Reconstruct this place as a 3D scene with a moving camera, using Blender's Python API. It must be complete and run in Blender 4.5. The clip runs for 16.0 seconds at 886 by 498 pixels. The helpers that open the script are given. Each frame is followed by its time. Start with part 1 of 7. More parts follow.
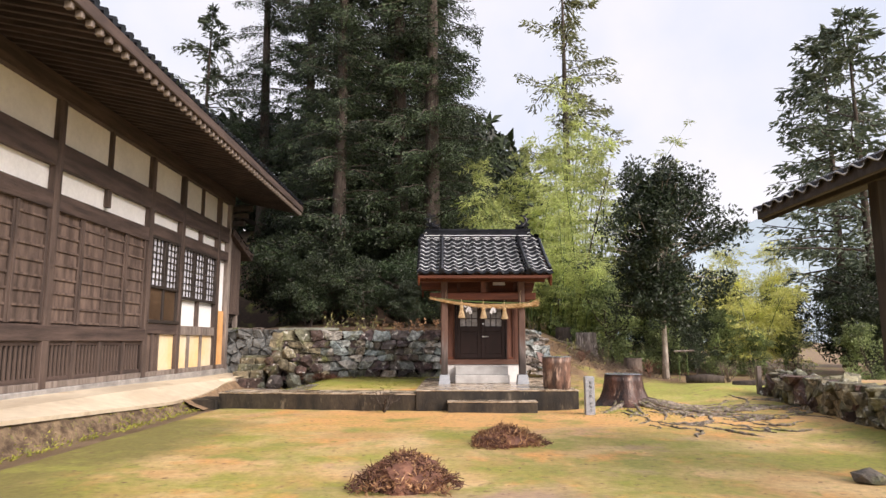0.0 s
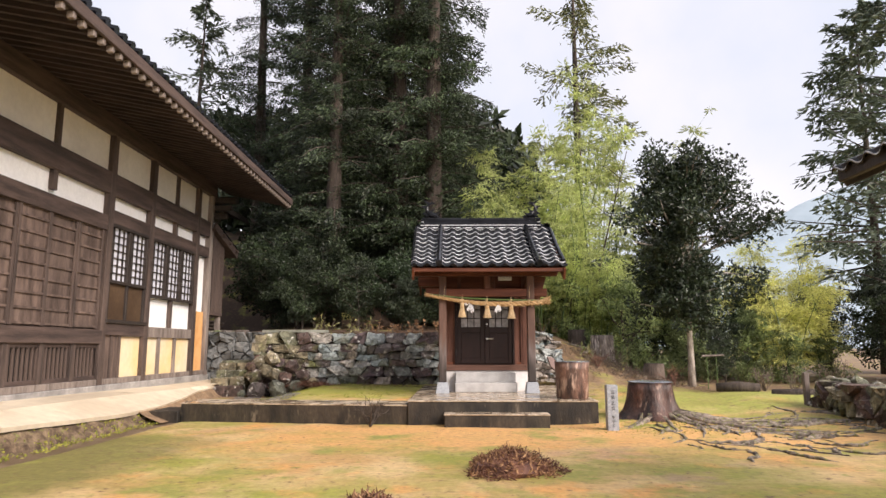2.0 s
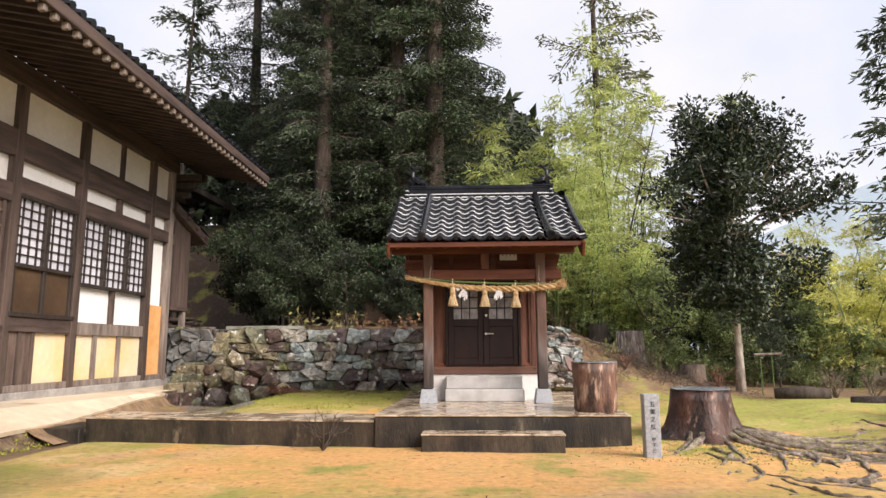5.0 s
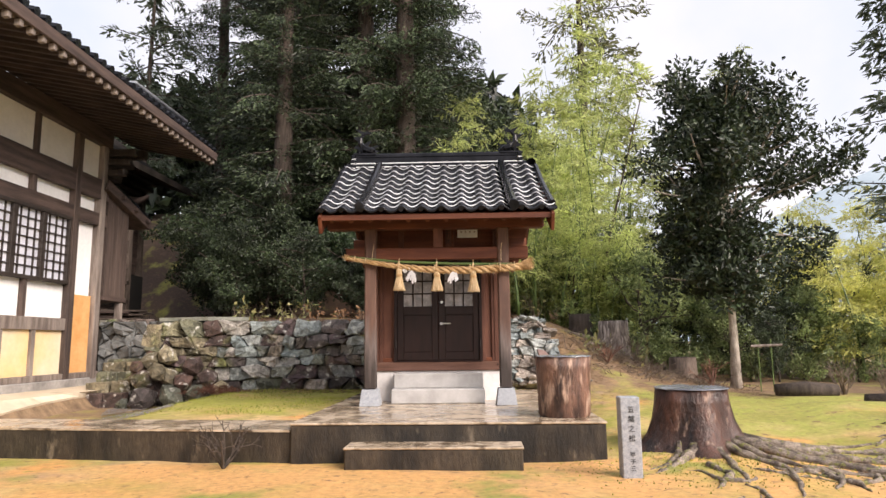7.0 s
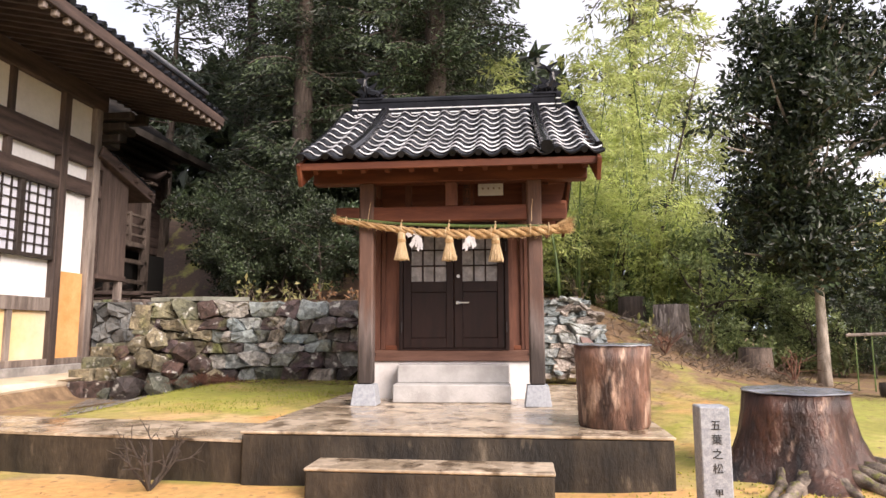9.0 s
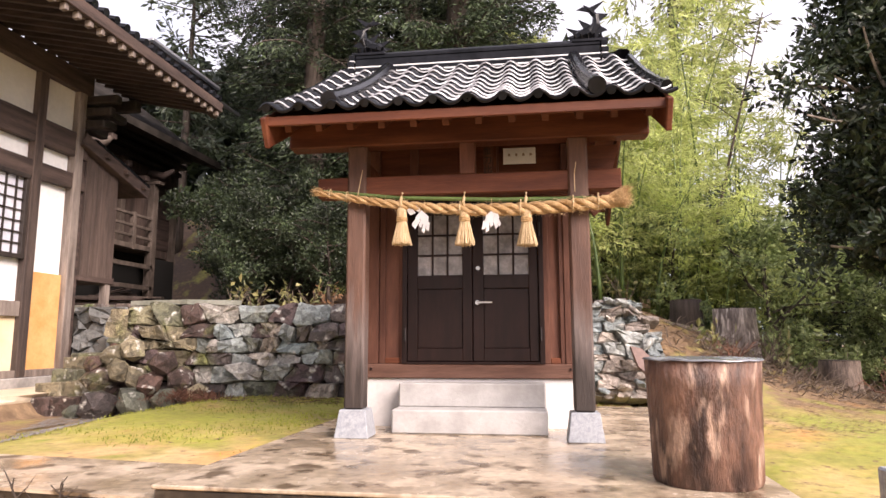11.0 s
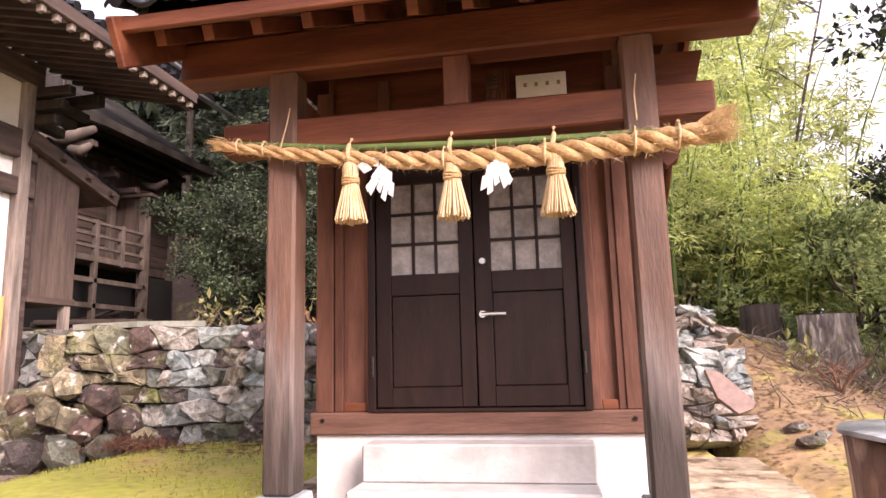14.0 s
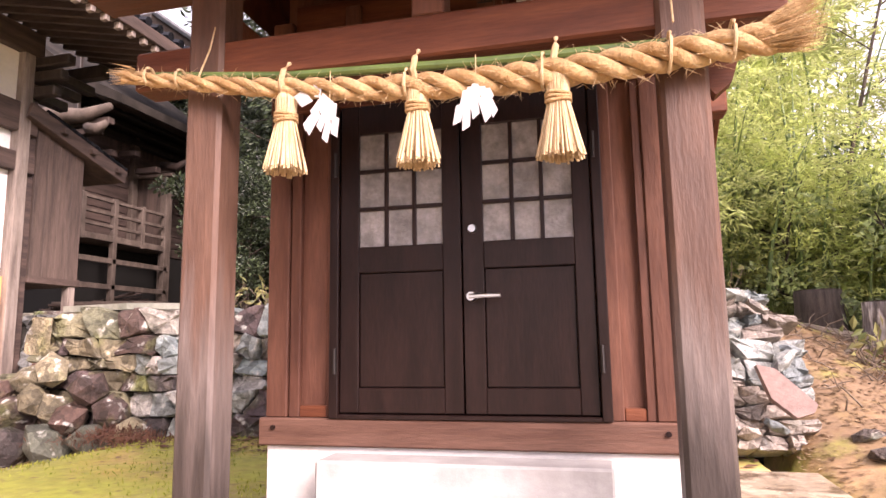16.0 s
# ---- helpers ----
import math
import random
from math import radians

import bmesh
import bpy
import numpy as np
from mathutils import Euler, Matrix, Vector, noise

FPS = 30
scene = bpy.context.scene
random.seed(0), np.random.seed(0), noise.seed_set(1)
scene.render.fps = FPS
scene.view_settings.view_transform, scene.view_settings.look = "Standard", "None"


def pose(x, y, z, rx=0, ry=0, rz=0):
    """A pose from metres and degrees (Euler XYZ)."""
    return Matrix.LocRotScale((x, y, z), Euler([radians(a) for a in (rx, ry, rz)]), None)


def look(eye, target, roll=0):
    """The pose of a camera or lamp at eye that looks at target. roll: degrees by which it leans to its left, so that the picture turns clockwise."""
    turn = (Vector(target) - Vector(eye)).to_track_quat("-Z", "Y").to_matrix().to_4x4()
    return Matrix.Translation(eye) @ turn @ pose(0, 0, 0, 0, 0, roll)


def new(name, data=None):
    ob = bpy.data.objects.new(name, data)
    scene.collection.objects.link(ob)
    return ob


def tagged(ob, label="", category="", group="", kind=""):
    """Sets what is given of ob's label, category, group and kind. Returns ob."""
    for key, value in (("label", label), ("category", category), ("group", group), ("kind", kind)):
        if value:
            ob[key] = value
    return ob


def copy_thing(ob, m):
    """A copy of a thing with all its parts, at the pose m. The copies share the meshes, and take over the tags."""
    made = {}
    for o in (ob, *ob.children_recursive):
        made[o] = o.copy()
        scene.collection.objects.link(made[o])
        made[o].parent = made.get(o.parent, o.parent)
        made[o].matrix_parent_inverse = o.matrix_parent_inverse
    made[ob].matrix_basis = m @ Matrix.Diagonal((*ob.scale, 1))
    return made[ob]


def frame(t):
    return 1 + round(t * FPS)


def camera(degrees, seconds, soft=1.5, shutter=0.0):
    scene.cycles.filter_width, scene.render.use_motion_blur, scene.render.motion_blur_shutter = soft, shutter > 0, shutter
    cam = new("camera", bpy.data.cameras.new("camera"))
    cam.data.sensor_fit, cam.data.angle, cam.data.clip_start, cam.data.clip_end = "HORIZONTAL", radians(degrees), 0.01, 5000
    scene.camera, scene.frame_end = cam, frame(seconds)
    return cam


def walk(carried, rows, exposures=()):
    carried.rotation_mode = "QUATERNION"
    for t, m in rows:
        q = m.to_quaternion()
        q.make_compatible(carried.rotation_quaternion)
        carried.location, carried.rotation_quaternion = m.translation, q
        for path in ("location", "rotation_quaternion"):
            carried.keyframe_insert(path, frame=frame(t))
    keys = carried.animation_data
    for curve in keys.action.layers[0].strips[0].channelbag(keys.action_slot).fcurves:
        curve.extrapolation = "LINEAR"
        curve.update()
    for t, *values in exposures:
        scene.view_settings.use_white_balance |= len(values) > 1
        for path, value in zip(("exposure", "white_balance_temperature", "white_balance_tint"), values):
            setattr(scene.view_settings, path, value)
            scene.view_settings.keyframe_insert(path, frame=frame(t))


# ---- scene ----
cam = camera(68.6, 16.0)
PATH = [
    (0, (1.146, 0.296, 1.417), (1.103, 2.275, 1.699), -0.1),
    (0.5, (1.197, 0.785, 1.389), (1.148, 2.764, 1.677), -0.1),
    (1, (1.238, 1.26, 1.367), (1.182, 3.238, 1.661), -0.1),
    (1.5, (1.274, 1.742, 1.356), (1.212, 3.719, 1.655), -0.0),
    (2, (1.317, 2.234, 1.351), (1.249, 4.211, 1.651), -0.1),
    (2.5, (1.351, 2.727, 1.35), (1.276, 4.704, 1.646), -0.2),
    (3, (1.457, 3.247, 1.324), (1.366, 5.223, 1.616), -0.1),
    (5.5, (1.894, 5.663, 1.27), (1.764, 7.635, 1.576), -0.4),
    (6, (2.046, 6.119, 1.253), (1.93, 8.094, 1.551), -0.6),
    (6.5, (2.186, 6.532, 1.247), (2.08, 8.508, 1.537), -0.7),
    (7, (2.312, 6.905, 1.26), (2.209, 8.881, 1.545), -0.7),
    (7.5, (2.433, 7.232, 1.263), (2.324, 9.209, 1.549), -0.7),
    (8, (2.467, 7.553, 1.271), (2.345, 9.528, 1.559), -0.7),
    (8.5, (2.55, 8.463, 1.24), (2.337, 10.436, 1.486), -0.4),
    (9, (2.543, 8.859, 1.21), (2.3, 10.829, 1.46), -0.2),
    (9.5, (2.542, 9.285, 1.195), (2.271, 11.25, 1.448), 0.0),
    (10, (2.529, 9.729, 1.186), (2.232, 11.69, 1.445), 0.0),
    (12.5, (2.347, 11.781, 1.244), (1.985, 13.724, 1.551), -0.6),
    (13, (2.342, 12.113, 1.264), (1.971, 14.053, 1.577), -1.0),
    (13.5, (2.36, 12.424, 1.289), (1.971, 14.36, 1.607), -1.3),
    (14, (2.354, 12.718, 1.302), (1.94, 14.647, 1.627), -1.5),
    (14.5, (2.42, 12.999, 1.326), (1.96, 14.917, 1.653), -1.2),
    (15, (2.46, 13.211, 1.336), (1.976, 15.126, 1.648), -1.0),
    (15.5, (2.45, 13.41, 1.342), (1.946, 15.323, 1.636), -1.0),
    (16, (2.44, 13.591, 1.336), (1.913, 15.499, 1.617), -0.9),
]
EXPOSURE = [(0.0, 0.40, 6700, 17), (5.5, 0.43, 6750, 16), (9.0, 0.68, 6800, 20), (10.0, 0.76, 6850, 22), (12.5, 0.99, 6900, 27), (14.0, 1.25, 6900, 31), (16.0, 1.42, 6900, 34)]
walk(cam, [(t, look(eye, target, roll)) for t, eye, target, roll in PATH], EXPOSURE)

# ---- light ----
SUN_EL, SUN_AZ = 34.0, 131.0
world = bpy.data.worlds.new("overcast_sky")
scene.world = world
world.use_nodes = True
wn, wl = world.node_tree.nodes, world.node_tree.links
wn.clear()
sky = wn.new("ShaderNodeTexSky")
sky.sky_type, sky.sun_disc = "NISHITA", False
sky.sun_elevation, sky.sun_rotation = radians(SUN_EL), radians(SUN_AZ)
w_co = wn.new("ShaderNodeTexCoord")
w_noise = wn.new("ShaderNodeTexNoise")
w_noise.inputs["Scale"].default_value, w_noise.inputs["Detail"].default_value = 2.6, 6
w_ramp = wn.new("ShaderNodeValToRGB")
w_ramp.color_ramp.elements[0].position, w_ramp.color_ramp.elements[0].color = 0.3, (5.6, 6.5, 7.9, 1)
w_ramp.color_ramp.elements[1].position, w_ramp.color_ramp.elements[1].color = 0.7, (8.6, 8.5, 8.6, 1)
w_mix = wn.new("ShaderNodeMix")
w_mix.data_type = "RGBA"
w_mix.inputs[0].default_value = 0.88
w_bg = wn.new("ShaderNodeBackground")
w_bg.inputs["Strength"].default_value = 0.101
w_out = wn.new("ShaderNodeOutputWorld")
wl.new(w_co.outputs["Generated"], w_noise.inputs["Vector"])
wl.new(w_noise.outputs["Fac"], w_ramp.inputs["Fac"])
wl.new(sky.outputs[0], w_mix.inputs[6])
wl.new(w_ramp.outputs[0], w_mix.inputs[7])
wl.new(w_mix.outputs[2], w_bg.inputs["Color"])
wl.new(w_bg.outputs[0], w_out.inputs["Surface"])
sun = new("sun", bpy.data.lights.new("sun", "SUN"))
sun.data.energy, sun.data.angle, sun.data.color = 4.6, radians(36), (1.0, 0.93, 0.84)
sun.matrix_world = look((0, 0, 30), (-22.6, 19.7, 30 - 20.2))


# ---- materials ----
def mat(name, c1, c2, scale=3.0, rough=0.7, bump=0.3, metal=0.0, stretch=(1, 1, 1), fine=6.0, spread=0.0, c3=None, cut=0.55, wet=0.0, spec=0.5, grain=1.0):
    """Two colours mixed by coarse noise, darkened by fine noise, with relief; c3: blotches; spread: change from object to object."""
    m = bpy.data.materials.new(name)
    m.use_nodes = True
    n, l = m.node_tree.nodes, m.node_tree.links
    b = n["Principled BSDF"]
    co, mp = n.new("ShaderNodeTexCoord"), n.new("ShaderNodeMapping")
    mp.inputs["Scale"].default_value = stretch
    l.new(co.outputs["Object"], mp.inputs["Vector"])
    big, small = n.new("ShaderNodeTexNoise"), n.new("ShaderNodeTexNoise")
    big.inputs["Scale"].default_value, big.inputs["Detail"].default_value = scale, 5
    small.inputs["Scale"].default_value, small.inputs["Detail"].default_value = scale * fine, 6
    small.inputs["Roughness"].default_value = 0.65
    for t in (big, small):
        l.new(mp.outputs[0], t.inputs["Vector"])
    ramp = n.new("ShaderNodeValToRGB")
    ramp.color_ramp.elements[0].position, ramp.color_ramp.elements[1].position = 0.36, 0.64
    ramp.color_ramp.elements[0].color, ramp.color_ramp.elements[1].color = (*c1, 1), (*c2, 1)
    l.new(big.outputs["Fac"], ramp.inputs["Fac"])
    col = ramp.outputs[0]
    if c3:
        third = n.new("ShaderNodeTexNoise")
        third.inputs["Scale"].default_value, third.inputs["Detail"].default_value = scale * 1.7, 7
        off = n.new("ShaderNodeMapping")
        off.inputs["Location"].default_value = (3.1, 7.7, 1.3)
        l.new(mp.outputs[0], off.inputs["Vector"])
        l.new(off.outputs[0], third.inputs["Vector"])
        step = n.new("ShaderNodeMapRange")
        step.inputs[1].default_value, step.inputs[2].default_value = cut, cut + 0.1
        l.new(third.outputs["Fac"], step.inputs[0])
        mx = n.new("ShaderNodeMix")
        mx.data_type = "RGBA"
        l.new(step.outputs[0], mx.inputs[0])
        l.new(col, mx.inputs[6])
        mx.inputs[7].default_value = (*c3, 1)
        col = mx.outputs[2]
    val = n.new("ShaderNodeMapRange")
    val.inputs[1].default_value, val.inputs[2].default_value, val.inputs[3].default_value, val.inputs[4].default_value = 0.25, 0.75, 1 - 0.28 * grain, 1 + 0.22 * grain
    l.new(small.outputs["Fac"], val.inputs[0])
    hsv = n.new("ShaderNodeHueSaturation")
    l.new(col, hsv.inputs["Color"])
    if spread:
        info = n.new("ShaderNodeObjectInfo")
        rr = n.new("ShaderNodeMapRange")
        rr.inputs[3].default_value, rr.inputs[4].default_value = 1 - spread, 1 + spread
        l.new(info.outputs["Random"], rr.inputs[0])
        mul = n.new("ShaderNodeMath")
        mul.operation = "MULTIPLY"
        l.new(rr.outputs[0], mul.inputs[0])
        l.new(val.outputs[0], mul.inputs[1])
        l.new(mul.outputs[0], hsv.inputs["Value"])
    else:
        l.new(val.outputs[0], hsv.inputs["Value"])
    l.new(hsv.outputs[0], b.inputs["Base Color"])
    b.inputs["Roughness"].default_value, b.inputs["Metallic"].default_value = rough, metal
    b.inputs["Specular IOR Level"].default_value = spec
    if wet:
        wr = n.new("ShaderNodeMapRange")
        wr.inputs[1].default_value, wr.inputs[2].default_value = 0.35, 0.65
        wr.inputs[3].default_value, wr.inputs[4].default_value = rough - wet, rough
        l.new(big.outputs["Fac"], wr.inputs[0])
        l.new(wr.outputs[0], b.inputs["Roughness"])
    if bump:
        bp = n.new("ShaderNodeBump")
        bp.inputs["Strength"].default_value, bp.inputs["Distance"].default_value = bump, 0.02
        l.new(small.outputs["Fac"], bp.inputs["Height"])
        l.new(bp.outputs[0], b.inputs["Normal"])
    return m


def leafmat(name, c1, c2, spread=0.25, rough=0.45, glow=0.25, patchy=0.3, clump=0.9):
    """Leaves: each one its own shade, in random lighter and darker patches, some light through them."""
    m = bpy.data.materials.new(name)
    m.use_nodes = True
    n, l = m.node_tree.nodes, m.node_tree.links
    b = n["Principled BSDF"]
    geo, ramp = n.new("ShaderNodeNewGeometry"), n.new("ShaderNodeValToRGB")
    ramp.color_ramp.elements[0].color, ramp.color_ramp.elements[1].color = (*c1, 1), (*c2, 1)
    l.new(geo.outputs["Random Per Island"], ramp.inputs["Fac"])
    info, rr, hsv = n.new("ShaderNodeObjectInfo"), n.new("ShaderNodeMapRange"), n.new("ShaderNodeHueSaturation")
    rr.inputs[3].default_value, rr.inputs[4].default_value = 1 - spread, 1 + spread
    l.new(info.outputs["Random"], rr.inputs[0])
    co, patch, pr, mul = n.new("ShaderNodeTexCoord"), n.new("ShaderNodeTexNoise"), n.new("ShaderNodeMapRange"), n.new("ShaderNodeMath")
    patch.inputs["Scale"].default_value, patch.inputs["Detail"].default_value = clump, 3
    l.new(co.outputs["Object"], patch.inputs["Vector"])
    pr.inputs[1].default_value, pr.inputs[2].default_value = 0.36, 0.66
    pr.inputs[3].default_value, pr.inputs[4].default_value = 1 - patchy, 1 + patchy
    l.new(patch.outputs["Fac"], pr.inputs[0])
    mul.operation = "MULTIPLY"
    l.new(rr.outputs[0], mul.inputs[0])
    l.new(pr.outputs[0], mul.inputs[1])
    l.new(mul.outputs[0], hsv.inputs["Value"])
    l.new(ramp.outputs[0], hsv.inputs["Color"])
    l.new(hsv.outputs[0], b.inputs["Base Color"])
    b.inputs["Roughness"].default_value = rough
    tr, mx, out = n.new("ShaderNodeBsdfTranslucent"), n.new("ShaderNodeMixShader"), n["Material Output"]
    l.new(hsv.outputs[0], tr.inputs["Color"])
    mx.inputs[0].default_value = glow
    l.new(b.outputs[0], mx.inputs[1])
    l.new(tr.outputs[0], mx.inputs[2])
    l.new(mx.outputs[0], out.inputs["Surface"])
    return m


def plain(name, c, rough=0.4, metal=0.0):
    m = bpy.data.materials.new(name)
    m.use_nodes = True
    b = m.node_tree.nodes["Principled BSDF"]
    b.inputs["Base Color"].default_value = (*c, 1)
    b.inputs["Roughness"].default_value, b.inputs["Metallic"].default_value = rough, metal
    return m


def stonemat(name, colours, moss=(0.10, 0.13, 0.05), facet=(0.6, 1.95)):
    """Stones: the colour picked stone by stone, with pale and mossy patches."""
    m = mat(name, (0.2, 0.2, 0.2), (0.3, 0.3, 0.3), 5.0, 0.6, 1.0, fine=4, grain=1.8)
    next(x for x in m.node_tree.nodes if x.type == "BUMP").inputs["Distance"].default_value = 0.045
    n, l = m.node_tree.nodes, m.node_tree.links
    info, ramp = n.new("ShaderNodeObjectInfo"), n.new("ShaderNodeValToRGB")
    ramp.color_ramp.interpolation = "CONSTANT"
    els = ramp.color_ramp.elements
    while len(els) < len(colours):
        els.new(0.5)
    for i, c in enumerate(colours):
        els[i].position, els[i].color = i / len(colours), (*c, 1)
    l.new(info.outputs["Random"], ramp.inputs["Fac"])
    hsv = next(x for x in n if x.type == "HUE_SAT")
    co = next(x for x in n if x.type == "TEX_COORD")
    patch = n.new("ShaderNodeTexNoise")
    patch.inputs["Scale"].default_value, patch.inputs["Detail"].default_value = 7.0, 8
    l.new(co.outputs["Object"], patch.inputs["Vector"])
    mr = n.new("ShaderNodeMapRange")
    mr.inputs[1].default_value, mr.inputs[2].default_value = 0.60, 0.70
    l.new(patch.outputs["Fac"], mr.inputs[0])
    mx = n.new("ShaderNodeMix")
    mx.data_type = "RGBA"
    l.new(mr.outputs[0], mx.inputs[0])
    l.new(ramp.outputs[0], mx.inputs[6])
    mx.inputs[7].default_value = (0.50, 0.49, 0.45, 1)
    low = n.new("ShaderNodeTexNoise")
    low.inputs["Scale"].default_value, low.inputs["Detail"].default_value = 2.3, 6
    l.new(co.outputs["Object"], low.inputs["Vector"])
    mr2 = n.new("ShaderNodeMapRange")
    mr2.inputs[1].default_value, mr2.inputs[2].default_value = 0.56, 0.72
    l.new(low.outputs["Fac"], mr2.inputs[0])
    mx2 = n.new("ShaderNodeMix")
    mx2.data_type = "RGBA"
    l.new(mr2.outputs[0], mx2.inputs[0])
    l.new(mx.outputs[2], mx2.inputs[6])
    mx2.inputs[7].default_value = (*moss, 1)
    # broken facets, each a little lighter or darker
    vor, fac, mul = n.new("ShaderNodeTexVoronoi"), n.new("ShaderNodeMapRange"), n.new("ShaderNodeMix")
    vor.inputs["Scale"].default_value = 11.0
    warp, add = n.new("ShaderNodeTexNoise"), n.new("ShaderNodeMix")
    warp.inputs["Scale"].default_value, warp.inputs["Detail"].default_value = 9.0, 4
    l.new(co.outputs["Object"], warp.inputs["Vector"])
    add.data_type = "VECTOR"
    add.inputs[0].default_value = 0.10
    l.new(co.outputs["Object"], add.inputs[4])
    l.new(warp.outputs["Color"], add.inputs[5])
    l.new(add.outputs[1], vor.inputs["Vector"])
    sepc = n.new("ShaderNodeSeparateColor")
    l.new(vor.outputs["Color"], sepc.inputs[0])
    fac.inputs[3].default_value, fac.inputs[4].default_value = facet
    l.new(sepc.outputs[0], fac.inputs[0])
    mul.data_type, mul.blend_type = "RGBA", "MULTIPLY"
    mul.inputs[0].default_value = 1.0
    l.new(mx2.outputs[2], mul.inputs[6])
    l.new(fac.outputs[0], mul.inputs[7])
    l.new(mul.outputs[2], hsv.inputs["Color"])
    return m


OLD_WOOD = mat("aged_brown_wood", (0.040, 0.026, 0.022), (0.095, 0.063, 0.052), 1.5, 0.75, 0.5, stretch=(3, 0.6, 6), fine=8)
OLD_POST = mat("aged_brown_post", (0.042, 0.028, 0.023), (0.10, 0.068, 0.055), 1.5, 0.75, 0.5, stretch=(6, 6, 0.6), fine=8)
PANEL_WOOD = mat("weathered_panel_wood", (0.06, 0.039, 0.031), (0.145, 0.10, 0.08), 2.0, 0.8, 0.5, stretch=(4, 4, 0.7), fine=7, spread=0.2)
GREY_WOOD = mat("greyed_wood", (0.12, 0.093, 0.08), (0.26, 0.215, 0.185), 2.0, 0.8, 0.5, stretch=(5, 5, 0.6), fine=7)
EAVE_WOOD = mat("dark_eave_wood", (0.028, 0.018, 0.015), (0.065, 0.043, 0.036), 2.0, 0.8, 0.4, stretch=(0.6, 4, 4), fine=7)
RED_WOOD = mat("reddish_stained_wood", (0.075, 0.020, 0.009), (0.138, 0.044, 0.020), 2.2, 0.55, 0.25, spec=0.3, stretch=(0.5, 5, 5), fine=9, spread=0.1)
RED_POST = mat("reddish_stained_post", (0.076, 0.029, 0.019), (0.145, 0.062, 0.040), 2.2, 0.6, 0.3, spec=0.3, stretch=(3, 3, 0.5), fine=6, spread=0.1)
GATE_POST = mat("weathered_red_post", (0.076, 0.036, 0.024), (0.128, 0.067, 0.046), 2.2, 0.6, 0.35, stretch=(3, 3, 0.5), fine=6)


def weather_foot(m, top, colour):
    """Greyed, water-marked wood where splashes reach the foot of a post."""
    n, l = m.node_tree.nodes, m.node_tree.links
    hsv, co = next(x for x in n if x.type == "HUE_SAT"), next(x for x in n if x.type == "TEX_COORD")
    old = hsv.inputs["Color"].links[0].from_socket
    sep, add, t, r, mx = n.new("ShaderNodeSeparateXYZ"), n.new("ShaderNodeMath"), n.new("ShaderNodeTexNoise"), n.new("ShaderNodeMapRange"), n.new("ShaderNodeMix")
    mp = n.new("ShaderNodeMapping")
    mp.inputs["Scale"].default_value = (18, 18, 1.2)
    l.new(co.outputs["Object"], mp.inputs["Vector"])
    l.new(mp.outputs[0], t.inputs["Vector"])
    t.inputs["Scale"].default_value, t.inputs["Detail"].default_value = 1.0, 5
    l.new(co.outputs["Object"], sep.inputs[0])
    add.operation = "MULTIPLY_ADD"
    l.new(t.outputs["Fac"], add.inputs[0])
    add.inputs[1].default_value = -1.1
    l.new(sep.outputs["Z"], add.inputs[2])
    r.inputs[1].default_value, r.inputs[2].default_value, r.inputs[3].default_value, r.inputs[4].default_value = top - 0.55, top - 0.15, 1.0, 0.0
    l.new(add.outputs[0], r.inputs[0])
    mx.data_type = "RGBA"
    l.new(r.outputs[0], mx.inputs[0])
    l.new(old, mx.inputs[6])
    mx.inputs[7].default_value = (*colour, 1)
    l.new(mx.outputs[2], hsv.inputs["Color"])


weather_foot(GATE_POST, 0.80, (0.13, 0.10, 0.09))
weather_foot(GATE_POST, 0.40, (0.035, 0.025, 0.021))
SILL_WOOD = mat("worn_brown_sill_wood", (0.10, 0.048, 0.033), (0.17, 0.090, 0.065), 2.2, 0.65, 0.3, spec=0.3, stretch=(0.5, 5, 5), fine=9)
DOOR_DARK = mat("dark_brown_lacquer", (0.012, 0.0055, 0.0048), (0.020, 0.0093, 0.008), 3.0, 0.4, 0.08, spec=0.25, stretch=(4, 4, 0.6), fine=8)
PLASTER = mat("white_plaster", (0.76, 0.75, 0.74), (0.84, 0.83, 0.82), 1.2, 0.9, 0.15, fine=10, grain=0.3)
PLINTH_WHITE = mat("dulled_white_plaster", (0.58, 0.56, 0.55), (0.66, 0.64, 0.63), 1.5, 0.85, 0.15, fine=9, grain=0.5)
# white plaster toned down: the shade below the eave is in the colour
SHADED_CREAM = mat("shaded_cream_plaster", (0.66, 0.62, 0.56), (0.75, 0.71, 0.65), 1.0, 0.9, 0.15, fine=10, grain=0.3)
OCHRE = mat("ochre_stained_plaster", (0.68, 0.58, 0.42), (0.72, 0.50, 0.24), 0.9, 0.9, 0.2, fine=9, grain=0.3)
ORANGE = mat("orange_clay_plaster", (0.58, 0.28, 0.09), (0.66, 0.37, 0.15), 2.2, 0.9, 0.3, fine=8, grain=0.3)
TILE = mat("glossy_black_roof_tile", (0.006, 0.0065, 0.008), (0.014, 0.0145, 0.018), 5.0, 0.16, 0.06, fine=6, spread=0.25, spec=0.18)
# pale lip colour stands in for the sky's glint on the rolled tile edge
TILE_LIP_GLINT = mat("pale_tile_lip_glint", (0.22, 0.22, 0.24), (0.78, 0.79, 0.82), 7.0, 0.22, 0.05, spread=0.35)
TILE_EDGE = mat("pale_tile_mortar", (0.66, 0.67, 0.70), (0.8, 0.8, 0.82), 5.0, 0.5, 0.1)
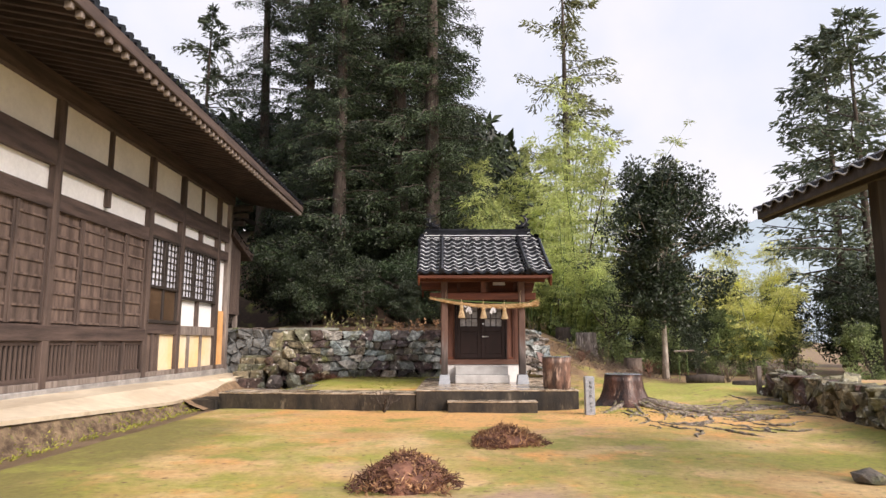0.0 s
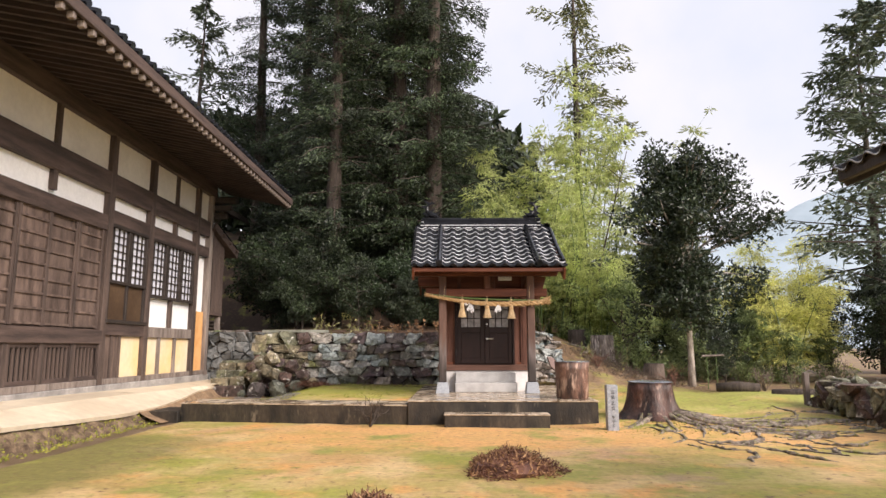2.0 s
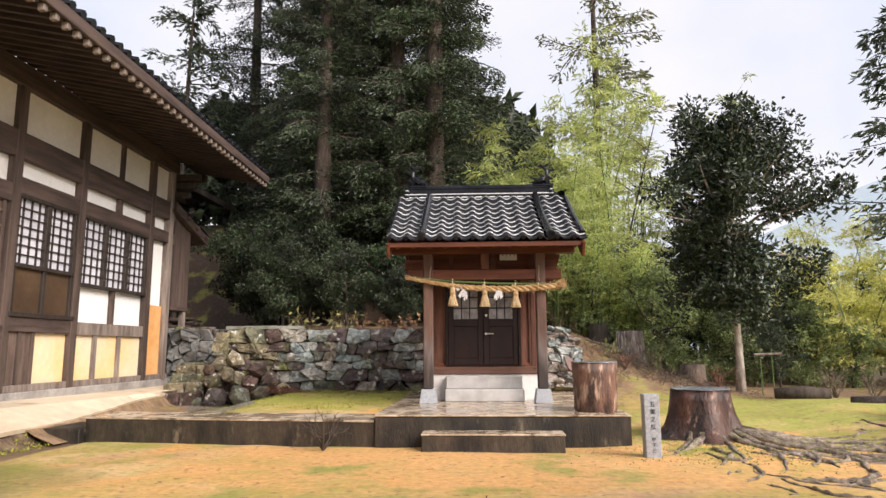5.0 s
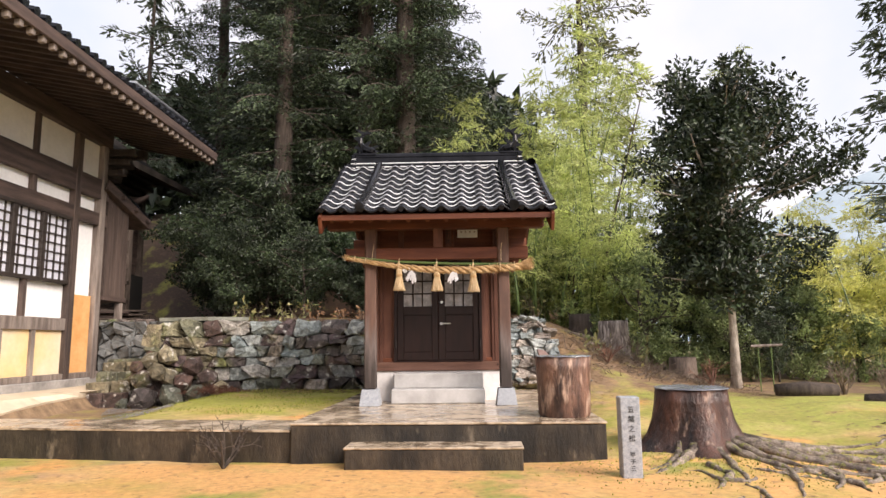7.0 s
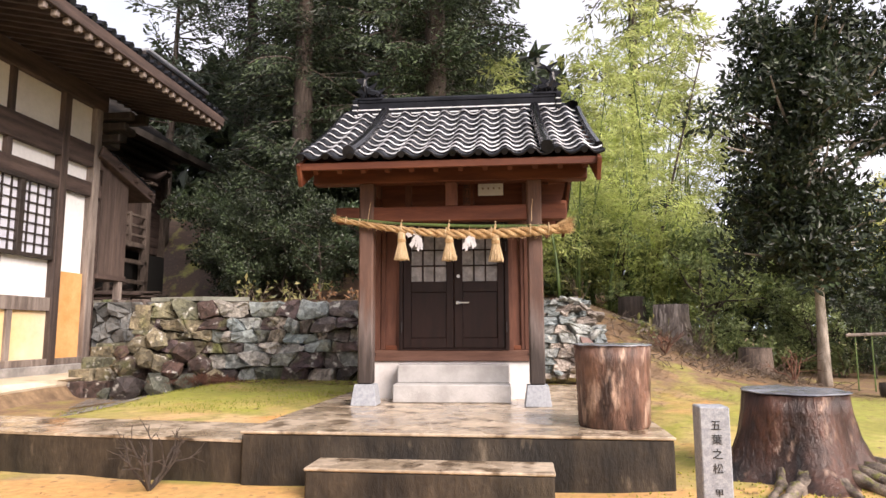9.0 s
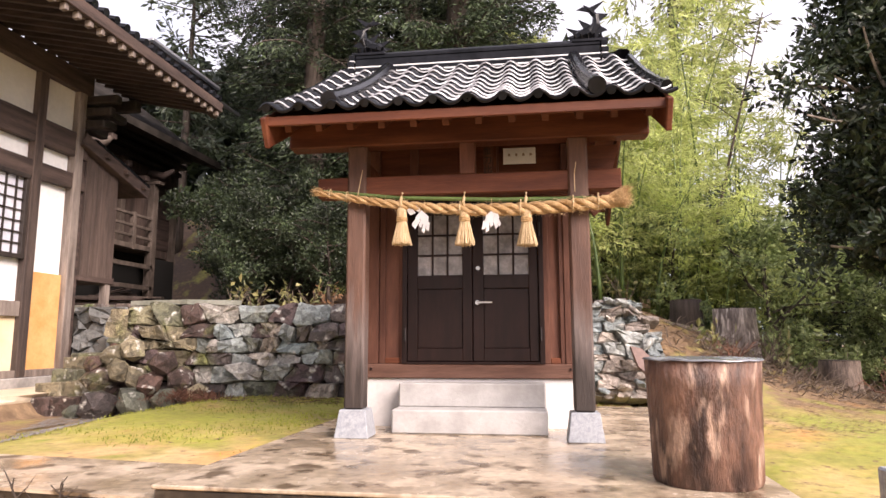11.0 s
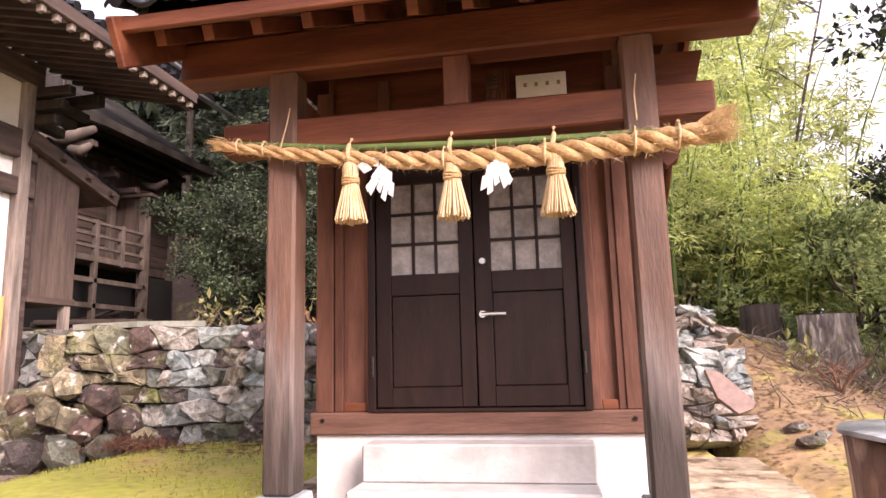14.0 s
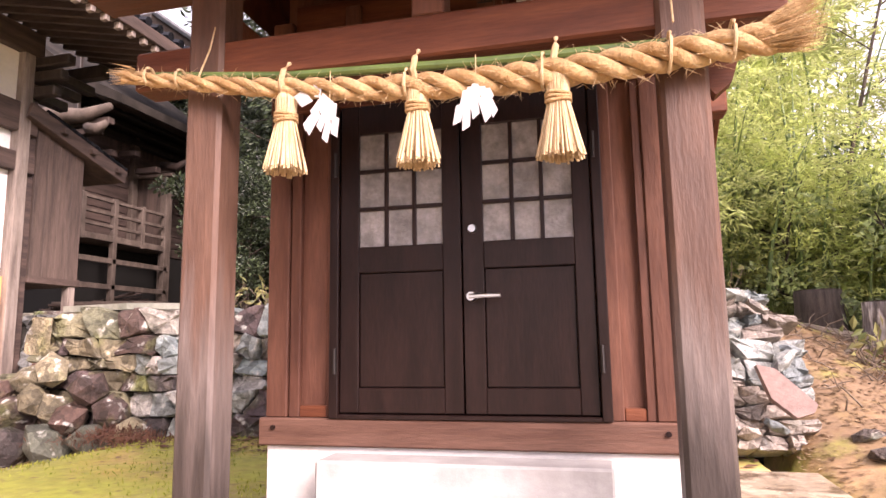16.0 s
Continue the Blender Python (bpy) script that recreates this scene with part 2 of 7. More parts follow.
# one concrete in two materials: near-black sides, far paler tops, both blotched
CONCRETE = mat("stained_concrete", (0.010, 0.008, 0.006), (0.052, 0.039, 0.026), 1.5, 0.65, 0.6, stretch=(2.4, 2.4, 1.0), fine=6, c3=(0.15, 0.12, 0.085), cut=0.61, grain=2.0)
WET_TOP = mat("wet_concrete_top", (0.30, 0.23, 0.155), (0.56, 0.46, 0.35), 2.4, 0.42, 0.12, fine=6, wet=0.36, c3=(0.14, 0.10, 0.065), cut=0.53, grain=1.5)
PAVE = mat("pale_concrete_paving", (0.60, 0.50, 0.37), (0.73, 0.63, 0.48), 0.7, 0.6, 0.15, fine=8, wet=0.2, c3=(0.40, 0.28, 0.17), cut=0.62, grain=0.5)
GRANITE = mat("grey_granite", (0.26, 0.28, 0.31), (0.36, 0.38, 0.41), 30.0, 0.6, 0.2, fine=4)
STEP_GREY = mat("pale_grey_step_concrete", (0.33, 0.32, 0.31), (0.45, 0.44, 0.43), 4.0, 0.8, 0.2, fine=7, grain=0.3)
WALL_STONE = stonemat("mixed_wall_stone", [(0.10, 0.07, 0.068), (0.19, 0.20, 0.19), (0.24, 0.26, 0.25), (0.075, 0.05, 0.052), (0.30, 0.26, 0.22), (0.13, 0.11, 0.105), (0.115, 0.08, 0.08), (0.22, 0.19, 0.18)], (0.12, 0.13, 0.07))
GREY_FACE = stonemat("pale_grey_wall_stone", [(0.32, 0.36, 0.35), (0.40, 0.42, 0.40), (0.27, 0.32, 0.32), (0.43, 0.40, 0.36), (0.22, 0.24, 0.23), (0.36, 0.35, 0.33)], (0.20, 0.21, 0.17), (0.65, 1.55))
OLIVE_STONE = stonemat("olive_brown_wall_stone", [(0.13, 0.11, 0.07), (0.085, 0.05, 0.04), (0.17, 0.155, 0.095), (0.10, 0.10, 0.065), (0.065, 0.042, 0.036), (0.20, 0.17, 0.11)], (0.13, 0.135, 0.05))
BLACK_STONE = stonemat("near_black_wall_stone", [(0.05, 0.04, 0.038), (0.085, 0.09, 0.07), (0.045, 0.035, 0.032), (0.10, 0.105, 0.085)], (0.08, 0.09, 0.045))
DARK_STONE = stonemat("dark_wall_stone", [(0.10, 0.085, 0.07), (0.15, 0.14, 0.11), (0.12, 0.12, 0.10), (0.09, 0.07, 0.06)])
PALE_STONE = stonemat("pale_rubble_stone", [(0.30, 0.32, 0.31), (0.24, 0.28, 0.29), (0.36, 0.31, 0.27), (0.19, 0.22, 0.22), (0.29, 0.25, 0.22)], (0.18, 0.18, 0.15), (0.78, 1.3))
JOINT = mat("dark_earth_joint", (0.015, 0.013, 0.010), (0.035, 0.029, 0.023), 6.0, 0.95, 0.5)
BARK = mat("brown_bark", (0.036, 0.026, 0.020), (0.085, 0.065, 0.052), 3.0, 0.9, 0.9, stretch=(5, 5, 0.7), fine=6)
PALE_BARK = mat("pale_bark", (0.2, 0.17, 0.14), (0.46, 0.40, 0.34), 4.0, 0.9, 0.6, stretch=(3, 3, 1), fine=6)
STUMP = mat("wet_stump_wood", (0.008, 0.005, 0.004), (0.085, 0.036, 0.022), 1.5, 0.32, 1.0, stretch=(3.4, 3.4, 1.3), fine=5, c3=(0.30, 0.20, 0.145), cut=0.60, grain=2.6)
LOG_WOOD = mat("wet_log_bark", (0.030, 0.014, 0.010), (0.19, 0.10, 0.068), 1.7, 0.45, 1.0, stretch=(3.6, 3.6, 1.1), fine=5, c3=(0.40, 0.27, 0.20), cut=0.535, grain=2.2)
SHEET = mat("wet_grey_sheet", (0.16, 0.17, 0.20), (0.30, 0.32, 0.35), 4.0, 0.22, 0.15, wet=0.12)
BROWN_STUMP = mat("dull_brown_stump_wood", (0.075, 0.052, 0.040), (0.19, 0.14, 0.11), 2.0, 0.75, 0.9, stretch=(5, 5, 0.9), fine=4, grain=2.0)
GREY_STUMP = mat("greyed_split_stump_wood", (0.13, 0.10, 0.085), (0.36, 0.30, 0.26), 2.0, 0.75, 0.9, stretch=(5, 5, 0.9), fine=4, c3=(0.62, 0.54, 0.47), cut=0.54, grain=2.0)
ROOT = mat("grey_root_bark", (0.08, 0.06, 0.047), (0.35, 0.285, 0.225), 5.0, 0.7, 1.0, stretch=(2, 2, 2), c3=(0.19, 0.19, 0.05), cut=0.54, grain=2.0)
STRAW = mat("golden_rice_straw", (0.42, 0.25, 0.105), (0.62, 0.42, 0.215), 9.0, 0.8, 0.9, stretch=(1, 1, 1), fine=7)
STRAW_PALE = mat("pale_rice_straw", (0.52, 0.37, 0.20), (0.70, 0.54, 0.34), 9.0, 0.8, 0.5, stretch=(6, 6, 1), fine=7, spread=0.1)
PAPER = plain("white_folded_paper", (0.85, 0.84, 0.85), 0.7)
CULM = mat("green_bamboo_culm", (0.06, 0.10, 0.025), (0.12, 0.18, 0.05), 3.0, 0.4, 0.1)
STEEL = plain("brushed_steel", (0.65, 0.64, 0.62), 0.28, 1.0)
FROST = mat("frosted_pane", (0.18, 0.175, 0.18), (0.32, 0.31, 0.32), 8.0, 0.18, 0.3, fine=5)
SHOJI = mat("white_shoji_paper", (0.50, 0.51, 0.58), (0.62, 0.63, 0.69), 1.5, 0.6, 0.05, grain=0.3)
TWIG = mat("red_brown_twigs", (0.075, 0.03, 0.02), (0.19, 0.085, 0.05), 8.0, 0.75, 0.3, spread=0.2)
DRY = mat("grey_brown_dry_twig", (0.10, 0.075, 0.055), (0.2, 0.15, 0.11), 8.0, 0.8, 0.3)
INK = plain("black_ink", (0.015, 0.014, 0.014), 0.7)
SIGN = mat("white_signboard", (0.70, 0.68, 0.66), (0.78, 0.76, 0.74), 6.0, 0.6, 0.05, grain=0.3)
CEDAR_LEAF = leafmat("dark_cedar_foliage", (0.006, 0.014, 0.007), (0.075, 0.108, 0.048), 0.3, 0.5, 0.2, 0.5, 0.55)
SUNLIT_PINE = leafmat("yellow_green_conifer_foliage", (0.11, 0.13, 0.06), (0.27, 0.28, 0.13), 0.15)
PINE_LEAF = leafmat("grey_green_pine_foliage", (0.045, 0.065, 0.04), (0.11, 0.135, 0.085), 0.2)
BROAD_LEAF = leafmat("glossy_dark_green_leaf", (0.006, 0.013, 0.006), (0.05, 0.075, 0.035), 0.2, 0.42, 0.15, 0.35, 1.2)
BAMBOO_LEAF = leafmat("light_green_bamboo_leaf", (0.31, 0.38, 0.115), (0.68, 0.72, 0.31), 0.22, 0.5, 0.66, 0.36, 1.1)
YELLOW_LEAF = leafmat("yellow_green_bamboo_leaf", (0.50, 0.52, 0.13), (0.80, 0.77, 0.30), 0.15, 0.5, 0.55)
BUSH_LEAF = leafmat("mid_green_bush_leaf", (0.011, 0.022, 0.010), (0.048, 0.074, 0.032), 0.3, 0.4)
# lit copy of the bush leaf: sunlight put into colour and translucence
LIT_LEAF = leafmat("bush_leaf_lit_copy", (0.11, 0.155, 0.058), (0.44, 0.52, 0.24), 0.25, 0.4, 0.48, 0.45, 1.6)
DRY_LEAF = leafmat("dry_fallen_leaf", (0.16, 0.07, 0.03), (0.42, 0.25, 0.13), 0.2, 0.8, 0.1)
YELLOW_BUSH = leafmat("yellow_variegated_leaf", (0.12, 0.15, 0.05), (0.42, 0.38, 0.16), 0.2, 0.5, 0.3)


# ---- mesh helpers ----
origins = {}


def thing(name, at, label, category, group="", kind=""):
    ob = tagged(new(name), label, category, group, kind)
    ob.location = at
    ob.empty_display_size = 0.1
    origins[ob] = Vector(at)
    return ob


def part(name, bm, material, parent=None, label="", smooth=False, at=None):
    """Links a bmesh, in world metres, as one mesh object, under a thing or a part if one is given."""
    base = origins[parent] if parent else Vector(at or (0, 0, 0))
    if base.length:
        bmesh.ops.translate(bm, vec=-base, verts=bm.verts)
    me = bpy.data.meshes.new(name)
    bm.to_mesh(me)
    bm.free()
    me.materials.append(material)
    if smooth:
        me.polygons.foreach_set("use_smooth", [True] * len(me.polygons))
    ob = new(name, me)
    if parent:
        ob.parent = parent
    else:
        ob.location = base
    origins[ob] = base
    if label:
        ob["label"] = label
    return ob


def same_mesh(name, other, parent, m):
    """A further piece on another one's mesh, at the pose m within its parent."""
    ob = new(name, other.data)
    ob.parent = parent
    ob.matrix_basis = m
    return ob


def add_box(bm, x0, x1, y0, y1, z0, z1, bevel=0.0):
    vs = [bm.verts.new((x, y, z)) for z in (z0, z1) for y in (y0, y1) for x in (x0, x1)]
    fs = [bm.faces.new([vs[i] for i in q]) for q in ((0, 2, 3, 1), (4, 5, 7, 6), (0, 1, 5, 4), (2, 6, 7, 3), (0, 4, 6, 2), (1, 3, 7, 5))]
    if bevel:
        bmesh.ops.bevel(bm, geom=list({e for f in fs for e in f.edges}), offset=bevel, segments=1, affect="EDGES", profile=0.5)
    return bm


def box(x0, x1, y0, y1, z0, z1, bevel=0.006):
    return add_box(bmesh.new(), x0, x1, y0, y1, z0, z1, bevel)


def beam(a, b, w, h, bevel=0.006, up=(0, 0, 1)):
    """A squared timber from a to b, w wide and h high."""
    a, b = Vector(a), Vector(b)
    d = (b - a)
    bm = add_box(bmesh.new(), -w / 2, w / 2, 0, d.length, -h / 2, h / 2, bevel)
    y = d.normalized()
    x = y.cross(Vector(up)).normalized()
    z = x.cross(y)
    m = Matrix.Translation(a) @ Matrix((x, y, z)).transposed().to_4x4()
    bmesh.ops.transform(bm, matrix=m, verts=bm.verts)
    return bm


def add_tube(bm, points, radii, sides=8, cap=True):
    """A round tube along points."""
    rings = []
    points = [Vector(p) for p in points]
    for i, (p, r) in enumerate(zip(points, radii)):
        d = (points[min(i + 1, len(points) - 1)] - points[max(i - 1, 0)]).normalized()
        s = d.cross(Vector((0.21, 0.35, 0.91)) if abs(d.z) < 0.8 else Vector((0, 1, 0.1))).normalized()
        q = d.cross(s)
        rings.append([bm.verts.new(p + r * (math.cos(6.28319 * k / sides) * s + math.sin(6.28319 * k / sides) * q)) for k in range(sides)])
    for a, b in zip(rings, rings[1:]):
        for k in range(sides):
            bm.faces.new((a[k], a[(k + 1) % sides], b[(k + 1) % sides], b[k]))
    if cap:
        bm.faces.new(rings[-1])
        bm.faces.new(rings[0][::-1])
    return bm


def tube(points, radii, sides=8):
    return add_tube(bmesh.new(), points, radii, sides)


def raw_mesh(name, verts, faces, material, parent=None, label="", smooth=False):
    me = bpy.data.meshes.new(name)
    me.from_pydata(verts, [], faces)
    me.materials.append(material)
    if smooth:
        me.polygons.foreach_set("use_smooth", [True] * len(me.polygons))
    ob = new(name, me)
    if parent:
        ob.parent = parent
    if label:
        ob["label"] = label
    return ob


def leaves(name, pts, dirs, length, width, material, parent, rng, spread=0.8, label=""):
    """Many small folded leaves at pts, growing about dirs."""
    n = len(pts)
    d = dirs + rng.normal(0, spread, (n, 3))
    d /= np.linalg.norm(d, axis=1)[:, None] + 1e-9
    s = np.cross(d, rng.normal(0, 1, (n, 3)))
    s /= np.linalg.norm(s, axis=1)[:, None] + 1e-9
    up = np.cross(d, s)
    ln = (length * rng.uniform(0.6, 1.3, n))[:, None]
    wd = (width * rng.uniform(0.6, 1.3, n))[:, None]
    mid = pts + d * ln * 0.5 + up * wd * 0.2
    v = np.stack([pts, mid + s * wd * 0.5, pts + d * ln - up * wd * 0.15, mid - s * wd * 0.5], 1).reshape(-1, 3)
    i = np.arange(n)[:, None] * 4
    f = np.concatenate([i + np.array([[0, 1, 2]]), i + np.array([[0, 2, 3]])])
    return raw_mesh(name, v.tolist(), f.tolist(), material, parent, label)


def smooth01(t):
    t = min(1.0, max(0.0, t))
    return t * t * (3 - 2 * t)


# ---- the ground ----
def ground_z(x, y):
    """Height of the natural ground."""
    z = 0.0
    z += 0.27 * smooth01((y - 13.8) / 4.0) * smooth01((x - 3.4) / 0.8)
    if y > 14.75 and x < 3.5:
        z = 0.33 + 0.05 * smooth01((y - 15) / 4)
    if y > 15.3 and x < -2.2:
        z -= 0.30 * smooth01((-2.2 - x) / 1.7)
    hill = 1.66 if x < 3.0 else 1.70 - 1.45 * smooth01((x - 3.0) / 4.6)
    if x < 3.6:
        up = 1.0 if y > (20.1 if x > -4.2 else 21.65) else 0.0
    else:
        up = smooth01((y - 17.6) / 4.8)
    z = z + (hill - z) * up if hill > z else z
    shelf = 1 - (1 - smooth01((x + 8.0) / 3)) * (1 - smooth01((y - 34) / 4))
    if y > 20.1:
        z += 0.075 * (y - 20.1) * (1 - 0.85 * smooth01((x - 3) / 8)) * shelf
    if y > 27:
        z += 0.42 * (y - 27) * (1 - smooth01((x - 2) / 9)) * shelf
    z += 0.12 * math.exp(-((x - 4.8) ** 2 + (y - 14.3) ** 2) / 1.2)
    if x < -4.0 and y < 21.6:
        z = min(z, 0.0) - 0.02 if y < 15.2 else 0.10
    if x > 6.2 and y < 17:
        z += 0.11 * smooth01((x - 6.2) / 1.3)
    z += 0.05 * noise.noise(Vector((x * 0.5, y * 0.5, 3))) * (1 if y > 15 else 0.5) + 0.012 * noise.noise(Vector((x * 2.1, y * 2.1, 9)))
    return z


def steps_between(a, b, d):
    return [a + (b - a) * i / max(1, round((b - a) / d)) for i in range(max(1, round((b - a) / d)))]


gx = [-900, -300, -120, -60, -35, -22, -14] + steps_between(-10, 12, 0.16) + [12, 13, 14.5, 17, 20, 25, 32, 45, 70, 130, 320, 900]
gy = [-900, -300, -100, -40, -20, -10, -5] + steps_between(-2, 26, 0.16) + [26, 27, 28.5, 30, 33, 37, 42, 50, 65, 100, 300, 900]
g_verts = [(x, y, ground_z(min(max(x, -30), 30), min(max(y, -30), 40))) for y in gy for x in gx]
nx = len(gx)
g_faces = [(j * nx + i, j * nx + i + 1, (j + 1) * nx + i + 1, (j + 1) * nx + i) for j in range(len(gy) - 1) for i in range(nx - 1)]


def groundmat():
    m = mat("mossy_sandy_ground", (0.46, 0.28, 0.11), (0.58, 0.41, 0.20), 0.8, 0.8, 0.5, fine=14)
    n, l = m.node_tree.nodes, m.node_tree.links
    hsv = next(x for x in n if x.type == "HUE_SAT")
    co = next(x for x in n if x.type == "TEX_COORD")
    old = hsv.inputs["Color"].links[0].from_socket

    def blotch(scale, lo, hi, colour, under, loc, squash=1.0):
        mp, t, r, mx = n.new("ShaderNodeMapping"), n.new("ShaderNodeTexNoise"), n.new("ShaderNodeMapRange"), n.new("ShaderNodeMix")
        mp.inputs["Location"].default_value = loc
        mp.inputs["Scale"].default_value = (1, squash, 1)
        l.new(co.outputs["Object"], mp.inputs["Vector"])
        l.new(mp.outputs[0], t.inputs["Vector"])
        t.inputs["Scale"].default_value, t.inputs["Detail"].default_value, t.inputs["Roughness"].default_value = scale, 8, 0.6
        r.inputs[1].default_value, r.inputs[2].default_value = lo, hi
        l.new(t.outputs["Fac"], r.inputs[0])
        mx.data_type = "RGBA"
        l.new(r.outputs[0], mx.inputs[0])
        l.new(under, mx.inputs[6])
        mx.inputs[7].default_value = (*colour, 1)
        return mx.outputs[2]
    c = blotch(0.55, 0.42, 0.60, (0.28, 0.27, 0.05), old, (0, 0, 0))
    c = blotch(0.9, 0.54, 0.66, (0.60, 0.31, 0.10), c, (5, 2, 0))
    c = blotch(0.45, 0.60, 0.70, (0.36, 0.23, 0.17), c, (9, 4, 1))
    c = blotch(3.5, 0.60, 0.72, (0.21, 0.25, 0.04), c, (1, 8, 2))
    sep = n.new("ShaderNodeSeparateXYZ")
    l.new(co.outputs["Object"], sep.inputs[0])

    def band(axis, lo, hi, flip=False):
        r = n.new("ShaderNodeMapRange")
        r.inputs[1].default_value, r.inputs[2].default_value = lo, hi
        if flip:
            r.inputs[3].default_value, r.inputs[4].default_value = 1.0, 0.0
        l.new(sep.outputs[axis], r.inputs[0])
        return r.outputs[0]

    def both(a, b, op="MULTIPLY"):
        k = n.new("ShaderNodeMath")
        k.operation = op
        l.new(a, k.inputs[0])
        if isinstance(b, float):
            k.inputs[1].default_value = b
        else:
            l.new(b, k.inputs[1])
        return k.outputs[0]

    def rough_edge(mask, scale, loc):
        """The mask broken up by noise, so that its border is uneven."""
        mp, t, r = n.new("ShaderNodeMapping"), n.new("ShaderNodeTexNoise"), n.new("ShaderNodeMapRange")
        mp.inputs["Location"].default_value = loc
        l.new(co.outputs["Object"], mp.inputs["Vector"])
        l.new(mp.outputs[0], t.inputs["Vector"])
        t.inputs["Scale"].default_value, t.inputs["Detail"].default_value, t.inputs["Roughness"].default_value = scale, 8, 0.65
        s = both(mask, t.outputs["Fac"], "ADD")
        r.inputs[1].default_value, r.inputs[2].default_value = 0.85, 1.2
        l.new(s, r.inputs[0])
        return r.outputs[0]

    def over(mask, colour, under):
        mx = n.new("ShaderNodeMix")
        mx.data_type = "RGBA"
        l.new(mask, mx.inputs[0])
        l.new(under, mx.inputs[6])
        mx.inputs[7].default_value = (*colour, 1)
        return mx.outputs[2]
    # bare orange sand before the platform, moss below the wall, leaf litter on the wooded slope
    sand = both(both(band("Y", 9.8, 11.6), band("Y", 13.9, 14.2, True)), band("X", -4.0, -1.5))
    c = over(rough_edge(both(sand, 0.62), 1.1, (4, 1, 6)), (0.60, 0.33, 0.12), c)
    moss = both(both(band("Y", 15.0, 15.8), band("X", 3.0, 3.4, True)), band("X", -4.4, -3.4))
    c = over(rough_edge(both(moss, 0.52), 1.6, (7, 3, 2)), (0.33, 0.34, 0.05), c)
    slope = both(band("Y", 19.6, 20.3), both(band("Y", 16.8, 19.4), band("X", 3.2, 3.9)), "MAXIMUM")
    c = over(rough_edge(both(slope, 0.72), 2.2, (2, 6, 1)), (0.21, 0.135, 0.078), c)
    # brown litter under the trees, darkened to hold their deep shade
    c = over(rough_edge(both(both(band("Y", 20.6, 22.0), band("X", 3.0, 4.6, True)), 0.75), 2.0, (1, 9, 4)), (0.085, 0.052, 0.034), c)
    side = both(both(band("Y", 14.9, 15.6), band("Y", 20.6, 21.4, True)), band("X", -3.5, -2.6, True))
    c = over(rough_edge(both(side, 0.62), 2.4, (6, 2, 3)), (0.22, 0.14, 0.085), c)
    lawn = both(both(band("Y", 14.6, 15.4), band("Y", 19.6, 18.4)), band("X", 4.2, 5.2))
    c = over(rough_edge(both(lawn, 0.66), 1.3, (5, 5, 5)), (0.30, 0.31, 0.065), c)
    lane = both(band("X", -1.0, -3.4, False), band("Y", 13.4, 12.0))
    c = over(rough_edge(both(lane, 0.78), 0.9, (3, 3, 8)), (0.20, 0.175, 0.05), c)
    near = both(both(band("Y", 8.2, 6.6), band("X", -1.6, 0.0)), band("X", 3.4, 2.2))
    c = over(rough_edge(both(near, 0.55), 1.3, (8, 1, 4)), (0.33, 0.225, 0.16), c)
    c = blotch(1.2, 0.53, 0.66, (0.27, 0.26, 0.06), c, (2, 2, 2))
    c = blotch(9.0, 0.58, 0.70, (0.17, 0.10, 0.055), c, (3, 5, 2))
    l.new(c, hsv.inputs["Color"])
    return m


GROUND = groundmat()
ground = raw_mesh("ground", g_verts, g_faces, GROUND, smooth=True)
tagged(ground, "mossy sandy shrine yard rising to a leaf-littered slope", "ground", kind="structure")

# ---- platform, ledge and paving ----
platform = thing("platform", (1.95, 16, 0), "stained wet concrete platform under the small shrine", "platform", kind="structure")
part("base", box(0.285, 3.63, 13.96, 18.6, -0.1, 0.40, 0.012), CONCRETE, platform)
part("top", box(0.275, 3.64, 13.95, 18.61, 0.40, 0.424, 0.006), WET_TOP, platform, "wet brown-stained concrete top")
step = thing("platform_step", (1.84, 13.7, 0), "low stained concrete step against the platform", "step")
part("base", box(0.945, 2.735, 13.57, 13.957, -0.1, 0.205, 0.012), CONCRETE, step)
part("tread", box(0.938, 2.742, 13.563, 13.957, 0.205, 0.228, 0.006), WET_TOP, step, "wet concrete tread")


def prism(outline, z0, z1):
    bm = bmesh.new()
    lo = [bm.verts.new((x, y, z0)) for x, y in outline]
    hi = [bm.verts.new((x, y, z1)) for x, y in outline]
    bm.faces.new(hi)
    bm.faces.new(lo[::-1])
    for i in range(len(outline)):
        j = (i + 1) % len(outline)
        bm.faces.new((lo[i], lo[j], hi[j], hi[i]))
    return bm


ledge = thing("ledge", (-1.8, 14.5, 0), "low stained concrete retaining kerb with a wet top", "kerb", kind="structure")
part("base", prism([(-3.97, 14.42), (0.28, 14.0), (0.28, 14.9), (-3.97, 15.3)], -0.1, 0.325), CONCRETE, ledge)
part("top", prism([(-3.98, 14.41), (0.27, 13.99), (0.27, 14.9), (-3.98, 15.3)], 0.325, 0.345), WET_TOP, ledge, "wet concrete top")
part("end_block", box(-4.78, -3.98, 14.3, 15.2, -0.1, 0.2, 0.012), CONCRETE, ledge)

# the sloping paved strip along the hall, on its earth bank
pv, pf = [], []
ys = [-12 + 0.5 * i for i in range(70)]
for yy in ys:
    edge = 0.5 if yy < 7.5 else max(0.24, 0.48 - 0.042 * (yy - 7.5))
    if yy > 14:
        edge = 0.24 + 0.1 * smooth01((yy - 14) / 4)
    out = -4.55 + 0.06 * noise.noise(Vector((0, yy * 1.3, 0))) - 0.75 * smooth01((yy - 14.5) / 5.5)
    inner = 0.52 - 0.08 * smooth01((yy - 12) / 8)
    pv += [(-6.6, yy, inner), (-5.2, yy, inner - 0.03), (out, yy, edge), (out - 0.02, yy, edge - 0.06)]
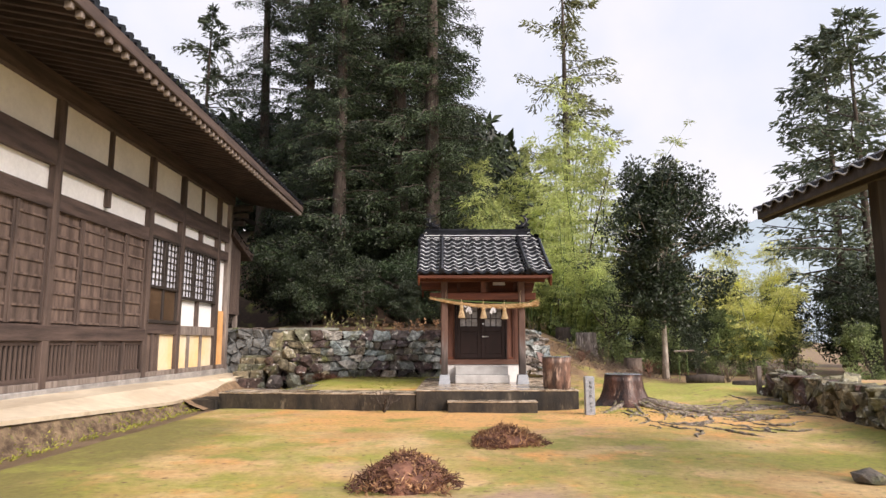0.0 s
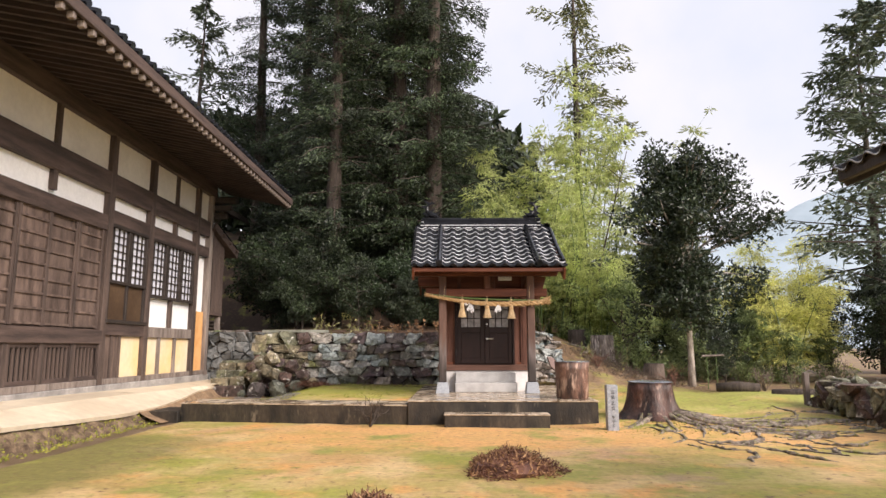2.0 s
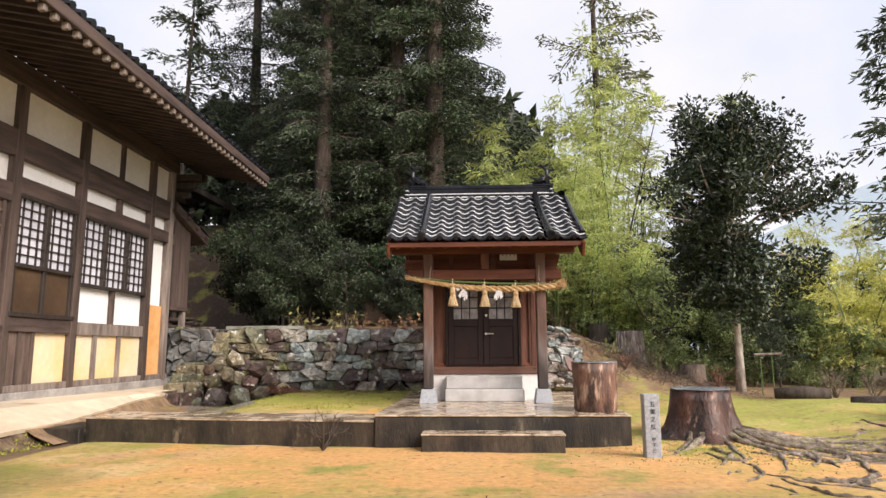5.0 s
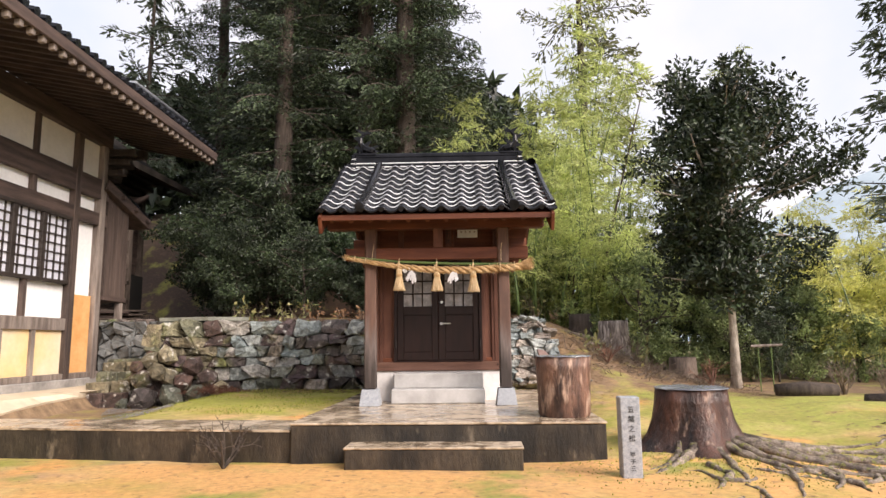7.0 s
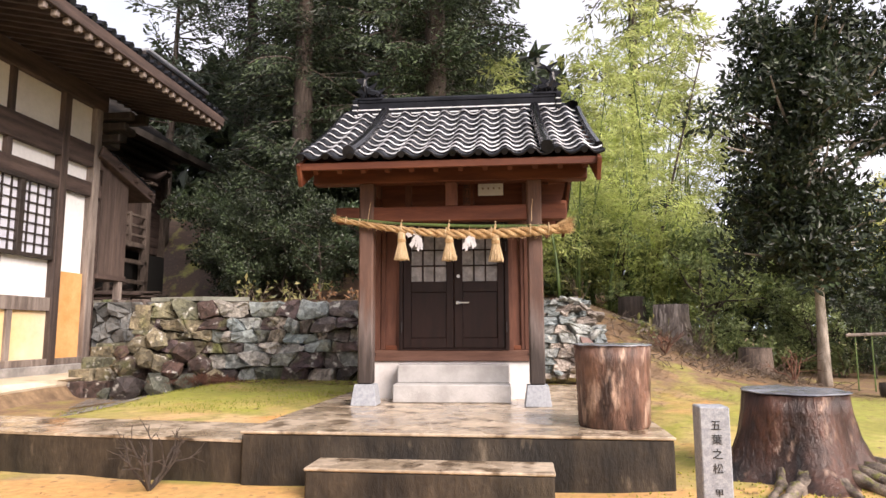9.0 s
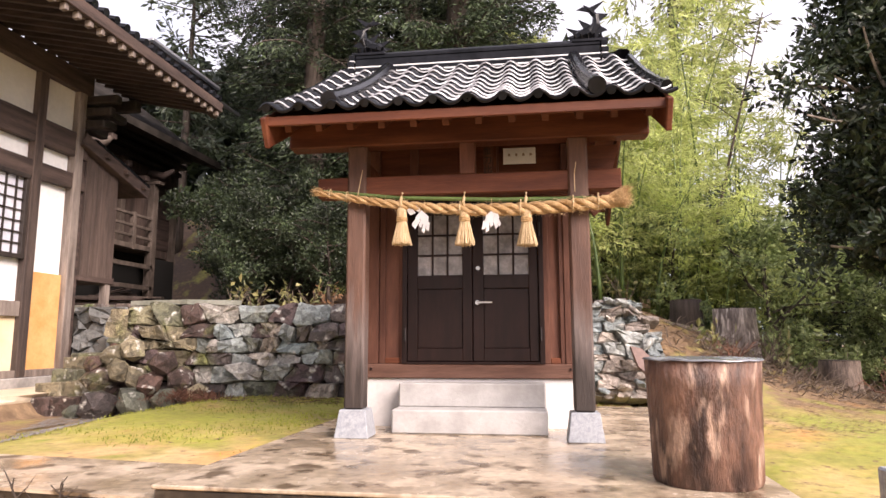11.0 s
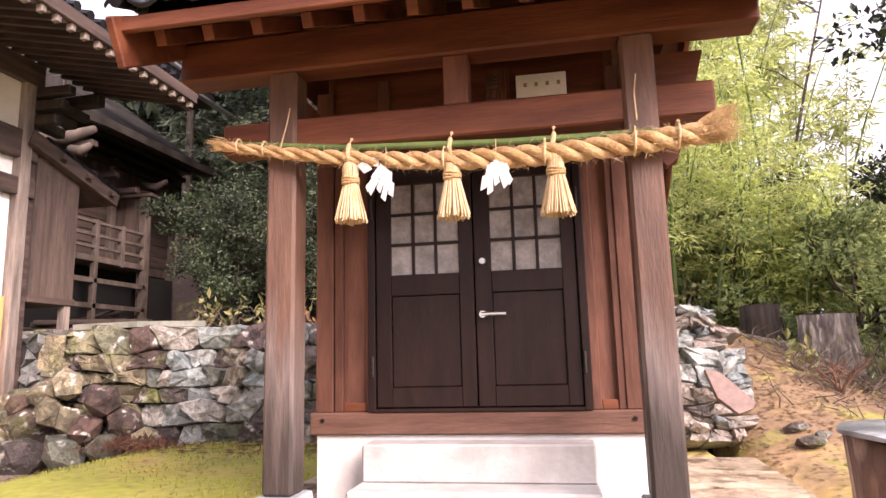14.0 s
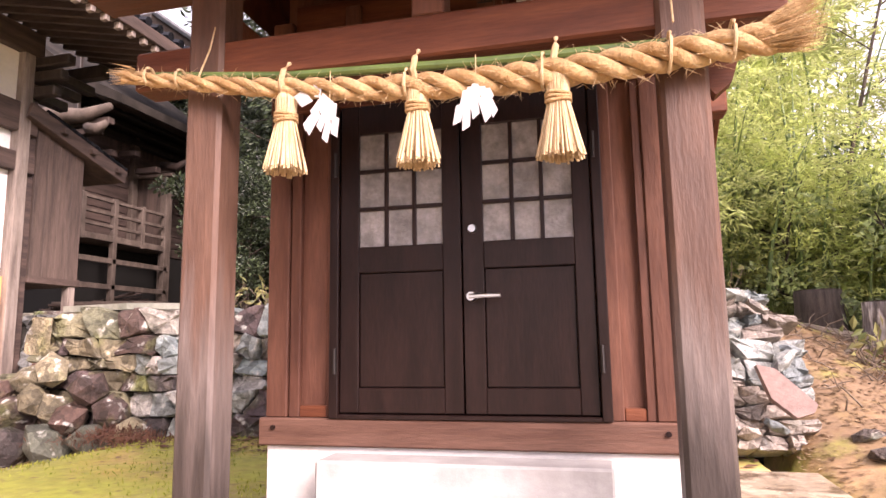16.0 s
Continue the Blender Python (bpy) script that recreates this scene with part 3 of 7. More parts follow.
for i in range(len(ys) - 1):
    for k in range(3):
        pf.append((i * 4 + k, i * 4 + k + 1, i * 4 + k + 5, i * 4 + k + 4))
paving = raw_mesh("pavement", pv, pf, PAVE)
tagged(paving, "pale wet concrete strip along the hall wall", "pavement", kind="structure")
ev = []
for yy in [14 + 0.25 * i for i in range(31)]:
    edge = 0.24 + 0.1 * smooth01((yy - 14) / 4)
    out = -4.58 + 0.06 * noise.noise(Vector((0, yy * 1.3, 0))) - 0.75 * smooth01((yy - 14.5) / 5.5)
    ev += [(out, yy, edge - 0.01), (out + 0.16 + 0.05 * noise.noise(Vector((1, yy * 3, 0))), yy, 0.13), (out + 0.45, yy, 0.02)]
tagged(raw_mesh("earth_edge", ev, [(3 * i + k, 3 * i + k + 1, 3 * i + k + 4, 3 * i + k + 3) for i in range(30) for k in range(2)], mat("bare_brown_earth", (0.15, 0.095, 0.055), (0.30, 0.20, 0.115), 4.0, 0.85, 0.8), smooth=True), "bare brown earth along the end of the paved strip", "ground", kind="structure")
bank_v, bank_f = [], []
ysb = [-12 + 0.15 * i for i in range(178)]
for yy in ysb:
    edge = 0.5 if yy < 7.5 else max(0.24, 0.48 - 0.042 * (yy - 7.5))
    for k in range(7):
        u = k / 6
        xx = -4.7 + 0.32 * u ** 0.7
        bank_v.append((xx + 0.09 * noise.noise(Vector((k, yy * 3, 1))), yy, edge - 0.045 - (edge + 0.02) * u ** 1.3 + 0.05 * noise.noise(Vector((k * 0.9, yy * 3.2, 4)))))
for i in range(len(ysb) - 1):
    for k in range(6):
        bank_f.append((i * 7 + k, i * 7 + k + 1, i * 7 + k + 8, i * 7 + k + 7))
BANK = mat("mossy_earth_bank", (0.075, 0.047, 0.028), (0.235, 0.165, 0.10), 6.0, 0.95, 1.0, c3=(0.19, 0.18, 0.06), cut=0.60, grain=2.0)
bank = raw_mesh("earth_bank", bank_v, bank_f, BANK, smooth=True)
tagged(bank, "rough mossy earth bank below the paved strip", "bank", kind="structure")
# damp drain line at the foot of the bank
DAMP = mat("damp_brown_soil", (0.12, 0.08, 0.048), (0.20, 0.14, 0.088), 1.5, 0.6, 0.5, wet=0.2)
dcols = [-4.9, -4.5, -4.35, -4.2, -4.05, -3.9]
drain_v = [(x + (0.07 * noise.noise(Vector((2, yy * 1.7, k))) if k == 5 else 0), yy, ground_z(x, yy) + (0.016 if k < 5 else -0.004)) for yy in ysb for k, x in enumerate(dcols)]
drain = raw_mesh("drain_line", drain_v, [(6 * i + k, 6 * i + k + 1, 6 * i + k + 7, 6 * i + k + 6) for i in range(len(ysb) - 1) for k in range(5)], DAMP, smooth=True)
tagged(drain, "damp brown soil along the foot of the bank", "ground", kind="structure")

# ---- the hall ----
HX = -6.28
HALL_SLANT = 0.015
hall = thing("shrine_hall", (HX, 12, 0.4), "long old timber hall with plaster panels and deep eaves", "hall")
part("wall", box(HX - 0.30, HX - 0.09, -12, 21.3, 0.3, 6.3, 0), PLASTER, hall, "white plaster wall")
part("end_wall", box(-16, HX - 0.02, 21.2, 21.4, 0.3, 6.3, 0), OLD_WOOD, hall, "aged brown board wall")
part("foundation", box(HX - 0.15, HX + 0.07, -12, 21.38, 0.28, 0.60, 0.02), mat("grey_foundation_stone", (0.2, 0.19, 0.18), (0.34, 0.32, 0.3), 2.0, 0.7, 0.4), hall, "grey stone foundation")


def rail(z0, z1, y0=-12.0, y1=21.36, d=0.03, name="rail", m=None):
    return part(name, box(HX - 0.09, HX + d, y0, y1, z0, z1, 0.008), m or OLD_WOOD, hall)


rail(0.60, 0.72, d=0.05, name="ground_sill", m=GREY_WOOD)
rail(1.44, 1.72, y1=15.46, d=0.07)
rail(3.80, 4.12, y1=15.42, d=0.045)
rail(3.99, 4.28, y0=15.42, d=0.045)
rail(4.60, 5.06, d=0.055)
rail(5.86, 6.25, d=0.09, name="wall_plate")
for i, yy in enumerate([-7.0, -3.3, 0.4, 4.2, 7.95, 11.7, 15.5, 17.38, 20.16]):
    part("post", box(HX - 0.08, HX + 0.065, yy - 0.1, yy + 0.1, 0.60, 5.87, 0.01), OLD_POST, hall)
part("corner_post", box(HX - 0.12, HX + 0.075, 21.02, 21.22, 0.56, 5.87, 0.012), GREY_WOOD, hall, "greyed corner post")
for yy in [-5.2, -1.5, 2.3, 6.1, 9.85, 13.58, 18.82]:
    part("stud", box(HX - 0.08, HX + 0.02, yy - 0.065, yy + 0.065, 4.22, 5.87, 0.008), OLD_POST, hall)
for yy in [18.77]:
    part("stud", box(HX - 0.08, HX + 0.02, yy - 0.05, yy + 0.05, 1.84, 2.58, 0.008), OLD_POST, hall)
# upper plaster panels between the posts, the eave's shade in their cream tone
bay = [-12, -7.0, -5.2, -3.3, -1.5, 0.4, 2.3, 4.2, 6.1, 7.95, 9.85, 11.7, 13.58, 15.5, 17.38, 18.82, 20.16, 21.1]
for a, b in zip(bay, bay[1:]):
    part("upper_panel", box(HX - 0.09, HX - 0.045, a + 0.05, b - 0.05, 5.05, 5.87, 0), SHADED_CREAM, hall, "shaded cream plaster panel")
# slatted doors with their lattice vents below
slat_a = part("door_board", box(HX - 0.09, HX - 0.05, -12, 15.4, 1.72, 3.95, 0), PANEL_WOOD, hall, "weathered boards behind the door bars")
for base in (-7.0, -3.3, 0.4, 4.2, 7.95, 11.7):
    ends = base + 3.65
    for k in range(4):
        y0, y1 = base + 0.12 + k * 0.88, base + 0.12 + (k + 1) * 0.88
        off = 0.012 if k % 2 else -0.012
        leafdoor = part("sliding_door", box(HX - 0.05, HX - 0.036 + off, y0, y1, 1.74, 3.92, 0.003), PANEL_WOOD, hall, "weathered barred wooden sliding door")
        for yy in (y0 + 0.03, y1 - 0.03):
            part("stile", box(HX - 0.04, HX + 0.006 + off, yy - 0.035, yy + 0.035, 1.74, 3.92, 0.004), OLD_POST, leafdoor)
        for q in range(9):
            zz = 1.78 + q * 0.2625
            part("bar", box(HX - 0.04, HX - 0.004 + off, y0 + 0.06, y1 - 0.06, zz - 0.022, zz + 0.022, 0.003), PANEL_WOOD, leafdoor)
# near-black colour for pieces that stand in for deep shade
SHADE_BLACK = plain("near_black_shade", (0.01, 0.009, 0.008), 0.9)
# a dark sheet over the plaster imitates the shade behind the slats
part("vent_void", box(HX - 0.088, HX - 0.07, -12, 15.4, 0.72, 1.47, 0), SHADE_BLACK, hall, "near-black sheet standing in for the shade behind the vents")
vent = part("vent_frame", box(HX - 0.07, HX + 0.0, -12, 15.4, 1.36, 1.46, 0.004), OLD_WOOD, hall)
part("vent_frame", box(HX - 0.07, HX + 0.0, -12, 15.4, 0.72, 0.80, 0.004), OLD_WOOD, hall)
first = None
for i in range(90):
    yy = 4.3 + i * 0.125
    if abs((yy - 7.95) % 3.75) < 0.12:
        continue
    m = Matrix.Translation((HX - 0.03 - HX, yy - 12, 1.08 - 0.4))
    if first is None:
        first = part("lattice_slat", add_box(bmesh.new(), -0.02, 0.02, -0.025, 0.025, -0.29, 0.29, 0.004), OLD_POST, None)
        first.parent, first.matrix_basis = hall, m
    else:
        same_mesh("lattice_slat", first, hall, m)
for yy in (9.85, 12.65, 13.6, 14.55):
    part("vent_post", box(HX - 0.07, HX + 0.03, yy - 0.07, yy + 0.07, 0.72, 1.47, 0.006), OLD_POST, hall)


def lattice_window(name, y0, y1, z0, z1, leafs, label):
    """Sliding paper windows with a fine grid, proud of the wall."""
    w = tagged(new(name), label, "window", "hall windows", "structure")
    w.location = (HX, y0, z0)
    origins[w] = Vector((HX, y0, z0))
    for a, b, c, d in ((y0, y1, z1 - 0.07, z1), (y0, y1, z0, z0 + 0.07)):
        part("window_frame", box(HX - 0.06, HX + 0.05, a, b, c, d, 0.005), VOID_WOOD, w)
    part("paper_pane", box(HX - 0.055, HX - 0.045, y0, y1, z0, z1, 0), SHOJI, w, "white paper behind the grid")
    lw = (y1 - y0) / leafs
    for k in range(leafs):
        a, b = y0 + k * lw, y0 + (k + 1) * lw
        for yy in (a + 0.03, b - 0.03):
            part("stile", box(HX - 0.045, HX + 0.03, yy - 0.035, yy + 0.035, z0 + 0.06, z1 - 0.06, 0.004), VOID_WOOD, w)
        for q in range(1, 4):
            yy = a + lw * q / 4
            part("muntin", box(HX - 0.045, HX - 0.01, yy - 0.009, yy + 0.009, z0 + 0.06, z1 - 0.06, 0), VOID_WOOD, w)
        rows = 7
        for q in range(1, rows):
            zz = z0 + 0.07 + (z1 - z0 - 0.14) * q / rows
            part("muntin", box(HX - 0.045, HX - 0.012, a + 0.05, b - 0.05, zz - 0.009, zz + 0.009, 0), VOID_WOOD, w)
    return w


VOID_WOOD = mat("black_stained_wood", (0.02, 0.014, 0.012), (0.04, 0.03, 0.025), 3.0, 0.6, 0.2, stretch=(4, 4, 0.7))
lattice_window("window_1", 15.61, 17.28, 2.72, 4.0, 2, "paper windows with a dark wooden grid above brown panels")
lattice_window("window_2", 17.49, 20.05, 2.56, 4.0, 3, "row of three paper windows with a dark wooden grid")
lowdoor = part("lower_panel", box(HX - 0.07, HX - 0.02, 15.61, 17.28, 1.95, 2.73, 0.004), mat("brown_panel", (0.06, 0.035, 0.02), (0.09, 0.055, 0.032), 2.0, 0.5, 0.1), hall, "dark brown lower window panel")
for yy in (15.65, 16.445, 17.24):
    part("stile", box(HX - 0.05, HX + 0.03, yy - 0.04, yy + 0.04, 1.95, 2.76, 0.004), VOID_WOOD, lowdoor)
part("window_sill", box(HX - 0.08, HX + 0.09, 15.55, 17.32, 1.87, 1.95, 0.008), VOID_WOOD, hall)
part("sill_rail", box(HX - 0.08, HX + 0.05, 15.55, 17.32, 1.62, 1.87, 0.008), OLD_WOOD, hall)
part("wicket_panel", box(HX - 0.07, HX - 0.01, 15.56, 16.33, 0.72, 1.62, 0.004), PANEL_WOOD, hall, "small boarded hatch")
for yy in (15.64, 15.95, 16.29):
    part("stile", box(HX - 0.05, HX + 0.02, yy - 0.045, yy + 0.045, 0.72, 1.62, 0.004), OLD_POST, hall)
part("lower_plaster", box(HX - 0.09, HX - 0.04, 16.34, 20.08, 0.70, 1.62, 0), OCHRE, hall, "cream plaster with ochre stains")
part("mid_rail", box(HX - 0.09, HX + 0.03, 16.34, 20.08, 1.60, 1.85, 0.008), GREY_WOOD, hall, "greyed middle rail")
for yy in (17.36, 18.21, 19.12):
    part("low_stud", box(HX - 0.08, HX + 0.015, yy - 0.06, yy + 0.06, 0.70, 1.62, 0.006), GREY_WOOD, hall)
part("clay_panel", box(HX - 0.09, HX - 0.035, 20.26, 21.03, 0.70, 2.38, 0), ORANGE, hall, "bare orange clay plaster")

# the hall's eave: boards, two rows of rafters, fascia and tiles
def eave_x(y):
    return -3.82 - 0.024 * y + HALL_SLANT * (y - 19)


roof_bm = bmesh.new()
vs = []
for yy in (-12.0, 22.75):
    ex = eave_x(yy)
    vs.append([roof_bm.verts.new(p) for p in ((ex, yy, 6.12), (ex - 1.2, yy, 6.42), (-7.0, yy, 7.3), (-11.5, yy, 10.9), (-16, yy, 7.3), (-19.2, yy, 6.12), (-19.2, yy, 5.98), (-16, yy, 7.1), (-11.5, yy, 10.6), (-7.0, yy, 7.1), (ex - 1.2, yy, 6.24), (ex, yy, 5.98))])
for k in range(12):
    roof_bm.faces.new((vs[0][k], vs[1][k], vs[1][(k + 1) % 12], vs[0][(k + 1) % 12]))
roof_bm.faces.new(vs[0]); roof_bm.faces.new(vs[1][::-1])
part("roof", roof_bm, mat("dark_hall_roof_tile", (0.06, 0.06, 0.065), (0.12, 0.12, 0.125), 4.0, 0.4, 0.4), hall, "dark tiled hall roof")
for i in range(86):
    yy = 22.6 - i * 0.26
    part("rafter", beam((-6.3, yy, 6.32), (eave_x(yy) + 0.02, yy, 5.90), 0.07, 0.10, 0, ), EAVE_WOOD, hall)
    if yy > 4:
        part("eave_tile", tube([(eave_x(yy) + 0.07, yy, 6.20), (eave_x(yy) - 0.4, yy, 6.30)], [0.075, 0.075], 7), TILE, hall)
tip = None
for i in range(74):
    yy = 22.6 - i * 0.26
    m = Matrix.Translation(Vector((eave_x(yy) - 0.01, yy, 5.885)) - origins[hall])
    if tip is None:
        tip = part("rafter_tip", add_box(bmesh.new(), -0.05, 0.05, -0.04, 0.04, -0.055, 0.05, 0.008), GREY_WOOD, None, "pale weathered rafter tip")
        tip.parent, tip.matrix_basis = hall, m
    else:
        same_mesh("rafter_tip", tip, hall, m)
for k, (z, reach) in enumerate(((5.3, 0.55), (5.55, 0.8), (5.78, 1.1))):
    part("corner_bracket", box(HX - 0.15, HX + 0.02, 21.3, 21.4 + reach, z - 0.09, z + 0.07, 0.02), VOID_WOOD, hall, "dark carved corner bracket")
    part("corner_bracket", box(HX - 0.1, HX + 0.45 + 0.12 * k, 21.22, 21.38, z - 0.09, z + 0.07, 0.02), VOID_WOOD, hall)
part("gable_beam", box(-10.5, HX + 0.4, 22.2, 22.4, 5.9, 6.12, 0.02), VOID_WOOD, hall)
part("fascia", beam((eave_x(-12) + 0.05, -12, 6.03), (eave_x(22.7) + 0.05, 22.7, 6.03), 0.06, 0.2, 0.01), OLD_WOOD, hall, "weathered eave board")
part("fascia_lower", beam((eave_x(-12) - 0.08, -12, 5.98), (eave_x(22.7) - 0.08, 22.7, 5.98), 0.09, 0.07, 0.01), GREY_WOOD, hall)
under = bmesh.new()
uv = [[under.verts.new(p) for p in ((eave_x(yy) - 0.05, yy, 5.965), (-6.36, yy, 6.40), (-6.36, yy, 6.43), (eave_x(yy) - 0.05, yy, 5.985))] for yy in (-11.9, 22.7)]
for k in range(4):
    under.faces.new((uv[0][k], uv[0][(k + 1) % 4], uv[1][(k + 1) % 4], uv[1][k]))
under.faces.new(uv[0][::-1]); under.faces.new(uv[1])
part("eave_boards", under, EAVE_WOOD, hall, "very dark brown boards under the eave")
part("bargeboard", beam((eave_x(22.7), 22.72, 5.95), (-11.5, 22.72, 10.4), 0.08, 0.34, 0.02), OLD_WOOD, hall)

# ---- the small shrine ----
FY, BY = 15.79, 16.5        # front of the posts, front of the body
shrine = thing("small_shrine", (1.76, 17, 0.424), "small reddish timber shrine with a glossy black tiled roof", "shrine")
part("plinth", box(0.75, 2.66, BY + 0.015, 18.25, 0.42, 0.856, 0.006), PLINTH_WHITE, shrine, "white plastered plinth")
part("sill", box(0.72, 2.69, BY - 0.02, 18.28, 0.856, 0.985, 0.008), SILL_WOOD, shrine, "worn brown ground sill")
for x in (0.80, 2.60):
    part("peg", tube([(x, BY - 0.03, 0.94), (x, BY - 0.015, 0.94)], [0.012, 0.012], 10), DOOR_DARK, shrine)
part("core", box(0.80, 2.62, BY + 0.07, 18.2, 0.98, 3.2, 0), RED_POST, shrine)
for x in (0.75, 2.56):
    for y in (BY - 0.005, 18.12):
        part("corner_post", box(x, x + 0.11, y, y + 0.12, 0.985, 3.0, 0.006), RED_POST, shrine)
for x0, x1 in ((0.87, 1.09), (2.38, 2.55)):
    part("side_panel", box(x0, x1, BY + 0.04, BY + 0.075, 1.02, 2.52, 0.004), RED_POST, shrine)
    part("panel_batten", box(x0 - 0.004, x0 + 0.05, BY + 0.005, BY + 0.06, 0.985, 2.52, 0.005), RED_POST, shrine)
    part("panel_batten", box(x1 - 0.03, x1 + 0.012, BY + 0.005, BY + 0.06, 0.985, 2.52, 0.005), RED_POST, shrine)
    part("panel_batten", box(x0 + 0.05, x1 - 0.03, BY + 0.01, BY + 0.06, 0.985, 1.04, 0.005), RED_WOOD, shrine)
part("lintel", box(0.75, 2.67, BY - 0.015, BY + 0.1, 2.50, 2.64, 0.006), RED_WOOD, shrine)
part("upper_wall", box(0.86, 2.56, BY + 0.03, BY + 0.08, 2.64, 3.1, 0.003), RED_WOOD, shrine)
for x in (1.19, 1.95):
    part("wall_strut", box(x - 0.04, x + 0.04, BY, BY + 0.06, 2.64, 3.05, 0.005), RED_POST, shrine)

# double door
DX0, DX1, DM, DZ0, DZ1 = 1.107, 2.362, 1.738, 0.985, 2.5
part("door_frame", box(DX0 - 0.02, DX0 + 0.025, BY - 0.03, BY + 0.06, DZ0, DZ1, 0.004), DOOR_DARK, shrine)
part("door_frame", box(DX1 - 0.025, DX1 + 0.02, BY - 0.03, BY + 0.06, DZ0, DZ1, 0.004), DOOR_DARK, shrine)
part("door_frame", box(DX0 + 0.025, DX1 - 0.025, BY - 0.03, BY + 0.06, DZ0, DZ0 + 0.02, 0.003), DOOR_DARK, shrine)
for x0, x1, p0, p1 in ((DX0 + 0.03, DM - 0.004, 1.23, 1.647), (DM + 0.004, DX1 - 0.03, 1.84, 2.25)):
    leaf = part("door", box(x0, x1, BY + 0.02, BY + 0.045, DZ0 + 0.025, DZ1, 0), DOOR_DARK, shrine, "dark brown panelled door leaf with small panes")
    for a, b, c, d in ((x0, p0, DZ0 + 0.025, DZ1), (p1, x1, DZ0 + 0.025, DZ1), (p0, p1, DZ0 + 0.025, 1.125), (p0, p1, 1.665, 1.79), (p0, p1, 2.35, DZ1)):
        part("door_rail", box(a, b, BY - 0.012, BY + 0.03, c, d, 0.004), DOOR_DARK, leaf)
    part("raised_panel", box(p0 + 0.003, p1 - 0.003, BY + 0.002, BY + 0.024, 1.128, 1.662, 0.003), DOOR_DARK, leaf)
    for q in range(3):
        for r in range(3):
            w, h = (p1 - p0) / 3, (2.35 - 1.79) / 3
            part("pane", box(p0 + q * w, p0 + (q + 1) * w, BY + 0.008, BY + 0.014, 1.79 + r * h, 1.79 + (r + 1) * h, 0), FROST, leaf, "frosted pane")
    for q in range(1, 3):
        xx = p0 + (p1 - p0) * q / 3
        part("muntin", box(xx - 0.009, xx + 0.009, BY - 0.008, BY + 0.02, 1.79, 2.35, 0.002), DOOR_DARK, leaf)
        zz = 1.79 + 0.56 * q / 3
        part("muntin", box(p0, p1, BY - 0.006, BY + 0.02, zz - 0.009, zz + 0.009, 0.002), DOOR_DARK, leaf)
    hx = DX0 + 0.012 if x0 < 1.5 else DX1 - 0.012
    for zz in (1.25, 2.2):
        part("hinge", tube([(hx, BY - 0.035, zz - 0.06), (hx, BY - 0.035, zz + 0.06)], [0.009, 0.009], 8), plain("dark_hinge_metal", (0.05, 0.045, 0.045), 0.4, 0.8), leaf)
lever = part("lever", tube([(1.785, BY - 0.012, 1.535), (1.785, BY - 0.06, 1.535)], [0.024, 0.02], 12), STEEL, leaf, "steel door lever")
part("lever_arm", tube([(1.78, BY - 0.058, 1.535), (1.84, BY - 0.06, 1.537), (1.92, BY - 0.058, 1.536)], [0.012, 0.011, 0.009], 8), STEEL, lever)
part("lock", tube([(1.79, BY - 0.012, 1.85), (1.79, BY - 0.03, 1.85)], [0.022, 0.018], 12), STEEL, leaf, "round steel lock")

# entrance steps, posts on granite blocks
stp = thing("entrance_steps", (1.73, 16.3, 0.424), "two pale concrete steps below the shrine door", "steps")
part("lower_step", box(1.085, 2.385, 16.06, 16.49, 0.424, 0.622, 0.012), STEP_GREY, stp)
part("upper_step", box(1.10, 2.375, 16.30, 16.51, 0.622, 0.826, 0.010), STEP_GREY, stp)
for x in (0.748, 2.585):
    bm = bmesh.new()
    add_box(bm, x - 0.06, x + 0.22, FY - 0.055, FY + 0.225, 0.424, 0.645, 0)
    for v in bm.verts:
        if v.co.z > 0.6:
            v.co.x += (x + 0.08 - v.co.x) * 0.22
            v.co.y += (FY + 0.09 - v.co.y) * 0.22
    bmesh.ops.bevel(bm, geom=bm.edges[:], offset=0.006, segments=1, affect="EDGES")
    part("granite_foot", bm, GRANITE, shrine, "speckled grey granite block")
    part("post", box(x, x + 0.16, FY, FY + 0.165, 0.645, 2.84, 0.016), GATE_POST, shrine, "weathered reddish post")
part("tie_beam", box(0.48, 3.01, FY + 0.02, FY + 0.16, 2.40, 2.57, 0.01), RED_WOOD, shrine)
part("centre_strut", box(1.70, 1.83, FY + 0.03, FY + 0.15, 2.57, 2.84, 0.008), RED_POST, shrine)
part("eave_beam", box(0.22, 3.24, FY, FY + 0.17, 2.835, 3.06, 0.012), RED_WOOD, shrine)
part("rear_beam", box(0.22, 3.24, 18.1, 18.27, 2.835, 3.06, 0.012), RED_WOOD, shrine)
for x in (0.735, 2.57):
    part("side_tie", box(x + 0.04, x + 0.14, FY + 0.18, BY, 2.62, 2.76, 0.008), RED_WOOD, shrine)
wedge = bmesh.new()
fr = [wedge.verts.new((x, FY + 0.28, z)) for x, z in ((2.76, 2.84), (3.03, 2.84), (2.94, 2.50), (2.87, 2.28), (2.81, 2.23), (2.76, 2.30))]
bk = [wedge.verts.new(v.co + Vector((0, 0.07, 0))) for v in fr]
wedge.faces.new(fr)
wedge.faces.new(bk[::-1])
for k in range(6):
    wedge.faces.new((fr[k], bk[k], bk[(k + 1) % 6], fr[(k + 1) % 6]))
bmesh.ops.recalc_face_normals(wedge, faces=wedge.faces)
part("side_bracket", wedge, RED_WOOD, shrine, "tapered reddish side board")

# roof
RY0, RY1, RIDGE_Y = 15.2, 17.12, 17.3


def roof_z(u):
    return 2.965 + 1.08 * (0.80 * u + 0.20 * u * u)


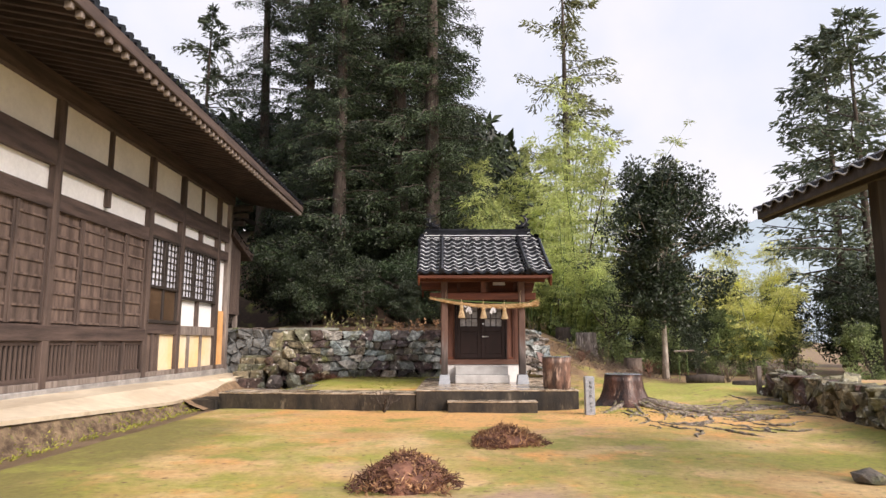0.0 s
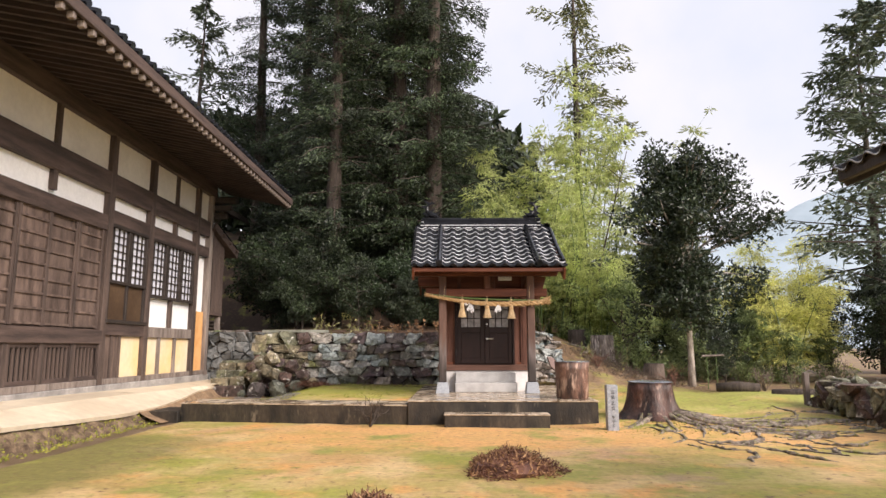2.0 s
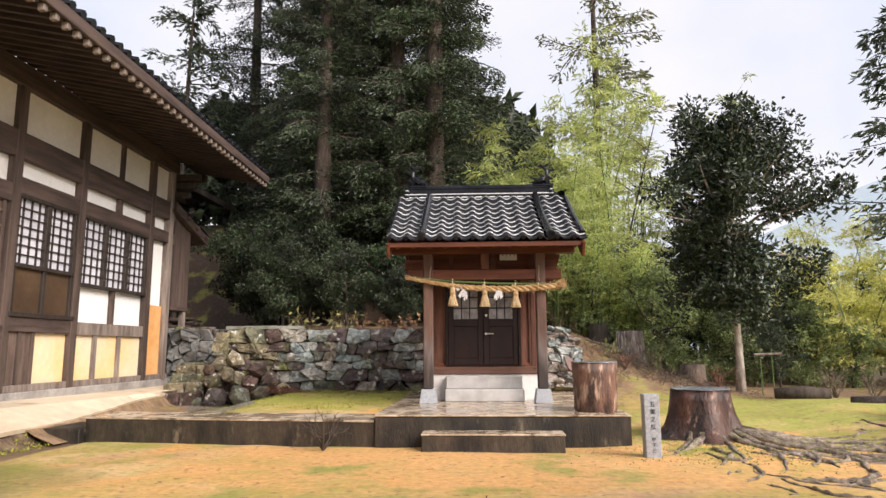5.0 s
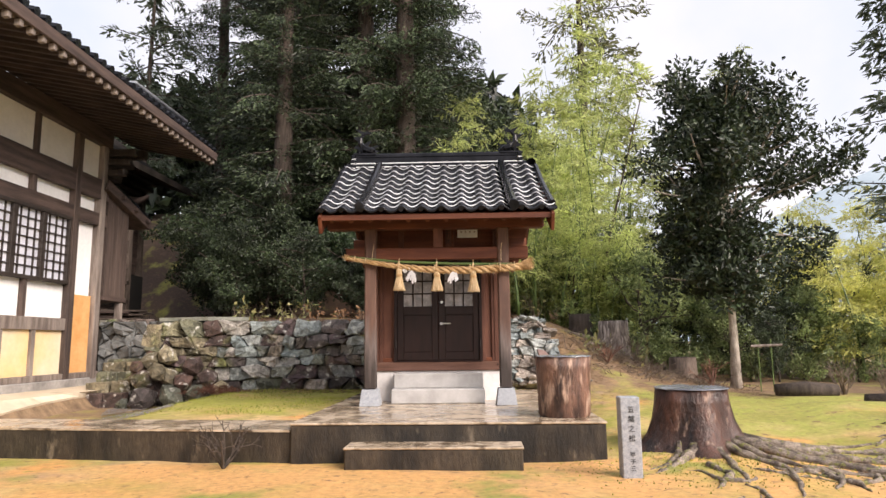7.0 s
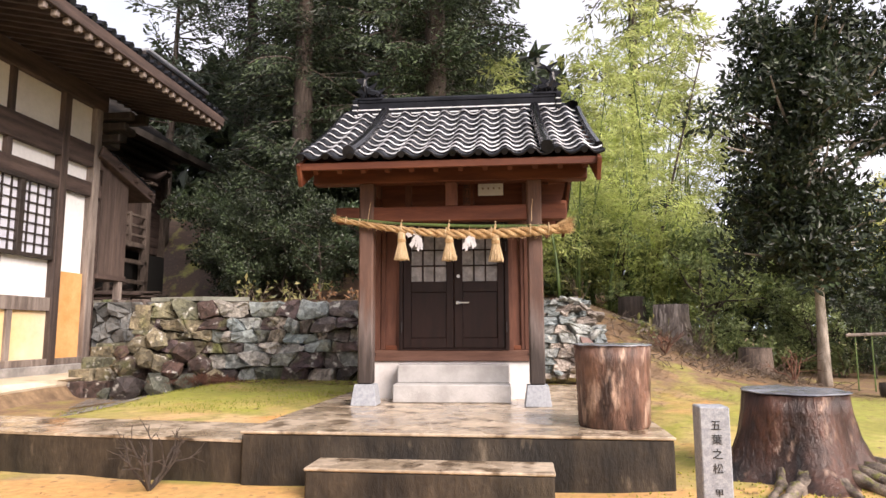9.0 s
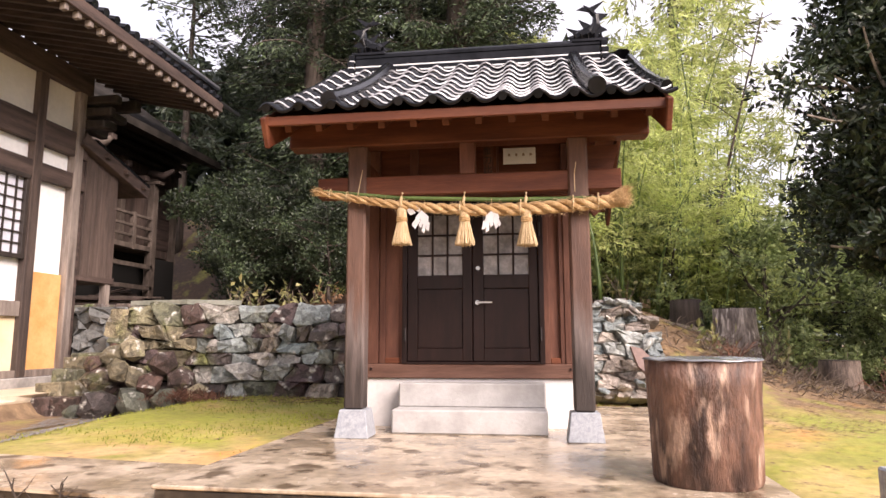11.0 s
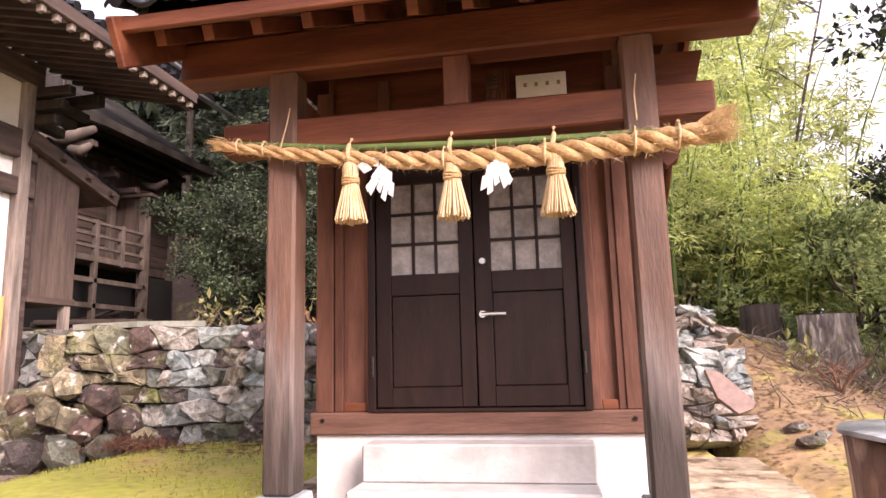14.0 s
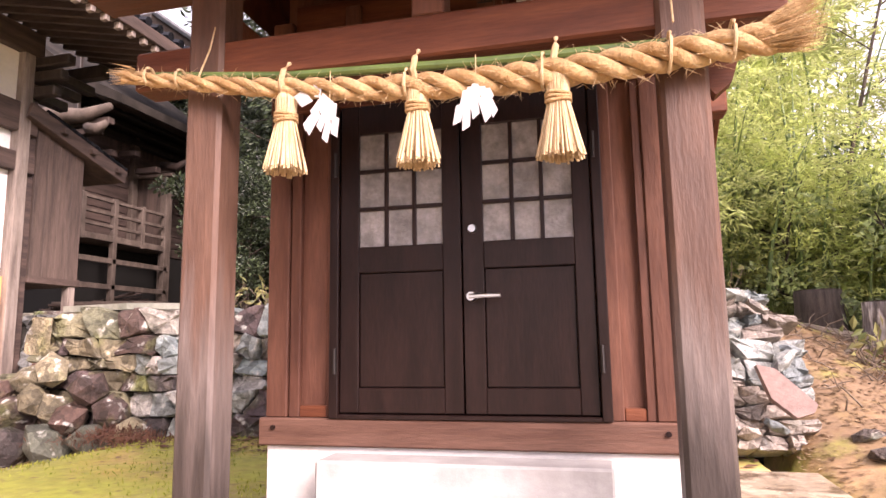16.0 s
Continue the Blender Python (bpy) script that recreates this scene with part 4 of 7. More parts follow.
N_COL, N_ROW, PITCH = 12, 9, 0.2625
X0 = 0.19
part("roof_deck", beam((1.77, RY0 + 0.06, 2.90), (1.77, RIDGE_Y, 4.02), 3.05, 0.03, 0), RED_WOOD, shrine)
part("roof_deck", beam((1.77, 2 * RIDGE_Y - RY0 - 0.06, 2.90), (1.77, RIDGE_Y, 4.02), 3.05, 0.03, 0), RED_WOOD, shrine)
part("fascia", box(0.24, 3.30, RY0 + 0.05, RY0 + 0.085, 2.862, 2.937, 0.005), RED_WOOD, shrine)
for i in range(12):
    x = 0.36 + i * 0.256
    part("rafter", beam((x, RY0 + 0.2, 2.89), (x, RY0 + 1.0, 3.335), 0.055, 0.075, 0.004), RED_WOOD, shrine)
for x in (0.235, 3.285):
    for sgn in (1, -1):
        ya, yb = (RY0 + 0.04, RIDGE_Y) if sgn > 0 else (2 * RIDGE_Y - RY0 - 0.04, RIDGE_Y)
        part("bargeboard", beam((x, ya, 2.80), (x, yb, 3.93), 0.045, 0.24, 0.008), RED_WOOD, shrine)
for x in (0.62, 2.9):
    gab = bmesh.new()
    gab.faces.new([gab.verts.new(p) for p in ((x, 16.1, 3.05), (x, 18.5, 3.05), (x, RIDGE_Y, 3.9))])
    bmesh.ops.solidify(gab, geom=gab.faces[:], thickness=0.04)
    part("gable_wall", gab, RED_WOOD, shrine)


def pantile(depth, wide):
    """One wave-shaped tile with a thick lower lip; x across, y up the slope."""
    seg, v, f = 7, [], []
    for i in range(seg + 1):
        t = i / seg
        h = 0.042 * math.sin(2 * math.pi * (t - 0.02)) if t < 0.5 else 0.024 * math.sin(2 * math.pi * t)
        v += [(t * wide, 0.004, h - 0.030), (t * wide, -0.004, h - 0.014), (t * wide, 0.006, h - 0.001), (t * wide, depth, h - 0.03)]
    for i in range(seg):
        for k in range(3):
            a, b = 4 * i + k, 4 * i + 4 + k
            f.append((a, b, b + 1, a + 1))
    me = bpy.data.meshes.new("tile")
    me.from_pydata(v, [], f)
    me.materials.append(TILE)
    me.materials.append(TILE_LIP_GLINT)
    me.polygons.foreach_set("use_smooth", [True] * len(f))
    # the painted glint goes on the rounded lip faces only
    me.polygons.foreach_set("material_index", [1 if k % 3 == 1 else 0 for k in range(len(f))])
    return me


tile_me = pantile((RY1 - RY0) / N_ROW * 1.28, PITCH * 1.02)
# eave row, seen from below: lips without the painted glint
eave_me = tile_me.copy()
eave_me.polygons.foreach_set("material_index", [0] * len(eave_me.polygons))
roof_front = tagged(new("roof"), "glossy black wave tiles")
roof_front.parent = shrine
roof_back = tagged(new("roof_back"), "glossy black wave tiles")
roof_back.parent = shrine
base = Vector((1.76, 17, 0.424))
for r in range(N_ROW + 1):
    u0, u1 = r / N_ROW, (r + 1) / N_ROW
    ya, za = RY0 + (RY1 - RY0) * u0, roof_z(u0)
    yb, zb = RY0 + (RY1 - RY0) * u1, roof_z(u1)
    ang = math.degrees(math.atan2(zb - za, yb - ya))
    for c in range(N_COL):
        x = X0 + c * PITCH
        jit = random.uniform(-0.003, 0.003)
        ob = new("tile", tile_me if r else eave_me)
        ob.parent = roof_front
        ob.matrix_basis = Matrix.Translation(Vector((x, ya, za + 0.03 + jit)) - base) @ pose(0, 0, 0, ang)
        ob = new("tile", tile_me)
        ob.parent = roof_back
        ob.matrix_basis = Matrix.Translation(Vector((x + PITCH, 2 * RIDGE_Y - ya, za + 0.03 + jit)) - base) @ pose(0, 0, 0, 0, 0, 180) @ pose(0, 0, 0, ang)
for c in range(N_COL):
    x = X0 + c * PITCH + 0.065
    part("eave_cap", tube([(x, RY0 - 0.004, 2.99), (x, RY0 + 0.06, 3.02)], [0.034, 0.036], 10), TILE, shrine)
for x in (0.76, 2.78):
    for sgn in (1, -1):
        pts = [(x + (0.02 if x < 1 else -0.02) * k / 8, RIDGE_Y - sgn * (RIDGE_Y - (RY0 + 0.02) - (RY1 - RY0) * k / 8), roof_z(k / 8) + 0.075) for k in range(9)]
        part("descending_ridge", tube(pts, [0.068] * 9, 10), TILE, shrine)
        part("ridge_cap", tube([pts[0], (pts[0][0], pts[0][1] - sgn * 0.03, pts[0][2] - 0.01)], [0.072, 0.066], 12), TILE, shrine)
for x in (0.215, 3.32):
    for sgn in (1, -1):
        pts = [(x, RIDGE_Y - sgn * (RIDGE_Y - RY0 - (RY1 - RY0) * k / 8), roof_z(k / 8) + 0.02) for k in range(9)]
        part("edge_tile", tube(pts[1:], [0.045] * 8, 8), TILE, shrine)
# main ridge in layers, with pale mortar lines between
z = 4.08
for k, (h, w, m) in enumerate([(0.03, 0.19, TILE), (0.02, 0.185, TILE_EDGE), (0.045, 0.18, TILE), (0.018, 0.175, TILE_EDGE), (0.09, 0.15, TILE), (0.03, 0.17, TILE)]):
    part("ridge_course", box(0.39, 3.04, RIDGE_Y - w / 2, RIDGE_Y + w / 2, z, z + h, 0.004), m, shrine)
    z += h
for i in range(8):
    x = 0.43 + i * 0.325
    part("ridge_tile", tube([(x - 0.04, RIDGE_Y, z), (x + 0.285, RIDGE_Y, z + 0.002)], [0.062, 0.058], 10), TILE, shrine)
for x, s in ((0.38, -1), (3.05, 1)):
    for k in range(7):
        h = 0.058 if k % 2 == 0 else 0.022
        z0 = 4.03 + (k + 1) // 2 * 0.058 + k // 2 * 0.022
        q = 0.006 * k + (0.012 if k % 2 else 0)
        part("ridge_end", box(min(x, x + s * (0.10 - q)), max(x, x + s * (0.10 - q)), RIDGE_Y - 0.13 + q, RIDGE_Y + 0.13 - q, z0, z0 + h, 0.006), TILE_EDGE if k % 2 else TILE, shrine)


def finial(x, s):
    """A fish-tailed ridge ornament, tail curling up."""
    th = thing("ridge_ornament", (x, RIDGE_Y, 4.325), "black tile ridge ornament with a curled tail", "roof ornament", "ridge ornaments")
    g = lambda p: (x + s * p[0] * 1.3, RIDGE_Y, 4.33 + p[1] * 1.3)
    bm = tube([g(p) for p in ((-0.15, 0.03), (-0.08, 0.07), (0, 0.09), (0.06, 0.16), (0.055, 0.24), (0.0, 0.30), (-0.04, 0.34))], [0.03, 0.065, 0.07, 0.05, 0.034, 0.024, 0.006], 8)
    for a, b, c in (((-0.1, 0.07), (-0.19, 0.15), (-0.04, 0.10)), ((0.05, 0.08), (0.15, 0.11), (0.06, 0.17)), ((0.06, 0.17), (0.16, 0.25), (0.06, 0.26)), ((0.03, 0.27), (0.13, 0.37), (0.0, 0.31)), ((-0.02, 0.09), (-0.09, 0.22), (0.03, 0.15)), ((0.0, 0.28), (-0.10, 0.30), (-0.03, 0.33)), ((0.02, 0.05), (0.12, 0.04), (0.05, 0.10)), ((-0.12, 0.04), (-0.2, 0.06), (-0.13, 0.08))):
        fin = bmesh.new()
        near, rear = [[fin.verts.new(Vector(g(p)) + Vector((0, off * (0.3 if i == 1 else 1), 0))) for i, p in enumerate((a, b, c))] for off in (-0.014, 0.014)]
        fin.faces.new(near)
        fin.faces.new(rear[::-1])
        for i in range(3):
            fin.faces.new((near[i], rear[i], rear[(i + 1) % 3], near[(i + 1) % 3]))
        part("fin", fin, TILE, th)
    for k in range(5):
        part("scroll", tube([g((-0.1 + 0.045 * k, 0.03)), Vector(g((-0.13 + 0.055 * k, 0.07))) + Vector((0, -0.07, 0))], [0.03, 0.008], 6), TILE, th)
    part("base", box(x - 0.19, x + 0.19, RIDGE_Y - 0.07, RIDGE_Y + 0.07, 4.330, 4.365, 0.006), TILE, th)
    part("ornament", bm, TILE, th)


finial(0.53, -1)
finial(2.94, 1)

# sacred rope on a green bamboo pole, its tassels and paper streamers
rope = thing("sacred_rope", (1.74, FY - 0.06, 2.41), "thick twisted rice-straw rope tied to a bamboo pole", "rope")


def rope_at(t):
    return Vector((0.50 + 2.43 * t, FY - 0.065, 2.428 - 0.15 * t - 0.105 * math.sin(math.pi * t)))


for s in range(3):
    strands = bmesh.new()
    pts, rad = [], []
    for i in range(161):
        t = i / 160
        c = rope_at(t)
        thick = 0.022 + 0.023 * min(1, t * 1.6)
        a = 2 * math.pi * (t * 7.5 + s / 3)
        pts.append(c + Vector((0, math.cos(a), math.sin(a))) * thick * 0.68)
        rad.append(thick * 0.56)
    add_tube(strands, pts, rad, 8)
    part("strand", strands, STRAW, rope, "", True)
part("bamboo_pole", tube([(0.52, FY - 0.02, 2.45), (1.2, FY - 0.02, 2.37), (2.0, FY - 0.02, 2.33), (2.8, FY - 0.02, 2.315)], [0.014, 0.017, 0.019, 0.02], 10), CULM, rope, "green bamboo pole")
rg = np.random.default_rng(5)


def straws(n, make):
    v, f = [], []
    for i in range(n):
        a, b, w = make(i)
        a, b = Vector(a), Vector(b)
        d = (b - a).normalized()
        s = d.cross(Vector(rg.normal(0, 1, 3))).normalized() * w
        q = d.cross(s)
        k = len(v)
        v += [a + s, a - s * 0.5 + q * 0.87, a - s * 0.5 - q * 0.87, b]
        f += [(k, k + 1, k + 3), (k + 1, k + 2, k + 3), (k + 2, k, k + 3)]
    return [tuple(p) for p in v], f


def world_part(name, vf, material, parent, label=""):
    o = origins[parent]
    ob = raw_mesh(name, [(p[0] - o.x, p[1] - o.y, p[2] - o.z) for p in vf[0]], vf[1], material, parent, label)
    origins[ob] = o
    return ob


def fuzz(i):
    t = rg.uniform(0.02, 0.98)
    c = rope_at(t)
    a = rg.uniform(0, 6.28)
    n = Vector((0, math.cos(a), math.sin(a)))
    th = 0.02 + 0.032 * min(1, t * 1.3)
    p = c + n * th
    return p, p + n * rg.uniform(0.01, 0.045) + Vector((rg.normal(0, 0.035), 0, 0)), 0.0015


tagged(world_part("loose_straw", straws(700, fuzz), STRAW_PALE, rope), kind="stuff")


def brush_end(i):
    c = rope_at(1.0)
    a, r = rg.uniform(0, 6.28), rg.uniform(0, 1) ** 0.5
    n = Vector((0, math.cos(a), math.sin(a))) * r
    return c + n * 0.04 - Vector((0.06, 0, 0)), c + n * 0.10 + Vector((rg.uniform(0.10, 0.17), 0, 0.045)), 0.0032


world_part("frayed_end", straws(520, brush_end), STRAW, rope, "frayed straw end")


def tail_end(i):
    c = rope_at(0.0)
    n = Vector((0, rg.normal(0, 0.012), rg.normal(0, 0.014)))
    return c + n + Vector((0.05, 0, 0)), c + n * 1.6 - Vector((rg.uniform(0.02, 0.07), 0, -0.01)), 0.003


world_part("thin_end", straws(90, tail_end), STRAW, rope)
for t in (0.05, 0.11, 0.30, 0.50, 0.70, 0.87, 0.95):
    c = rope_at(t)
    th = 0.024 + 0.034 * min(1, t * 1.3)
    ring = [c + Vector((0.003 * math.sin(a), math.cos(a) * (th + 0.006), math.sin(a) * (th + 0.008) + 0.012)) for a in np.linspace(0, 6.283, 15)]
    part("tie", tube(ring, [0.006] * 15, 6), STRAW_PALE, rope, "straw tie")
for x in (0.86, 2.63):
    part("hanging_cord", tube([(x, FY - 0.09, 2.36), (x + 0.005, FY - 0.02, 2.52), (x + 0.02, FY - 0.01, 2.62)], [0.004, 0.004, 0.003], 5), STRAW_PALE, rope)


def tassel(x, z):
    th = thing("straw_tassel", (x, FY - 0.09, z), "bound pale rice-straw tassel hanging from the rope", "tassel", "tassels on the rope")
    y = FY - 0.065

    def fan(i):
        a, r = rg.uniform(0, 6.28), rg.uniform(0.15, 1) ** 0.5
        c, s = math.cos(a) * r, math.sin(a) * r
        top = (x + c * 0.034, y + s * 0.034, z - 0.07)
        return top, (x + c * 0.083, y + s * 0.083, z - rg.uniform(0.262, 0.282)), 0.0045

    skirt = bmesh.new()
    for i in range(190):
        a, b, w = fan(i)
        add_tube(skirt, [a, b], [w * 0.7, w * 0.85], 4)
    tagged(part("straw", skirt, STRAW_PALE, th), kind="stuff")
    head = bmesh.new()
    for i in range(40):
        a = 6.283 * i / 40 + rg.normal(0, 0.05)
        add_tube(head, [(x + math.cos(a) * 0.026, y + math.sin(a) * 0.026, z + 0.03), (x + math.cos(a) * 0.038, y + math.sin(a) * 0.038, z), (x + math.cos(a) * 0.034, y + math.sin(a) * 0.034, z - 0.08)], [0.0045] * 3, 4)
    tagged(part("bound_head", head, STRAW_PALE, th), kind="stuff")
    part("core", tube([(x, y, z + 0.02), (x, y, z - 0.07), (x, y, z - 0.15), (x, y, z - 0.24)], [0.028, 0.031, 0.045, 0.066], 12), STRAW_PALE, th, "", True)
    for k in range(3):
        ring = [Vector((x + math.cos(q) * 0.041, y + math.sin(q) * 0.041, z - 0.055 - 0.012 * k + 0.004 * math.sin(q * 2 + k))) for q in np.linspace(0, 6.283, 17)]
        part("binding", tube(ring, [0.0065] * 17, 6), STRAW, th, "twisted straw binding", True)
    part("loop", tube([(x, y + 0.02, z - 0.01), (x - 0.008, y - 0.03, z + 0.07), (x, y - 0.03, z + 0.11), (x, y + 0.02, z + 0.16)], [0.012, 0.012, 0.012, 0.009], 6), STRAW_PALE, th)


tassel(1.233, 2.245)
tassel(1.75, 2.232)
tassel(2.248, 2.215)


def streamer(x, z, lean, flip):
    th = thing("paper_streamer", (x, FY - 0.1, z), "white zigzag-folded paper streamer on the rope", "streamer", "paper streamers")
    part("string", tube([(x, FY - 0.1, z), (x + 0.002, FY - 0.1, z + 0.13)], [0.002, 0.002], 4), STRAW_PALE, th)
    for k in range(5):
        a = lean + flip * (k - 2) * 0.15
        d, n = Vector((math.sin(a), 0, -math.cos(a))), Vector((math.cos(a), 0, math.sin(a)))
        top = Vector((x + flip * 0.014 * (k - 2), FY - 0.1 - 0.006 * k, z + 0.04 - 0.014 * abs(k - 1)))
        w, ln = 0.012, 0.125 + 0.03 * (k % 2)
        outline = ((-w, 0), (w, 0.006), (w, 0.45 * ln), (w * 2.1, 0.5 * ln), (w * 1.9, ln + 0.01), (-w * 0.3, ln - 0.008), (-w * 0.2, 0.55 * ln), (-w, 0.5 * ln))
        strip = bmesh.new()
        strip.faces.new([strip.verts.new(top + n * p * flip + d * q + Vector((0, -0.05 * q, 0))) for p, q in outline])
        bmesh.ops.solidify(strip, geom=strip.faces[:], thickness=0.0015)
        part("paper_strip", strip, PAPER, th)


streamer(1.425, 2.20, -0.35, 1)
streamer(1.97, 2.195, 0.1, -1)
loose = bmesh.new()
for pts in (((1.275, 2.25), (1.315, 2.275), (1.355, 2.225), (1.31, 2.205)), ((1.355, 2.295), (1.39, 2.30), (1.385, 2.235), (1.36, 2.24))):
    loose.faces.new([loose.verts.new((x, FY - 0.09, z)) for x, z in pts])
bmesh.ops.solidify(loose, geom=loose.faces[:], thickness=0.0015)
lp = part("paper_scrap", loose, PAPER, None, at=(1.32, FY - 0.09, 2.25))
tagged(lp, "torn white paper scrap caught under the rope", "paper")

# boards above the door
FAINT_INK = plain("faded_ink", (0.30, 0.22, 0.16), 0.7)
notice = thing("notice_board", (2.18, BY, 2.79), "small white signboard with faded characters above the door", "sign")
part("board", beam((2.04, BY - 0.10, 2.87), (2.335, BY - 0.10, 2.87), 0.012, 0.15, 0.002), SIGN, notice)
for i in range(4):
    part("character_bar", box(2.085 + i * 0.065, 2.105 + i * 0.065, BY - 0.109, BY - 0.105, 2.868, 2.892, 0), FAINT_INK, notice)
part("hanger", tube([(2.18, BY - 0.1, 2.94), (2.18, BY + 0.02, 2.97)], [0.004, 0.004], 5), STEEL, notice)
panel = thing("name_tablet", (1.89, BY, 2.66), "narrow dark wooden name tablet with black characters", "sign")
part("tablet", box(1.86, 1.94, BY - 0.14, BY - 0.12, 2.62, 2.98, 0.003), RED_POST, panel)
part("tablet_edge", box(1.955, 1.98, BY - 0.16, BY - 0.12, 2.62, 2.98, 0.003), RED_WOOD, panel)

# the building and what hangs on it stand slightly askew on the platform
TWIST = Matrix.Translation((1.75, 16.2, 0)) @ pose(0, 0, 0, 0, 0, 1.7) @ Matrix.Translation((-1.75, -16.2, 0))
for ob in [o for o in scene.objects if o.parent is None and o.name.split(".")[0] in ("small_shrine", "entrance_steps", "sacred_rope", "straw_tassel", "paper_streamer", "paper_scrap", "ridge_ornament", "notice_board", "name_tablet")]:
    ob.matrix_basis = TWIST @ Matrix.Translation(ob.location)

# ---- trees ----
def branch_line(p, d, length, droop, rng, n=6, wob=0.08):
    pts, p, d = [Vector(p)], Vector(p), Vector(d).normalized()
    for i in range(n):
        d = (d + Vector((rng.normal(0, wob), rng.normal(0, wob), rng.normal(0, wob) - droop / n))).normalized()
        p = p + d * length / n
        pts.append(p.copy())
    return pts


def conifer(name, at, height, radius, clear, seed, leaf, label, droop=0.35, count=120, per=15, size=0.34, gaps=0.0, bark=None, power=0.75):
    """A tall conifer: tapered trunk, drooping limbs in tiers, sprays of foliage along them."""
    rng = np.random.default_rng(seed)
    tree = thing(name, at, label, "tree", "tall conifers")
    x, y, z = at
    lean = rng.normal(0, 0.012, 2)
    axis = lambda t: Vector((x + lean[0] * height * t, y + lean[1] * height * t, z + height * t))
    r0 = 0.011 * height + 0.06
    part("trunk", tube([axis(t / 12) - Vector((0, 0, 0.3 if t == 0 else 0)) for t in range(13)], [r0 * (1.25 if t == 0 else 1) * (1 - 0.94 * t / 12) for t in range(13)], 10), bark or BARK, tree, "", True)
    limbs, pts, dirs = bmesh.new(), [], []
    for i in range(count):
        t = clear + (0.99 - clear) * (i + rng.uniform(0, 1)) / count
        if rng.uniform() < gaps:
            continue
        a = rng.uniform(0, 6.283)
        prof = (1 - (t - clear) / (1 - clear)) ** power * (0.55 + 0.45 * min(1, (t - clear) * 6 + 0.3))
        length = max(0.35, radius * prof * rng.uniform(0.6, 1.15))
        rise = rng.uniform(-0.1, 0.35)
        line = branch_line(axis(t), (math.cos(a), math.sin(a), rise), length, droop, rng)
        add_tube(limbs, line, [0.05 * length / radius * (1 - k / 7) + 0.008 for k in range(7)], 4, False)
        for k in range(1, 7):
            d = (line[k] - line[k - 1]).normalized()
            side = d.cross(Vector((0, 0, 1)))
            m = int(per * (0.6 + 0.4 * k / 6))
            for q in range(m):
                off = rng.normal(0, 1) * (1.25 if q % 3 else 0.5)
                p = line[k - 1].lerp(line[k], rng.uniform()) + side * off * 0.13 * length * (1.1 - 0.1 * k) + Vector((0, 0, -abs(rng.normal(0, 0.10)) * min(2, length)))
                pts.append(p)
                dirs.append(d * 0.8 + side * (0.7 if off > 0 else -0.7) + Vector((0, 0, -0.45)))
    tagged(part("limb", limbs, bark or BARK, tree), kind="stuff")
    o = np.array(at)
    crown = leaves("crown", np.array(pts) - o, np.array(dirs), size, size * 0.34, leaf, tree, rng, 0.45)
    tagged(crown, kind="stuff")
    return tree


def broadleaf(name, at, height, spread, seed, leaf, label, clear=0.3, clumps=150, per=60, size=0.13, bark=None, trunk_r=0.11, category="tree", group="", lean=(0, 0), boughs=()):
    """A spreading tree: forked limbs, and clumps of single leaves with gaps between."""
    rng = np.random.default_rng(seed)
    tree = thing(name, at, label, category, group)
    base = Vector(at)
    top = base + Vector((rng.normal(0, 0.2), rng.normal(0, 0.2), height * 0.85))
    axis = lambda t: base.lerp(top, t) + Vector((lean[0], lean[1], 0)) * max(0, t - 0.25)
    line = [axis(k / 7) + Vector((rng.normal(0, 0.05), rng.normal(0, 0.05), 0)) * (k > 0) for k in range(8)]
    line[0].z -= 0.2
    part("trunk", tube(line, [trunk_r * (1.3 if k == 0 else 1) * (1 - 0.85 * k / 7) for k in range(8)], 9), bark or PALE_BARK, tree, "", True)
    limbs, pts, dirs = bmesh.new(), [], []
    ends = []
    n_l = max(14, clumps // 5)
    for i in range(n_l):
        t = clear + (0.98 - clear) * (i + rng.uniform()) / n_l
        a = rng.uniform(0, 6.283)
        s = axis(t)
        prof = math.sin(math.pi * (0.12 + 0.82 * ((t - clear) / (1 - clear)))) ** 0.7
        ln = spread * prof * rng.uniform(0.65, 1.15)
        bl = branch_line(s, (math.cos(a), math.sin(a), rng.uniform(0.1, 0.9)), ln, -0.1, rng, 5, 0.16)
        add_tube(limbs, bl, [trunk_r * 0.42 * (1 - k / 6) + 0.006 for k in range(6)], 5, False)
        ends += bl[2:]
        if ln < 0.6 * spread:
            ends += bl[1:]
    loose = []
    for t, a, ln, rise in boughs:
        bl = branch_line(axis(t), (math.cos(a), math.sin(a), rise), ln, 0.1, rng, 7, 0.14)
        add_tube(limbs, bl, [trunk_r * 0.36 * (1 - k / 8) + 0.005 for k in range(8)], 5, False)
        loose += bl[3:] + bl[5:]
    for i in range(clumps + len(loose)):
        e = loose[i - clumps] if i >= clumps else ends[int(rng.integers(len(ends)))]
        c = e + Vector(rng.normal(0, 0.16 * spread ** 0.5, 3))
        r = rng.uniform(0.2, 0.5) * (spread / 2) ** 0.5
        m = rng.normal(0, 1, (per, 3))
        m /= np.linalg.norm(m, axis=1)[:, None]
        m *= (r * rng.uniform(0.3, 1, per) ** 0.5)[:, None] * np.array([1, 1, 0.75])
        pts.append(np.array(c)[None] + m)
        dirs.append(m / r + np.array([0, 0, 0.15]))
    tagged(part("limb", limbs, bark or PALE_BARK, tree), kind="stuff")
    crown = leaves("crown", np.concatenate(pts) - np.array(at), np.concatenate(dirs), size, size * 0.5, leaf, tree, rng, 0.7)
    tagged(crown, kind="stuff")
    return tree


